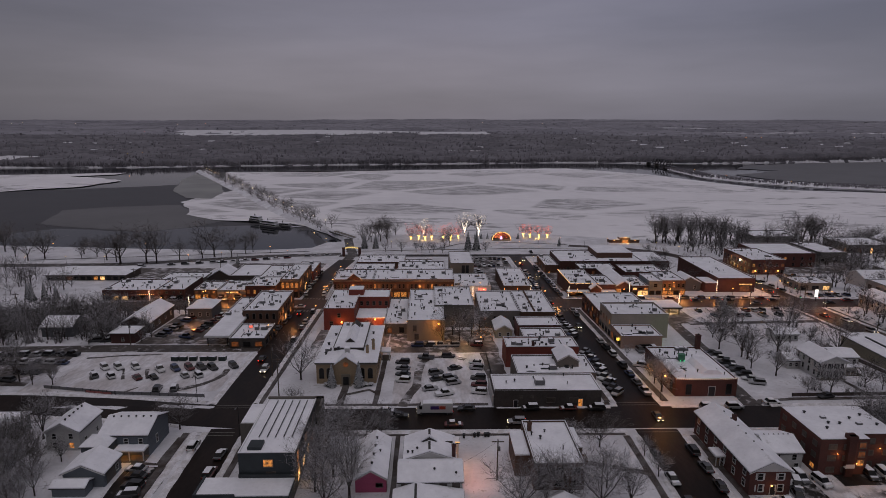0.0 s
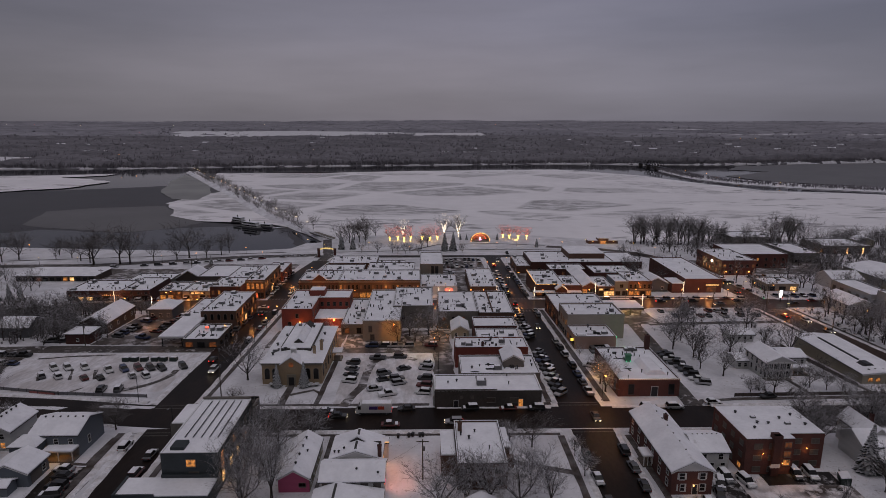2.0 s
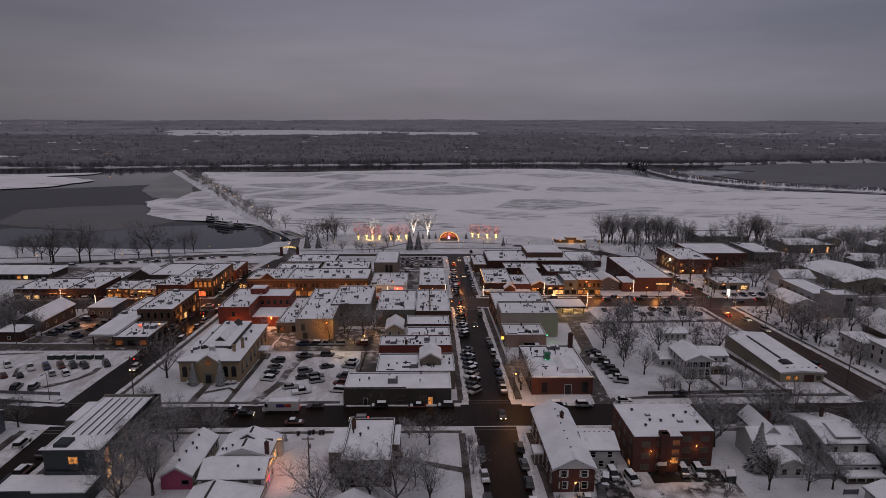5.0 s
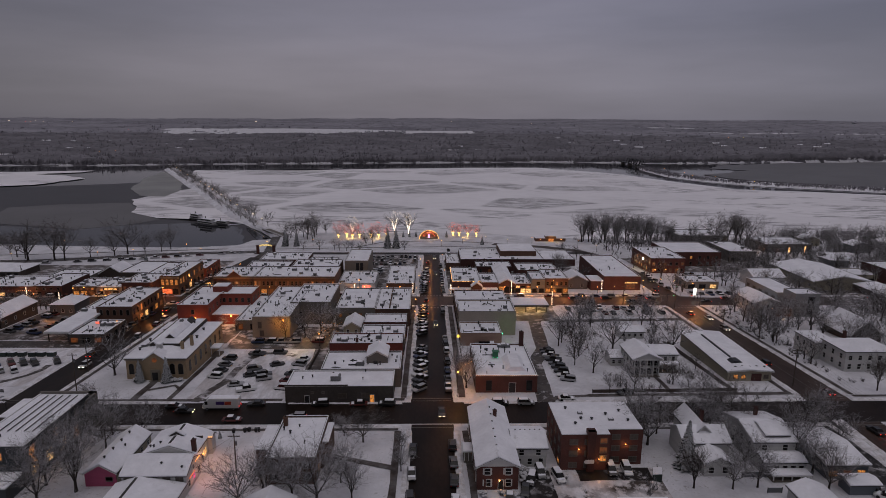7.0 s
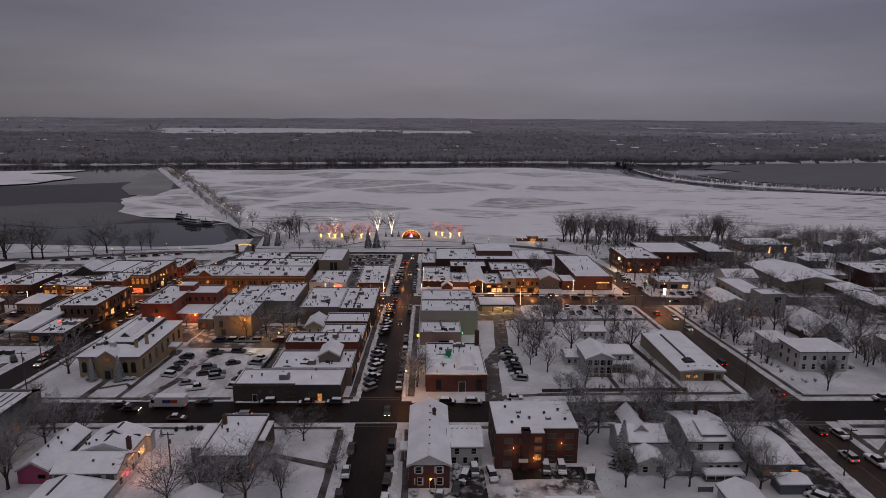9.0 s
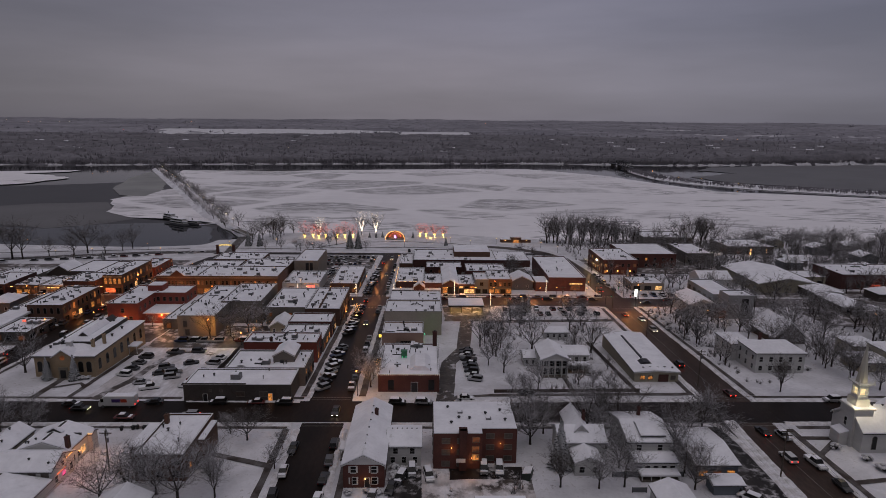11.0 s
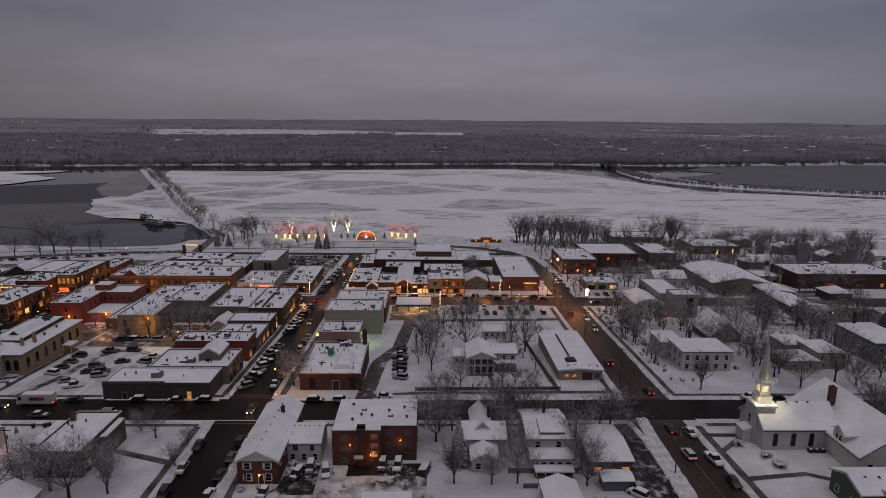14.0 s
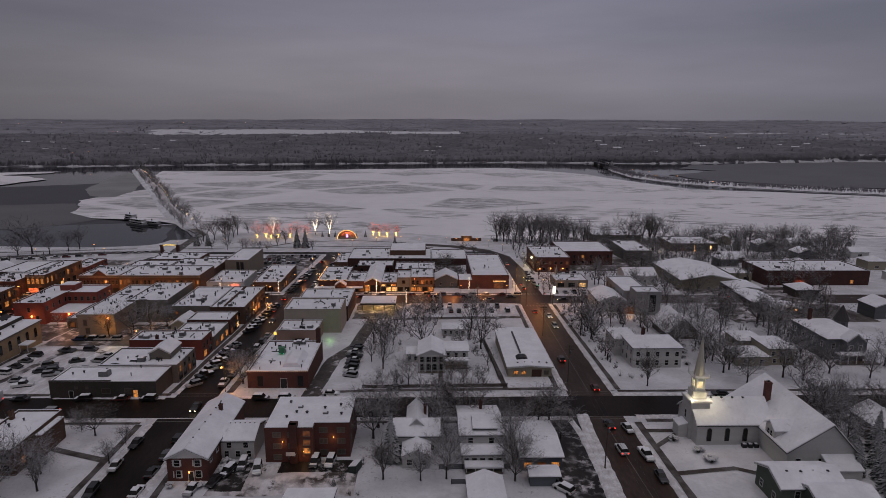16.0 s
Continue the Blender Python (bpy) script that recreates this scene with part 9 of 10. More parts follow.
for x, y in ((4.4, 132.6), (7.0, 132.9), (7.9, 133.2), (9.6, 133.0), (10.3, 133.1)):
    d = thing("wheelie_bin", x, y, land(x, y), "dark wheeled rubbish bin set out by the kerb", "bin", gen_c.uniform(-30, 30), "bins by the kerb")
    part("bin", Build().loft([[(-0.24, -0.28, 0.08), (0.24, -0.28, 0.08), (0.24, 0.28, 0.08), (-0.24, 0.28, 0.08)], [(-0.3, -0.36, 1.0), (0.3, -0.36, 1.0), (0.3, 0.36, 1.0), (-0.3, 0.36, 1.0)]]), TYRE, d)
    part("lid", Build().box(-0.32, 0.32, -0.4, 0.38, 1.0, 1.1, 0.04), DARK_METAL, d)

# ---------------------------------------------------------------- street furniture
def pole(x, y, h=10.5, arms=1, turn=0.0):
    ob = thing("utility_pole", x, y, land(x, y), "weathered wooden utility pole with cross-arm", "utility pole", turn, "utility poles")
    part("mast", Build().tube((0, 0, -0.3), (0, 0, h), 0.17, 0.12, 8), WOOD_POLE, ob)
    for k in range(arms):
        part("cross_arm", Build().box(-1.3, 1.3, -0.07, 0.07, h - 0.6 - k * 0.9, h - 0.42 - k * 0.9), WOOD_POLE, ob)
    part("transformer", Build().tube((0.32, 0, h - 2.6), (0.32, 0, h - 1.7), 0.24, 0.24, 10), METAL, ob)
    return ob


def wire(a, b, sag=0.6):
    """A cable that hangs between two places."""
    c = bpy.data.curves.new("cable", "CURVE")
    c.dimensions, c.bevel_depth, c.bevel_resolution = "3D", 0.02, 0
    s = c.splines.new("POLY")
    s.points.add(8)
    for i in range(9):
        t = i / 8
        p = Vector(a).lerp(Vector(b), t)
        s.points[i].co = (p.x, p.y, p.z - 4 * sag * t * (1 - t), 1)
    c.materials.append(DARK_METAL)
    tagged(new("cable", c), "thin dark overhead cable between poles", "cable", "overhead cables", "stuff")


POLES = ((155.6, 66), (155.0, 112), (157.4, 158), (158.6, 203), (159.6, 247), (161.5, 290))
for x, y in POLES:
    pole(x, y, 11.5, 2)
for (ax, ay), (bx, by) in zip(POLES, POLES[1:]):
    for dx in (-1.1, 0, 1.1):
        wire((ax + dx, ay, land(ax, ay) + 11.2), (bx + dx, by, land(bx, by) + 11.2))
pole(10.4, 115.2, 9.5)
pole(11.4, 72, 9.5)
wire((10.4, 115.2, 9.2), (11.4, 72, 9.2))
pole(-45.1, 154.5, 12)
pole(-51.0, 171.0, 11)
pole(138.4, 252.0, 9)
pole(-108.5, 202.5, 9)
pole(-90, 250, 9)
pole(-150, 293, 10)
pole(-120, 330, 9)
pole(172.6, 203, 9, 1, 90)
pole(263, 222, 10)
pole(300, 256, 10)
pole(-172, 240, 10)
wire((10.4, 115.2, 9.2), (2.6, 114, 4.8), 0.3)


def street_lamp(x, y, h=4.2, material=LAMP_WARM, watts=0, tall=False, color=(1.0, 0.52, 0.18)):
    ob = thing("street_lamp", x, y, land(x, y), "tall lit street lamp on a bent arm" if tall else "lit globe street lamp on a dark post", "street lamp", 0, "street lamps")
    part("post", Build().tube((0, 0, 0), (0, 0, h), 0.09, 0.06, 8).tube((0, 0, 0), (0, 0, 0.5), 0.16, 0.12, 8), DARK_METAL, ob)
    if tall:
        part("arm", Build().tube((0, 0, h), (0, -1.6, h + 0.25), 0.05, 0.04, 6), DARK_METAL, ob)
        part("lamp_head", Build().box(-0.16, 0.16, -2.1, -1.5, h + 0.12, h + 0.28), material if watts else METAL, ob)
    else:
        part("globe", Build().loft([[(0.21 * math.sin(t) * math.cos(a * math.pi / 4), 0.21 * math.sin(t) * math.sin(a * math.pi / 4), h + 0.2 - 0.21 * math.cos(t)) for a in range(8)] for t in (0.3, 0.9, 1.57, 2.2, 2.8)]), material, ob)
    if watts:
        point(x, y - (1.8 if tall else 0), land(x, y) + h + (-0.1 if tall else 0.55), watts, color)
    return ob


for y in (226, 246):
    street_lamp(46.4, y, 4.0)
for y in (296, 344):
    street_lamp(47.4, y, 4.0)
    street_lamp(60.9, y + 15, 4.0)
for x in list(range(-44, 44, 22)) + list(range(66, 158, 22)):
    street_lamp(x, 269.9, 4.0)
for x in list(range(-40, 44, 28)):
    street_lamp(x + 5, 250.0, 4.0)
for x in range(-150, -66, 22):
    street_lamp(x, 268.2, 4.0)
for x, y in ((-62.8, 212), (-50.4, 222), (-62.8, 236), (-50.6, 240), (-63.2, 284), (-51.6, 292), (-63.6, 312), (-52.4, 326), (-34, 250.4), (34, 250.4), (-12, 216), (14, 196), (120, 251.5), (140, 270.2), (174, 283), (158.5, 283), (-88, 252.4), (-120, 254.6)):
    street_lamp(x, y, 4.2)
for x, y in ((-247, 360), (-223, 360), (-200, 360), (-152, 366), (-94, 380), (-200, 414), (-262, 412), (-280, 372), (-110, 398), (-135, 376), (-60, 412), (-30, 422), (0, 402), (62, 420), (78, 434), (96, 440), (110, 425), (130, 436), (160, 418), (168, 398)):
    street_lamp(x, y, 4.2)
# the lamp at (59.4, 151.4) is added to make the crossing's golden headlight pool
for x, y, w in ((-62.6, 253, 900), (46.8, 252, 480), (172, 250, 700), (59.4, 151.4, 800), (-49.6, 134, 0), (-66.5, 152.4, 0), (162, 271.6, 700), (-49.0, 201, 0), (100, 255, 500), (-100, 251.8, 600), (-5, 252, 500), (110, 268.5, 600), (20, 268.5, 500), (54, 300, 0)):
    street_lamp(x, y, 8.0, LAMP_WARM, w * 1.8, True, (1.0, 0.36, 0.08))
# bare points added for warm spill of shop fronts and globes, in alleys too
for x, y, w in ((-30, 262, 420), (15, 264, 420), (80, 266, 520), (95, 266, 520), (115, 266, 420), (143, 266, 420), (-95, 263, 520), (-70, 262, 420), (-130, 262, 420), (46, 236, 60), (53, 261, 130), (53, 290, 150), (53, 330, 150), (53, 360, 160), (-57, 226, 230), (-57, 300, 420), (-57, 340, 320), (-40, 263, 500), (-8, 264, 420), (128, 263, 480), (164, 240, 420), (164, 285, 380), (186, 300, 300), (-90, 330, 200), (-12, 330, 200), (100, 292, 240), (20, 292, 200), (-96, 226, 240)):
    point(x, y, land(x, y) + 3.2, w * 3.0, (1.0, 0.345, 0.085), 0.6)


def lit_tree(x, y, h, kind, material, label, wrap=1.0):
    """A tree whose trunk and limbs are wound with lights."""
    t = tree(x, y, h, kind, gen_w.uniform(0, 360), name="light_wrapped_tree", label=label)
    gen = random.Random(int(x * 7 + y))
    b = Build()
    b.tube((0, 0, 0), (0, 0, h * 0.12), 0.34, 0.30, 8, False)
    for i, (dx, dy, top) in enumerate(((-0.11, 0.02, 0.58), (0.10, -0.02, 0.62), (0.02, 0.06, 0.5), (-0.03, -0.04, 0.4))):
        b.tube((0, 0, h * 0.11), (h * dx * 0.45, h * dy * 0.5, h * (0.11 + top) / 2), 0.24, 0.20, 6, False)
        b.tube((h * dx * 0.45, h * dy * 0.5, h * (0.11 + top) / 2), (h * dx, h * dy, h * top * wrap), 0.20, 0.10, 6, False)
    ob = solid("light_wrap", b, material, "bright lights wound round a tree trunk", "tree lights", group="tree lights")
    ob.location = (x, y, land(x, y))
    b = Build()
    for _ in range(130):
        a, rr, zz = gen.uniform(0, 6.28), gen.uniform(0.5, h * 0.34), gen.uniform(0.5, 0.95)
        b.box(rr * math.cos(a) - 0.06, rr * math.cos(a) + 0.06, rr * math.sin(a) - 0.06, rr * math.sin(a) + 0.06, h * zz - 0.06, h * zz + 0.06)
    ob = solid("tree_bulbs", b, material, "small white bulbs among the twigs", "tree lights", "stuff", "tree lights")
    ob.location = (x, y, land(x, y))
    return t


lit_tree(25.6, 487 - 14, 20, 1, STRING_WHITE, "tall tree with white-lit trunk")
lit_tree(37, 487 - 14, 20, 5, STRING_WHITE, "tall tree with white-lit trunk")
lit_tree(-7.2, 478 - 10, 16, 2, STRING_WHITE, "tall tree with white-lit trunk")
GOLD = glow("gold_lights", (1.0, 0.62, 0.14), 5.0, 0.4)
# the bulbs' pink glow is tinted into the twig and snow colours
PINK_TWIG = snowy("pink_lit_twig", (0.10, 0.05, 0.05), 0.8, low=-0.1, high=0.7, snow=(0.75, 0.6, 0.62))
for i, (x, y, h) in enumerate(((-17, 458, 14), (-11, 461, 11), (-1, 459, 12), (8, 460, 12), (14, 459, 14), (20, 462, 11), (72.5, 470, 11), (77.4, 468, 11), (84, 465, 11), (91, 466, 10), (-6, 457, 10))):
    tree(x, y, h, i % 7, 40 * i, name="light_wrapped_tree", label="tree hung with pink and gold lights", twigs=PINK_TWIG, group="lit park trees")
    b = Build().tube((0, 0, 0), (0, 0, 1.5), 0.34, 0.3, 8, False)
    for k in range(4):
        a = 1.57 * k + 0.3
        b.tube((0, 0, 1.4), (1.0 * math.cos(a), 1.0 * math.sin(a), 3.0), 0.24, 0.14, 6, False)
    ob = solid("light_wrap", b, GOLD, "gold lights wound round a tree trunk", "tree lights", group="tree lights")
    ob.location = (x, y, land(x, y))
    b = Build()
    gen = random.Random(i)
    for _ in range(150):
        a, rr, zz = gen.uniform(0, 6.28), gen.uniform(0.5, h * 0.36), gen.uniform(0.30, 0.95)
        px, py, pz = rr * math.cos(a), rr * math.sin(a), h * zz
        b.box(px - 0.07, px + 0.07, py - 0.07, py + 0.07, pz - 0.07, pz + 0.07)
    ob = solid("tree_bulbs", b, STRING_RED, "small pink bulbs among the twigs", "tree lights", "stuff", "tree lights")
    ob.location = (x, y, land(x, y))
point(-8, 455, -13.5, 420, (1.0, 0.62, 0.18), 0.6)
point(13, 455, -13.5, 420, (1.0, 0.62, 0.18), 0.6)
point(81, 462, -13.5, 420, (1.0, 0.62, 0.18), 0.6)
# small street trees wound in white lights on the shopping street
for x, y, h in ((-130.6, 266, 5), (-106.9, 251, 6), (17.1, 272.6, 5), (91.5, 272.6, 7), (136.5, 278.5, 6.5), (106.5, 251.5, 6.5), (44.6, 273, 5.5), (62.6, 272.6, 5.0)):
    ob = thing("light_column", x, y, land(x, y), "slim street tree wound in white lights", "street tree", group="lit street trees")
    b = Build().tube((0, 0, 0), (0, 0, h), 0.10, 0.05, 6)
    part("trunk", b, BARK, ob)
    coil = Build()
    for i in range(46):
        a0, a1 = i * 2.1, (i + 1) * 2.1
        coil.tube((0.16 * math.cos(a0), 0.16 * math.sin(a0), h * i / 46), (0.16 * math.cos(a1), 0.16 * math.sin(a1), h * (i + 1) / 46), 0.075, 0.075, 3, False)
    part("light_coil", coil, STRING_WHITE, ob)
for x, y in ((-53.0, 279.0), (49.5, 236.0), (63.4, 170.2)):
    t = tree(x, y, 5.0, 2, 30, name="light_wrapped_tree", label="small street tree hung with gold bulbs")
    b = Build()
    gen = random.Random(int(y))
    for _ in range(44):
        a, rr, zz = gen.uniform(0, 6.28), gen.uniform(0.2, 1.5), gen.uniform(1.6, 4.6)
        b.box(rr * math.cos(a) - 0.05, rr * math.cos(a) + 0.05, rr * math.sin(a) - 0.05, rr * math.sin(a) + 0.05, zz - 0.05, zz + 0.05)
    ob = solid("tree_bulbs", b, STRING, "small gold bulbs among the twigs", "tree lights", "stuff", "tree lights")
    ob.location = (x, y, land(x, y))
point(62.6, 169.6, land(57, 166) + 2.0, 220, (1.0, 0.5, 0.12))
point(49.5, 234.0, land(49, 236) + 3.0, 110, (1.0, 0.5, 0.12))
# a yard strung with bulbs behind the shops
b = Build()
gen = random.Random(4)
for _ in range(80):
    x, y = gen.uniform(12.5, 19.5), gen.uniform(196, 214)
    z = land(x, y) + gen.uniform(1.2, 4.6)
    b.box(x - 0.045, x + 0.045, y - 0.045, y + 0.045, z - 0.045, z + 0.045)
solid("bulb_net", b, glow("net_bulbs", (1.0, 0.42, 0.12), 1.5, 0), "net of small warm bulbs in a yard tree", "string lights", "stuff")
point(16, 204, land(16, 204) + 3, 300, (1.0, 0.5, 0.2))
# the next three add orange spill to the yards, with no fixture built
point(-15, 205, land(-15, 205) + 3.2, 420, (1.0, 0.38, 0.08))
point(9, 201, land(9, 201) + 3.5, 400, (1.0, 0.42, 0.1))
point(-22, 217, land(-22, 217) + 4.0, 600, (1.0, 0.34, 0.08))
point(5.5, 114.0, 2.6, 210, (1.0, 0.33, 0.16))
point(4.6, 120, 2.6, 150, (1.0, 0.35, 0.10))
point(83.9, 115.1, 4.8, 26, (1.0, 0.42, 0.11), 0.1)
point(88.4, 115.1, 2.4, 34, (1.0, 0.42, 0.11), 0.1)
point(94.8, 117.2, 4.7, 26, (1.0, 0.42, 0.11), 0.1)
point(88.0, 112.0, 3.0, 60, (1.0, 0.42, 0.14))
point(66, 107.6, 1.9, 18, (1.0, 0.45, 0.12))
point(-72, 123, 1.9, 60, (1.0, 0.45, 0.12))
point(200, 230.5, land(200, 231) + 2.4, 160, (1.0, 0.4, 0.1))
point(-30.6, 114.8, 2.2, 30, (1.0, 0.5, 0.15))
point(8, 190, land(8, 190) + 3.2, 320, (1.0, 0.72, 0.42))

# lit pylon sign at the crossing, with traffic lights
sg = thing("pylon_sign", 175.2, 262.5, land(175, 262.5), "bright white pylon sign on a post", "sign")
part("post", Build().box(-0.15, 0.15, -0.15, 0.15, 0, 2.4), DARK_METAL, sg)
part("sign_box", Build().box(-0.62, 0.62, -0.2, 0.2, 2.0, 5.4), glow("sign_white", (1.0, 0.93, 0.84), 2.2, 0), sg)
for x, y, m in ((157.5, 250.5, LAMP_GREEN), (171.5, 268.5, LAMP_GREEN), (171.0, 250.5, LAMP_RED), (158.0, 268.8, LAMP_RED)):
    ts = thing("traffic_light", x, y, land(x, y), "traffic light on a dark post", "traffic light", group="traffic lights")
    part("post", Build().tube((0, 0, 0), (0, 0, 5.4), 0.1, 0.08, 8).tube((0, 0, 5.2), (2.6 if x < 165 else -2.6, 0, 5.5), 0.06, 0.05, 6), DARK_METAL, ts)
    ex = 2.6 if x < 165 else -2.6
    part("signal_box", Build().box(ex - 0.2, ex + 0.2, -0.15, 0.15, 4.5, 5.6), DARK_METAL, ts)
    part("lens", Build().tube((ex, -0.16, 4.75), (ex, -0.22, 4.75), 0.15, 0.15, 10), m, ts)

# fences and walls
def fence(line, h, material, label, name="fence", gap=2.4):
    (ax, ay), (bx, by) = line
    n = max(1, int(math.hypot(bx - ax, by - ay) / gap))
    ob = thing(name, ax, ay, land(ax, ay), label, "fence")
    o = ob.location
    for i in range(n + 1):
        x, y = ax + (bx - ax) * i / n, ay + (by - ay) * i / n
        part("post", Build().box(x - 0.06 - o.x, x + 0.06 - o.x, y - 0.06 - o.y, y + 0.06 - o.y, land(x, y) - 0.1 - o.z, land(x, y) + h - o.z), DARK_METAL, ob)
        if i < n:
            x2, y2 = ax + (bx - ax) * (i + 1) / n, ay + (by - ay) * (i + 1) / n
            d = Vector((x2 - x, y2 - y, 0)).normalized()
            s = Vector((-d.y, d.x, 0)) * 0.03
            p = [Vector((x, y, land(x, y) + 0.1)), Vector((x2, y2, land(x2, y2) + 0.1)), Vector((x2, y2, land(x2, y2) + h - 0.1)), Vector((x, y, land(x, y) + h - 0.1))]
            b = Build()
            b.add([tuple(q + s - o) for q in p] + [tuple(q - s - o) for q in p], [(0, 1, 2, 3), (7, 6, 5, 4), (0, 4, 5, 1), (1, 5, 6, 2), (2, 6, 7, 3), (3, 7, 4, 0)])
            part("panel", b, material, ob)
    return ob


fence([(97.5, 153.6), (139, 154.4)], 1.2, BROWN_SIDING, "dark low board fence along the walk")
fence([(137.2, 160), (136.2, 197)], 1.3, BROWN_SIDING, "dark board fence beside the hall")
fence([(-114, 163.3), (-91.6, 158.4)], 1.1, METAL, "thin wire fence along the lot")
rb = fence([(-100.5, 160.0), (-92.4, 158.3)], 0.75, paint("red_mesh", (0.30, 0.10, 0.095), 0.7, var=0.2), "red plastic mesh fence on the lot's edge", "mesh_fence")
fence([(-91.4, 158.4), (-66, 156.0)], 1.1, METAL, "thin wire fence along the lot")
fence([(118.5, 112.5), (134, 112.5)], 1.4, GREY_SIDING, "grey board fence between yards")
fence([(15.0, 160), (15.2, 190)], 1.6, DARK_WALL, "dark board fence beside the lot")
fence([(121, 107), (124, 107)], 1.3, GREY_SIDING, "grey board fence between yards")

# ---------------------------------------------------------------- park and causeway
shell = thing("bandshell", 53.2, 455, land(53, 455), "arched bandshell outlined in warm bulbs", "bandshell")
arc = [(7.6 * math.cos(math.pi * i / 20), 7.6 * math.sin(math.pi * i / 20) * 0.92) for i in range(21)]
inn = [(6.8 * math.cos(math.pi * i / 20), 6.8 * math.sin(math.pi * i / 20) * 0.92) for i in range(21)]
part("arch", Build().prism(arc + inn[::-1], "y", 0, 5.5), STONE, shell)
part("back_wall", Build().prism(inn, "y", 5.0, 5.4), paint("shell_wood", (0.35, 0.17, 0.08), 0.7, var=0.2), shell)
part("stage", Build().box(-6.6, 6.6, -1.0, 5.0, -0.2, 0.9), STONE, shell)
part("snow_cap", Build().prism([(x, z + 0.02) for x, z in arc[3:18]] + [(x, z + 0.35) for x, z in arc[3:18][::-1]], "y", 0.3, 5.5), ROOF_SNOW, shell)
b = Build()
for i in range(41):
    a = math.pi * i / 40
    x, z = 7.3 * math.cos(a), 7.3 * math.sin(a) * 0.92
    b.box(x - 0.16, x + 0.16, -0.2, 0, z - 0.16, z + 0.16)
part("arch_bulbs", b, STRING, shell, "ring of warm bulbs round the arch")
part("stage_ornament", Build().tube((0, 2.0, 0.9), (0, 2.0, 3.0), 0.9, 0.4, 8), glow("violet_lights", (0.75, 0.3, 1.0), 3.0, 0.4), shell, "violet lit ornament")
part("stage_string", Build().prism([(4.6 * math.cos(math.pi * i / 12), 0.8 + 3.6 * math.sin(math.pi * i / 12)) for i in range(13)] + [(4.45 * math.cos(math.pi * i / 12), 0.8 + 3.45 * math.sin(math.pi * i / 12)) for i in range(12, -1, -1)], "y", 4.7, 4.95), STRING_RED, shell)
point(53.2, 457.2, land(53, 455) + 4.2, 700, (1.0, 0.52, 0.22), 0.5)
pav = thing("pavilion", 146, 445, land(146, 445), "long low brick park pavilion, warmly lit", "pavilion")
part("wall", Build().box(-11.5, 11.5, 0, 6, -0.5, 2.4), BRICK_BROWN, pav)
part("roof_snow", Build().box(-11.7, 11.7, -0.2, 6.2, 2.4, 2.7, 0.08), ROOF_SNOW, pav)
part("centre", Build().box(-4, 4, -0.6, 5, 2.4, 4.2), BRICK_BROWN, pav)
part("centre_snow", Build().box(-4.3, 4.3, -0.9, 5.2, 4.2, 4.5, 0.08), ROOF_SNOW, pav)
part("doorway", Build().box(-2.2, 2.2, -0.75, -0.62, -0.2, 2.2), LIT, pav)
for x in (-8, 8):
    part("wall_lamp", Build().box(x - 0.3, x + 0.3, -0.3, 0, 1.6, 2.0), LAMP_WARM, pav)
point(146, 441.5, land(146, 442) + 2.6, 420, (1.0, 0.5, 0.15))
gate = thing("park_arch", -53.8, 385, land(-54, 385), "lit arch between two dark brick pillars", "arch")
for x in (-5.2, 5.2):
    part("pillar", Build().box(x - 0.8, x + 0.8, -0.8, 0.8, -0.5, 5.6).box(x - 1.0, x + 1.0, -1.0, 1.0, 5.6, 5.9), BRICK_DARK, gate)
part("span", Build().prism([(5.0 * math.cos(math.pi * i / 12), 4.4 + 1.2 * math.sin(math.pi * i / 12)) for i in range(13)] + [(5.0 * math.cos(math.pi * i / 12), 5.3 + 1.2 * math.sin(math.pi * i / 12)) for i in range(12, -1, -1)], "y", -0.2, 0.2), glow("arch_lights", (1.0, 0.7, 0.25), 0.7, 0.6), gate)

CW = ((-54, 392), (-60, 425), (-66, 470), (-108, 548), (-157, 634), (-238, 792), (-332, 962), (-424, 1138))
def causeway():
    b = Build()
    pts = []
    for (ax, ay), (bx, by) in zip(CW[2:], CW[3:]):
        n = int(math.hypot(bx - ax, by - ay) / 10)
        pts += [(ax + (bx - ax) * k / n, ay + (by - ay) * k / n) for k in range(n)]
    pts.append(CW[-1])
    for i, (x, y) in enumerate(pts):
        (px, py), (qx, qy) = pts[max(0, i - 1)], pts[min(len(pts) - 1, i + 1)]
        d = math.hypot(qx - px, qy - py)
        sx, sy = (qy - py) / d, -(qx - px) / d
        k = min(1.0, max(0.25, i / 12))
        for s, z in ((-13 * k, -0.4), (-10 * k, 1.1), (-5 * k, 2.5), (5 * k, 2.5), (9 * k, 1.0), (11 * k, -0.4)):
            w = s + 1.4 * noise.noise(Vector((x / 9, y / 9, s)))
            b.v.append((x + sx * w, y + sy * w, LAKE + z + 0.3 * noise.noise(Vector((x / 6, y / 6, s)))))
    for i in range(len(pts) - 1):
        for k in range(5):
            a = i * 6 + k
            b.f.append((a, a + 1, a + 7, a + 6))
    solid("ground_causeway", b, SNOW, "long snowy causeway running out into the river", "causeway", "structure")
    r = Build()
    for i, (x, y) in enumerate(pts):
        (px, py), (qx, qy) = pts[max(0, i - 1)], pts[min(len(pts) - 1, i + 1)]
        d = math.hypot(qx - px, qy - py)
        sx, sy = (qy - py) / d, -(qx - px) / d
        for w in (-1.8, 1.8):
            r.v.append((x + sx * w, y + sy * w, LAKE + 2.85))
    for i in range(len(pts) - 1):
        r.f.append((2 * i, 2 * i + 1, 2 * i + 3, 2 * i + 2))
    solid("road_causeway", r, TRACKED, "cleared path along the causeway", "road", "structure")
    return pts


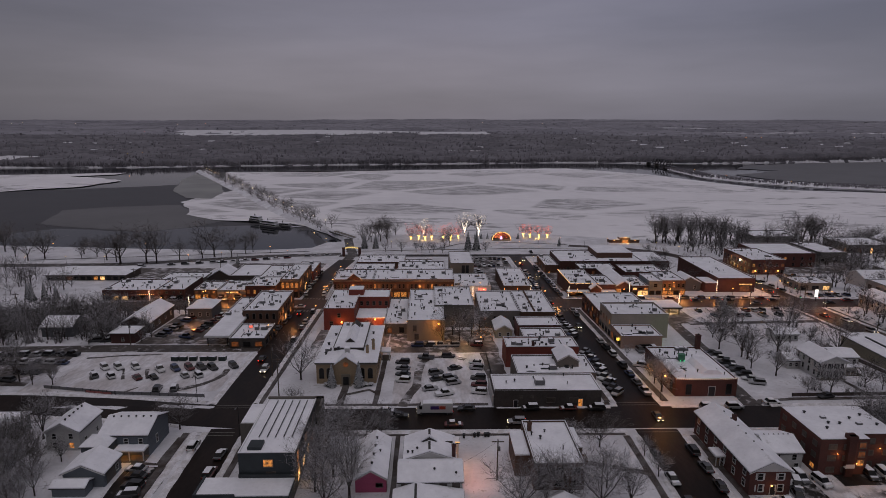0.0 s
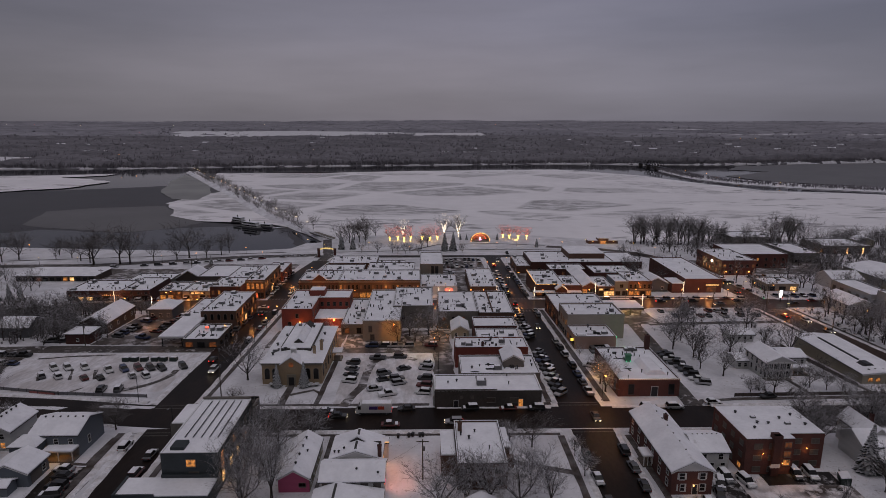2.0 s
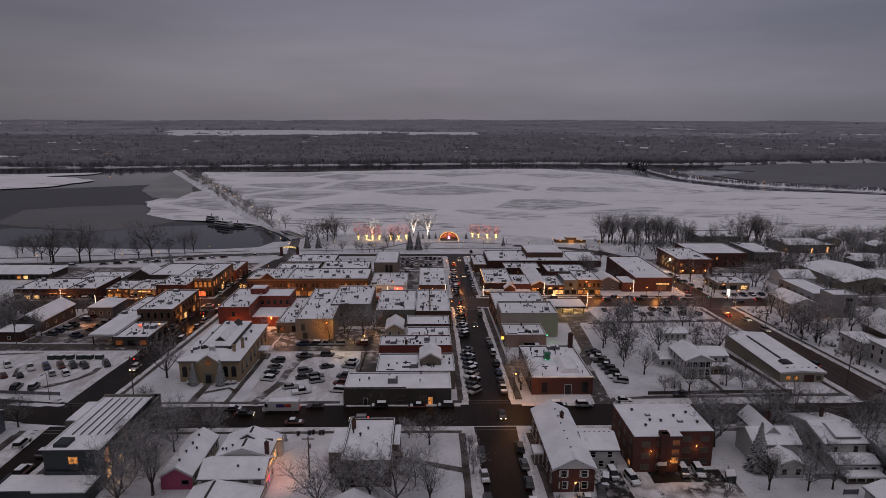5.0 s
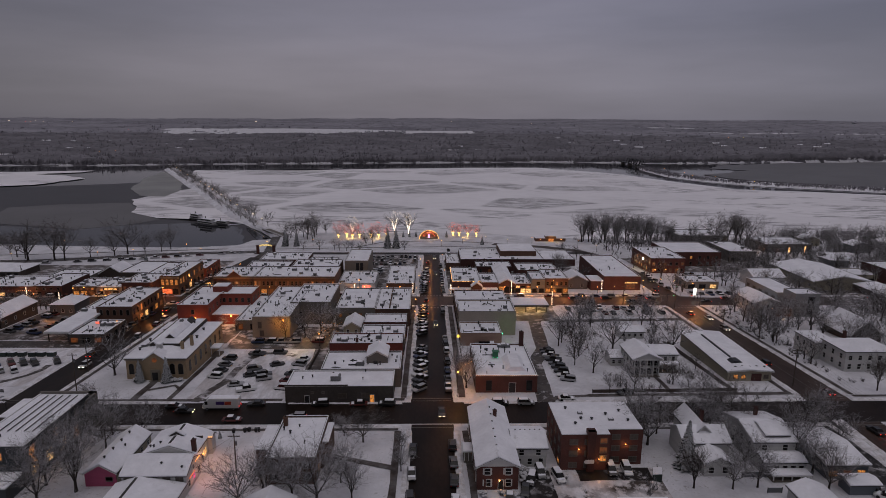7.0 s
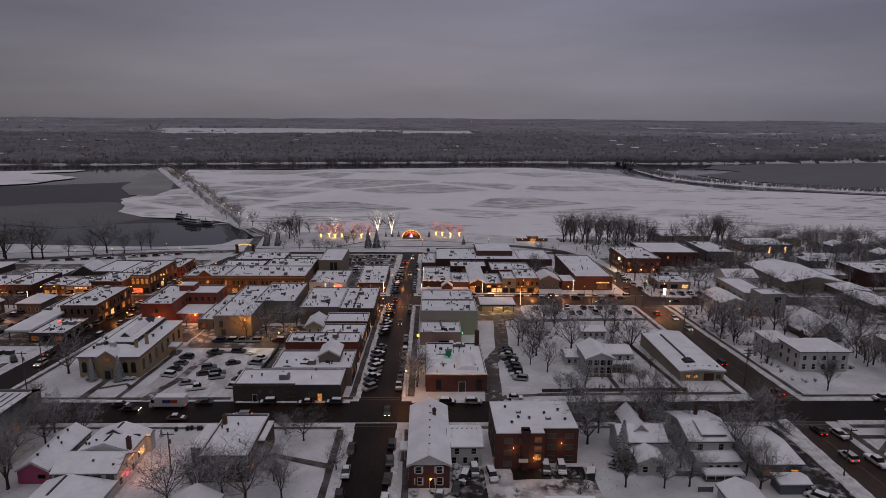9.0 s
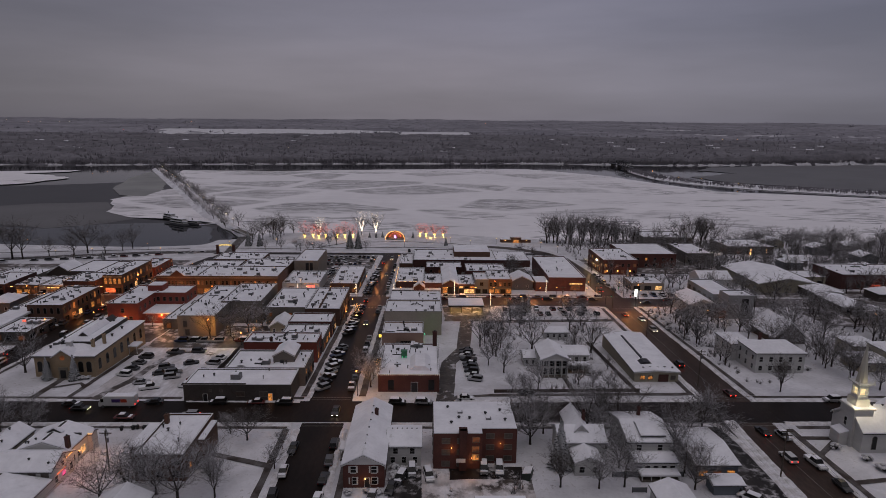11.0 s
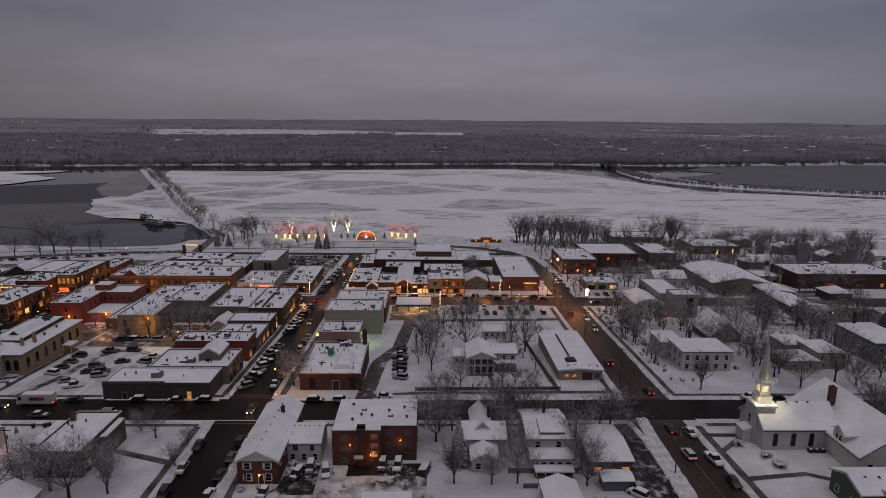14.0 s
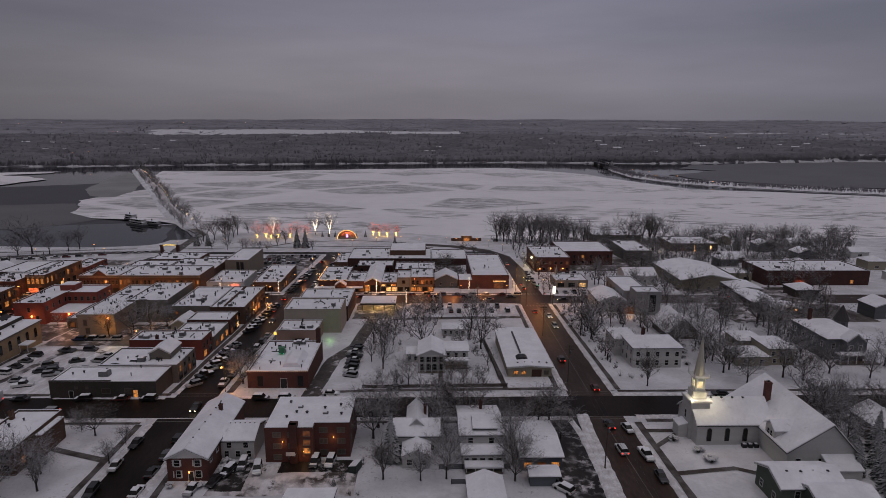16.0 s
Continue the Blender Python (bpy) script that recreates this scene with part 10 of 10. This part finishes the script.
cw_pts = causeway()
ribbon("road_to_causeway", [(-55, 372), (-54, 392), (-60, 425), (-66, 462)], 6.5, SLUSH, "slushy drive through the arch to the causeway", "road", 0.05)
LAMP_SMALL = glow("causeway_lamp", (1.0, 0.62, 0.28), 9.0, 0)
for i in range(6, len(cw_pts), 3):
    x, y = cw_pts[i]
    ob = thing("street_lamp", x + 2.6, y + 1.5, LAKE + 2.4, "small lit lamp on the causeway", "street lamp", group="causeway lamps")
    part("post", Build().tube((0, 0, 0), (0, 0, 4.6), 0.12, 0.08, 6), DARK_METAL, ob)
    part("globe", Build().tube((0, 0, 4.6), (0, 0, 5.2), 0.34, 0.3, 8), LAMP_SMALL, ob)
cw_trees = []
for i in range(5, len(cw_pts)):
    x, y = cw_pts[i]
    for s in (-5.5, 4.5):
        if gen_w.random() < 0.72:
            cw_trees.append((x + s * 0.85 + gen_w.uniform(-1, 1), y + s * 0.45 + gen_w.uniform(-3, 3), LAKE + 1.4, gen_w.uniform(10, 16) if s > 0 else gen_w.uniform(7, 12), (0, 1, 2, 4, 5, 6)[i % 6], gen_w.uniform(0, 360)))
stand("causeway_trees", cw_trees, "row of leafless trees along the causeway")
br = thing("footbridge", -72, 480, LAKE, "low concrete bridge at the foot of the causeway", "bridge")
part("deck", Build().add([(-3 + 14, -16, 3.0), (3 + 14, -13, 3.0), (-9, 22, 3.2), (-15, 19, 3.2), (-3 + 14, -16, 2.2), (3 + 14, -13, 2.2), (-9, 22, 2.4), (-15, 19, 2.4)],
                         [(0, 1, 2, 3), (7, 6, 5, 4), (0, 4, 5, 1), (1, 5, 6, 2), (2, 6, 7, 3), (3, 7, 4, 0)]), CONCRETE, br)
for s in (0, 1):
    ax, bx = ((11, -16), (-15, 19)) if s == 0 else ((17, -13), (-9, 22))
    part("railing", Build().tube((ax[0], ax[1], 3.9), (bx[0], bx[1], 4.1), 0.15, 0.15, 5).tube((ax[0], ax[1], 3.4), (bx[0], bx[1], 3.6), 0.12, 0.12, 5), ROOF_SNOW, br)
for t in (0.3, 0.7):
    part("pier", Build().box(14 - 26 * t - 3, 14 - 26 * t + 3, -14 + 35 * t - 1, -14 + 35 * t + 1, -1.5, 2.3), CONCRETE, br)


def boat(x, y, length, decks, turn):
    ob = thing("river_boat", x, y, LAKE - 0.1, "white excursion boat laid up in dark water, snowy decks", "boat", turn, "excursion boats")
    h = length / 2
    hull = [[(-h, 0, z), (-h * 0.8, -2.6, z), (h * 0.6, -2.8, z), (h, 0, z), (h * 0.6, 2.8, z), (-h * 0.8, 2.6, z)] for z in (-0.3, 1.3)]
    part("hull", Build().loft(hull), PAINTS[3], ob)
    for k in range(decks):
        s = 0.78 - 0.14 * k
        z = 1.3 + 2.3 * k
        part("cabin", Build().box(-h * s, h * s * 0.8, -2.3, 2.3, z, z + 1.9), WHITE_SIDING, ob)
        part("window_band", Build().box(-h * s + 0.3, h * s * 0.8 - 0.3, -2.34, 2.34, z + 0.7, z + 1.5), GLASS, ob)
        part("deck_snow", Build().box(-h * s - 0.4, h * s * 0.8 + 0.4, -2.6, 2.6, z + 1.9, z + 2.2, 0.08), ROOF_SNOW, ob)
    part("funnel", Build().tube((-h * 0.2, 0, 1.3 + 2.3 * decks), (-h * 0.2, 0, 3.0 + 2.3 * decks), 0.4, 0.4, 8), DARK_METAL, ob)
    return ob


boat(-166, 566, 20, 2, -35)
boat(-146, 538, 27, 2, -32)
boat(-134, 541, 18, 1, -20)
b = Build().add([(-128, 536, LAKE + 0.5), (-127, 534.4, LAKE + 0.5), (-104, 548, LAKE + 0.7), (-105, 549.6, LAKE + 0.7), (-128, 536, LAKE + 0.1), (-127, 534.4, LAKE + 0.1), (-104, 548, LAKE + 0.3), (-105, 549.6, LAKE + 0.3)],
                [(0, 1, 2, 3), (7, 6, 5, 4), (0, 4, 5, 1), (1, 5, 6, 2), (2, 6, 7, 3), (3, 7, 4, 0)])
solid("jetty", b, ROOF_SNOW, "narrow snowy jetty leading to the boats", "jetty")

# ---------------------------------------------------------------- far bank, spit and bridge
def spindle_wood(name, places, material, label, seed, shards=5):
    """Many bare trees far off: fans of thin upright shards, in one mesh."""
    gen = np.random.default_rng(seed)
    verts, faces = [], []
    k = 0
    for x, y, z, h, w in places:
        for _ in range(shards):
            a = gen.uniform(0, 6.28)
            r = w * gen.uniform(0.1, 0.55)
            tx, ty = x + r * math.cos(a), y + r * math.sin(a)
            tz = z + h * gen.uniform(0.6, 1.05)
            mz = z + h * gen.uniform(0.35, 0.6)
            ww = w * gen.uniform(0.03, 0.08)
            mx, my = x + (tx - x) * 0.75, y + (ty - y) * 0.75
            verts += [(x, y, z - 0.5), (mx - ww, my - ww * 0.6, mz), (mx + ww, my - ww * 0.6, mz), (mx, my + ww, mz), (tx, ty, tz)]
            faces += [(k, k + 2, k + 1), (k, k + 1, k + 3), (k, k + 3, k + 2), (k + 4, k + 1, k + 2), (k + 4, k + 3, k + 1), (k + 4, k + 2, k + 3)]
            k += 5
    me = bpy.data.meshes.new(name)
    me.from_pydata(verts, [], faces)
    me.update()
    me.materials.append(material)
    return tagged(new(name, me), label, "woods", "", "stuff")


gen_f = random.Random(11)


def open_field(x, y):
    """Where the far bank is bare snow."""
    r, a = math.hypot(x - 55, y), (x - 55) / y
    if 2430 < r < 2830 and -0.42 < a < 0.075:
        return noise.noise(Vector((x / 300, y / 120, 5))) < 0.35
    if 1238 < y < 1400 and -950 < x < -860 or 1650 < r < 1720 and 0.0 < a < 0.06:
        return True
    if (3200 < r < 3320 and 0.36 < a < 0.46) or (2900 < r < 3000 and 0.42 < a < 0.75):
        return True
    return noise.noise(Vector((x / 160, y / 110, 8))) > 0.62 and r > 1600


def canopy_sheet(name, x0, x1, y0, y1, dx, dy, high, rough, inside, material, label):
    """The closed tops of a far wood: a lumpy sheet that drops to the ground at its edges."""
    nx, ny = int((x1 - x0) / dx), int((y1 - y0) / dy)
    b, index = Build(), {}

    def corner(i, j):
        if (i, j) not in index:
            x, y = x0 + i * dx, y0 + j * dy
            u, v = x + dx * 0.4 * noise.noise(Vector((x / 7, y / 7, 1))), y + dy * 0.4 * noise.noise(Vector((x / 7, y / 7, 2)))
            z = land(u, v) + (0.0 if not all(inside(x + p * dx, y + q * dy) for p in (-1, 1) for q in (-1, 1)) else
                              high + rough * (noise.noise(Vector((u / dx / 2.0, v / dy / 2.0, 6))) + 0.45 * noise.noise(Vector((u / dx / 1.1, v / dy / 1.1, 9))) + 0.6 * noise.noise(Vector((u / 80, v / 80, 4)))))
            index[i, j] = len(b.v)
            b.v.append((u, v, z))
        return index[i, j]
    for j in range(ny):
        for i in range(nx):
            x, y = x0 + (i + 0.5) * dx, y0 + (j + 0.5) * dy
            if inside(x, y):
                b.f.append((corner(i, j), corner(i + 1, j), corner(i + 1, j + 1), corner(i, j + 1)))
    return solid(name, b, material, label, "woods", "stuff", smooth=True)


def in_near_wood(x, y):
    return math.hypot(x - 55, y) < 2480 and -0.95 * y - 60 < x - 10 < 1.0 * y + 60 and y > float(np.interp(x, FAR_X, FAR_Y)) + 1 and not open_field(x, y)


def in_hill_wood(x, y):
    return 2430 < math.hypot(x - 55, y) < 4950 and abs(x - 10) < y * 0.95 and not open_field(x, y)


# both canopies carry the haze of distance in their base colour
canopy_sheet("near_canopy", -1900, 2000, 1190, 2500, 11, 10, 7.5, 5.0, in_near_wood, HAZED_CANOPY, "tops of leafless woods on the far bank, greyed by painted haze")
canopy_sheet("hill_canopy", -3600, 3700, 1600, 4970, 46, 30, 8.0, 4.0, in_hill_wood, HAZED_HILL_WOOD, "tops of leafless woods on distant hills, paled by painted haze")
near_wood, far_wood = [], []
for _ in range(7000):
    a = gen_f.uniform(-0.80, 0.86)
    r = 1300 + 1250 * gen_f.random() ** 1.35
    x = 55 + r * math.sin(a)
    y = r * math.cos(a)
    f = float(np.interp(x, FAR_X, FAR_Y))
    y += max(0.0, f - 1290) * 0.9
    if y < f + 6 or open_field(x, y):
        continue
    near_wood.append((x, y, land(x, y), gen_f.uniform(9, 17), gen_f.uniform(7, 12)))
for i in range(1300):
    x = -1150 + 2900 * i / 1300 + gen_f.uniform(-2, 2)
    f = float(np.interp(x, FAR_X, FAR_Y))
    near_wood.append((x, f + gen_f.uniform(0, 9), land(x, f + 5), gen_f.uniform(6, 15), gen_f.uniform(6, 10)))
for _ in range(4500):
    a = gen_f.uniform(-0.72, 0.78)
    r = 2450 + 2350 * gen_f.random() ** 0.9
    x, y = 55 + r * math.sin(a), r * math.cos(a)
    if open_field(x, y):
        continue
    far_wood.append((x, y, land(x, y), gen_f.uniform(9, 14), gen_f.uniform(16, 30)))
spindle_wood("far_woods", near_wood, HAZED_WOOD, "leafless woods on the far bank, haze put into their grey", 1, 5)
spindle_wood("hill_woods", far_wood, HAZED_HILL_WOOD, "leafless woods on distant hills, haze put into their grey", 2, 4)

# houses and lights on the far bank
for i in range(26):
    a = gen_f.uniform(-0.62, 0.66)
    r = gen_f.uniform(1560, 2250)
    x, y = 55 + r * math.sin(a), r * math.cos(a) + 40
    h = house("far_house", "small distant house with snowy roof in the woods", x, x + gen_f.uniform(14, 24), y, y + 11, 6.0, 3.0, "x", (BROWN_SIDING, GREY_SIDING, WHITE_SIDING)[i % 3], [("S", 3.0, 1, 2.4, 2.0, 0.3)], 0.6, group="houses on the far bank")
FAR_LIGHTS = ((-0.615, 3500, 3), (-0.603, 3400, 1), (-0.59, 3600, 1), (-0.572, 3450, 3), (-0.566, 3300, 0), (-0.56, 3700, 1), (-0.552, 3400, 1), (-0.53, 3500, 1), (-0.518, 3600, 1), (-0.45, 2500, 3), (-0.443, 2480, 1), (-0.40, 3300, 1), (-0.36, 3500, 0), (-0.27, 3300, 1),
              (0.04, 3700, 1), (0.075, 3600, 1), (0.10, 3500, 0), (0.17, 3300, 1), (0.465, 2300, 0), (0.485, 2310, 0), (0.60, 2350, 1), (-0.49, 1480, 0), (-0.47, 1500, 0), (-0.21, 1560, 1))
for k, (a, r, kind) in enumerate(FAR_LIGHTS):
    x, y = 55 + r * math.sin(a), r * math.cos(a)
    big = (1.3 if kind == 0 and 2200 < r < 2400 else 0.8) * r / 2600
    ob = thing("street_lamp", x, y, land(x, y), "tiny distant lamp on the hills", "street lamp", group="distant lamps")
    part("post", Build().tube((0, 0, 0), (0, 0, 17), 0.25, 0.2, 5), DARK_METAL, ob)
    part("globe", Build().box(-big * 0.5, big * 0.5, -big * 0.5, big * 0.5, 17, 17 + big), (LAMP_WARM, LAMP_WHITE, LAMP_WARM, LAMP_RED)[kind], ob)

spit = Build()
SP = ((500, 1215), (500, 1160), (512, 1040), (545, 975), (590, 925), (690, 868), (900, 780), (1500, 600))
pts = []
for (ax, ay), (bx, by) in zip(SP, SP[1:]):
    n = max(2, int(math.hypot(bx - ax, by - ay) / 14))
    pts += [(ax + (bx - ax) * k / n, ay + (by - ay) * k / n) for k in range(n)]
for i, (x, y) in enumerate(pts):
    (px, py), (qx, qy) = pts[max(0, i - 1)], pts[min(len(pts) - 1, i + 1)]
    d = math.hypot(qx - px, qy - py)
    sx, sy = (qy - py) / d, -(qx - px) / d
    k = 0.35 + 0.65 * min(1, i / 14)
    for s, z in ((-46 * k, -0.5), (-38 * k, 0.8), (-6 * k, 1.6), (5 * k, 2.2), (11 * k, 0.6), (14 * k, -0.5)):
        w = s + 3 * noise.noise(Vector((x / 20, y / 20, s)))
        spit.v.append((x - sx * w, y - sy * w, LAKE + z))
for i in range(len(pts) - 1):
    for k in range(5):
        a = i * 6 + k
        spit.f.append((a, a + 1, a + 7, a + 6))
solid("ground_spit", spit, SNOW, "low snowy spit of land reaching into the river", "spit", "structure")
places = []
for i, (x, y) in enumerate(pts):
    (px, py), (qx, qy) = pts[max(0, i - 1)], pts[min(len(pts) - 1, i + 1)]
    d = math.hypot(qx - px, qy - py)
    sx, sy = (qy - py) / d, -(qx - px) / d
    k = 0.35 + 0.65 * min(1, i / 14)
    for _ in range(34):
        w = gen_f.uniform(-42, -8) * k
        places.append((x - sx * w + gen_f.uniform(-7, 7), y - sy * w + gen_f.uniform(-7, 7), LAKE + 0.8, gen_f.uniform(3, 7.5), gen_f.uniform(3, 6)))
    for _ in range(5):
        w = gen_f.uniform(6, 11) * k
        places.append((x - sx * w + gen_f.uniform(-7, 7), y - sy * w, LAKE + 0.8, gen_f.uniform(1.5, 3.5), gen_f.uniform(2, 4)))
spindle_wood("spit_woods", places, HAZED_WOOD, "low leafless scrub along the spit", 3, 4)
rbr = thing("rail_bridge", 500, 1225, LAKE, "dark steel truss bridge far across the river", "bridge")
part("deck", Build().box(-4, 4, -10, 150, 4.0, 5.2), DARK_METAL, rbr)
for k in range(4):
    part("pier", Build().box(-4, 4, -6 + 48 * k - 2, -6 + 48 * k + 2, -2, 4.0), CONCRETE, rbr)
for sx in (-3.6, 3.6):
    for k in range(6):
        y0 = 10 + 16 * k
        part("truss", Build().tube((sx, y0, 5.2), (sx, y0 + 8, 15), 0.5, 0.5, 5).tube((sx, y0 + 8, 15), (sx, y0 + 16, 5.2), 0.5, 0.5, 5).tube((sx, y0 + 8, 15), (sx, min(y0 + 24, 98), 15), 0.5, 0.5, 5), DARK_METAL, rbr)
for x, y in ((512, 1150), (520, 1080), (540, 1000), (505, 1010), (560, 915)):
    ob = thing("street_lamp", x, y, LAKE, "small lit marker lamp by the spit", "street lamp", group="distant lamps")
    part("post", Build().tube((0, 0, 0), (0, 0, 5), 0.2, 0.15, 5), DARK_METAL, ob)
    part("globe", Build().box(-0.28, 0.28, -0.28, 0.28, 5, 5.55), LAMP_WARM, ob)
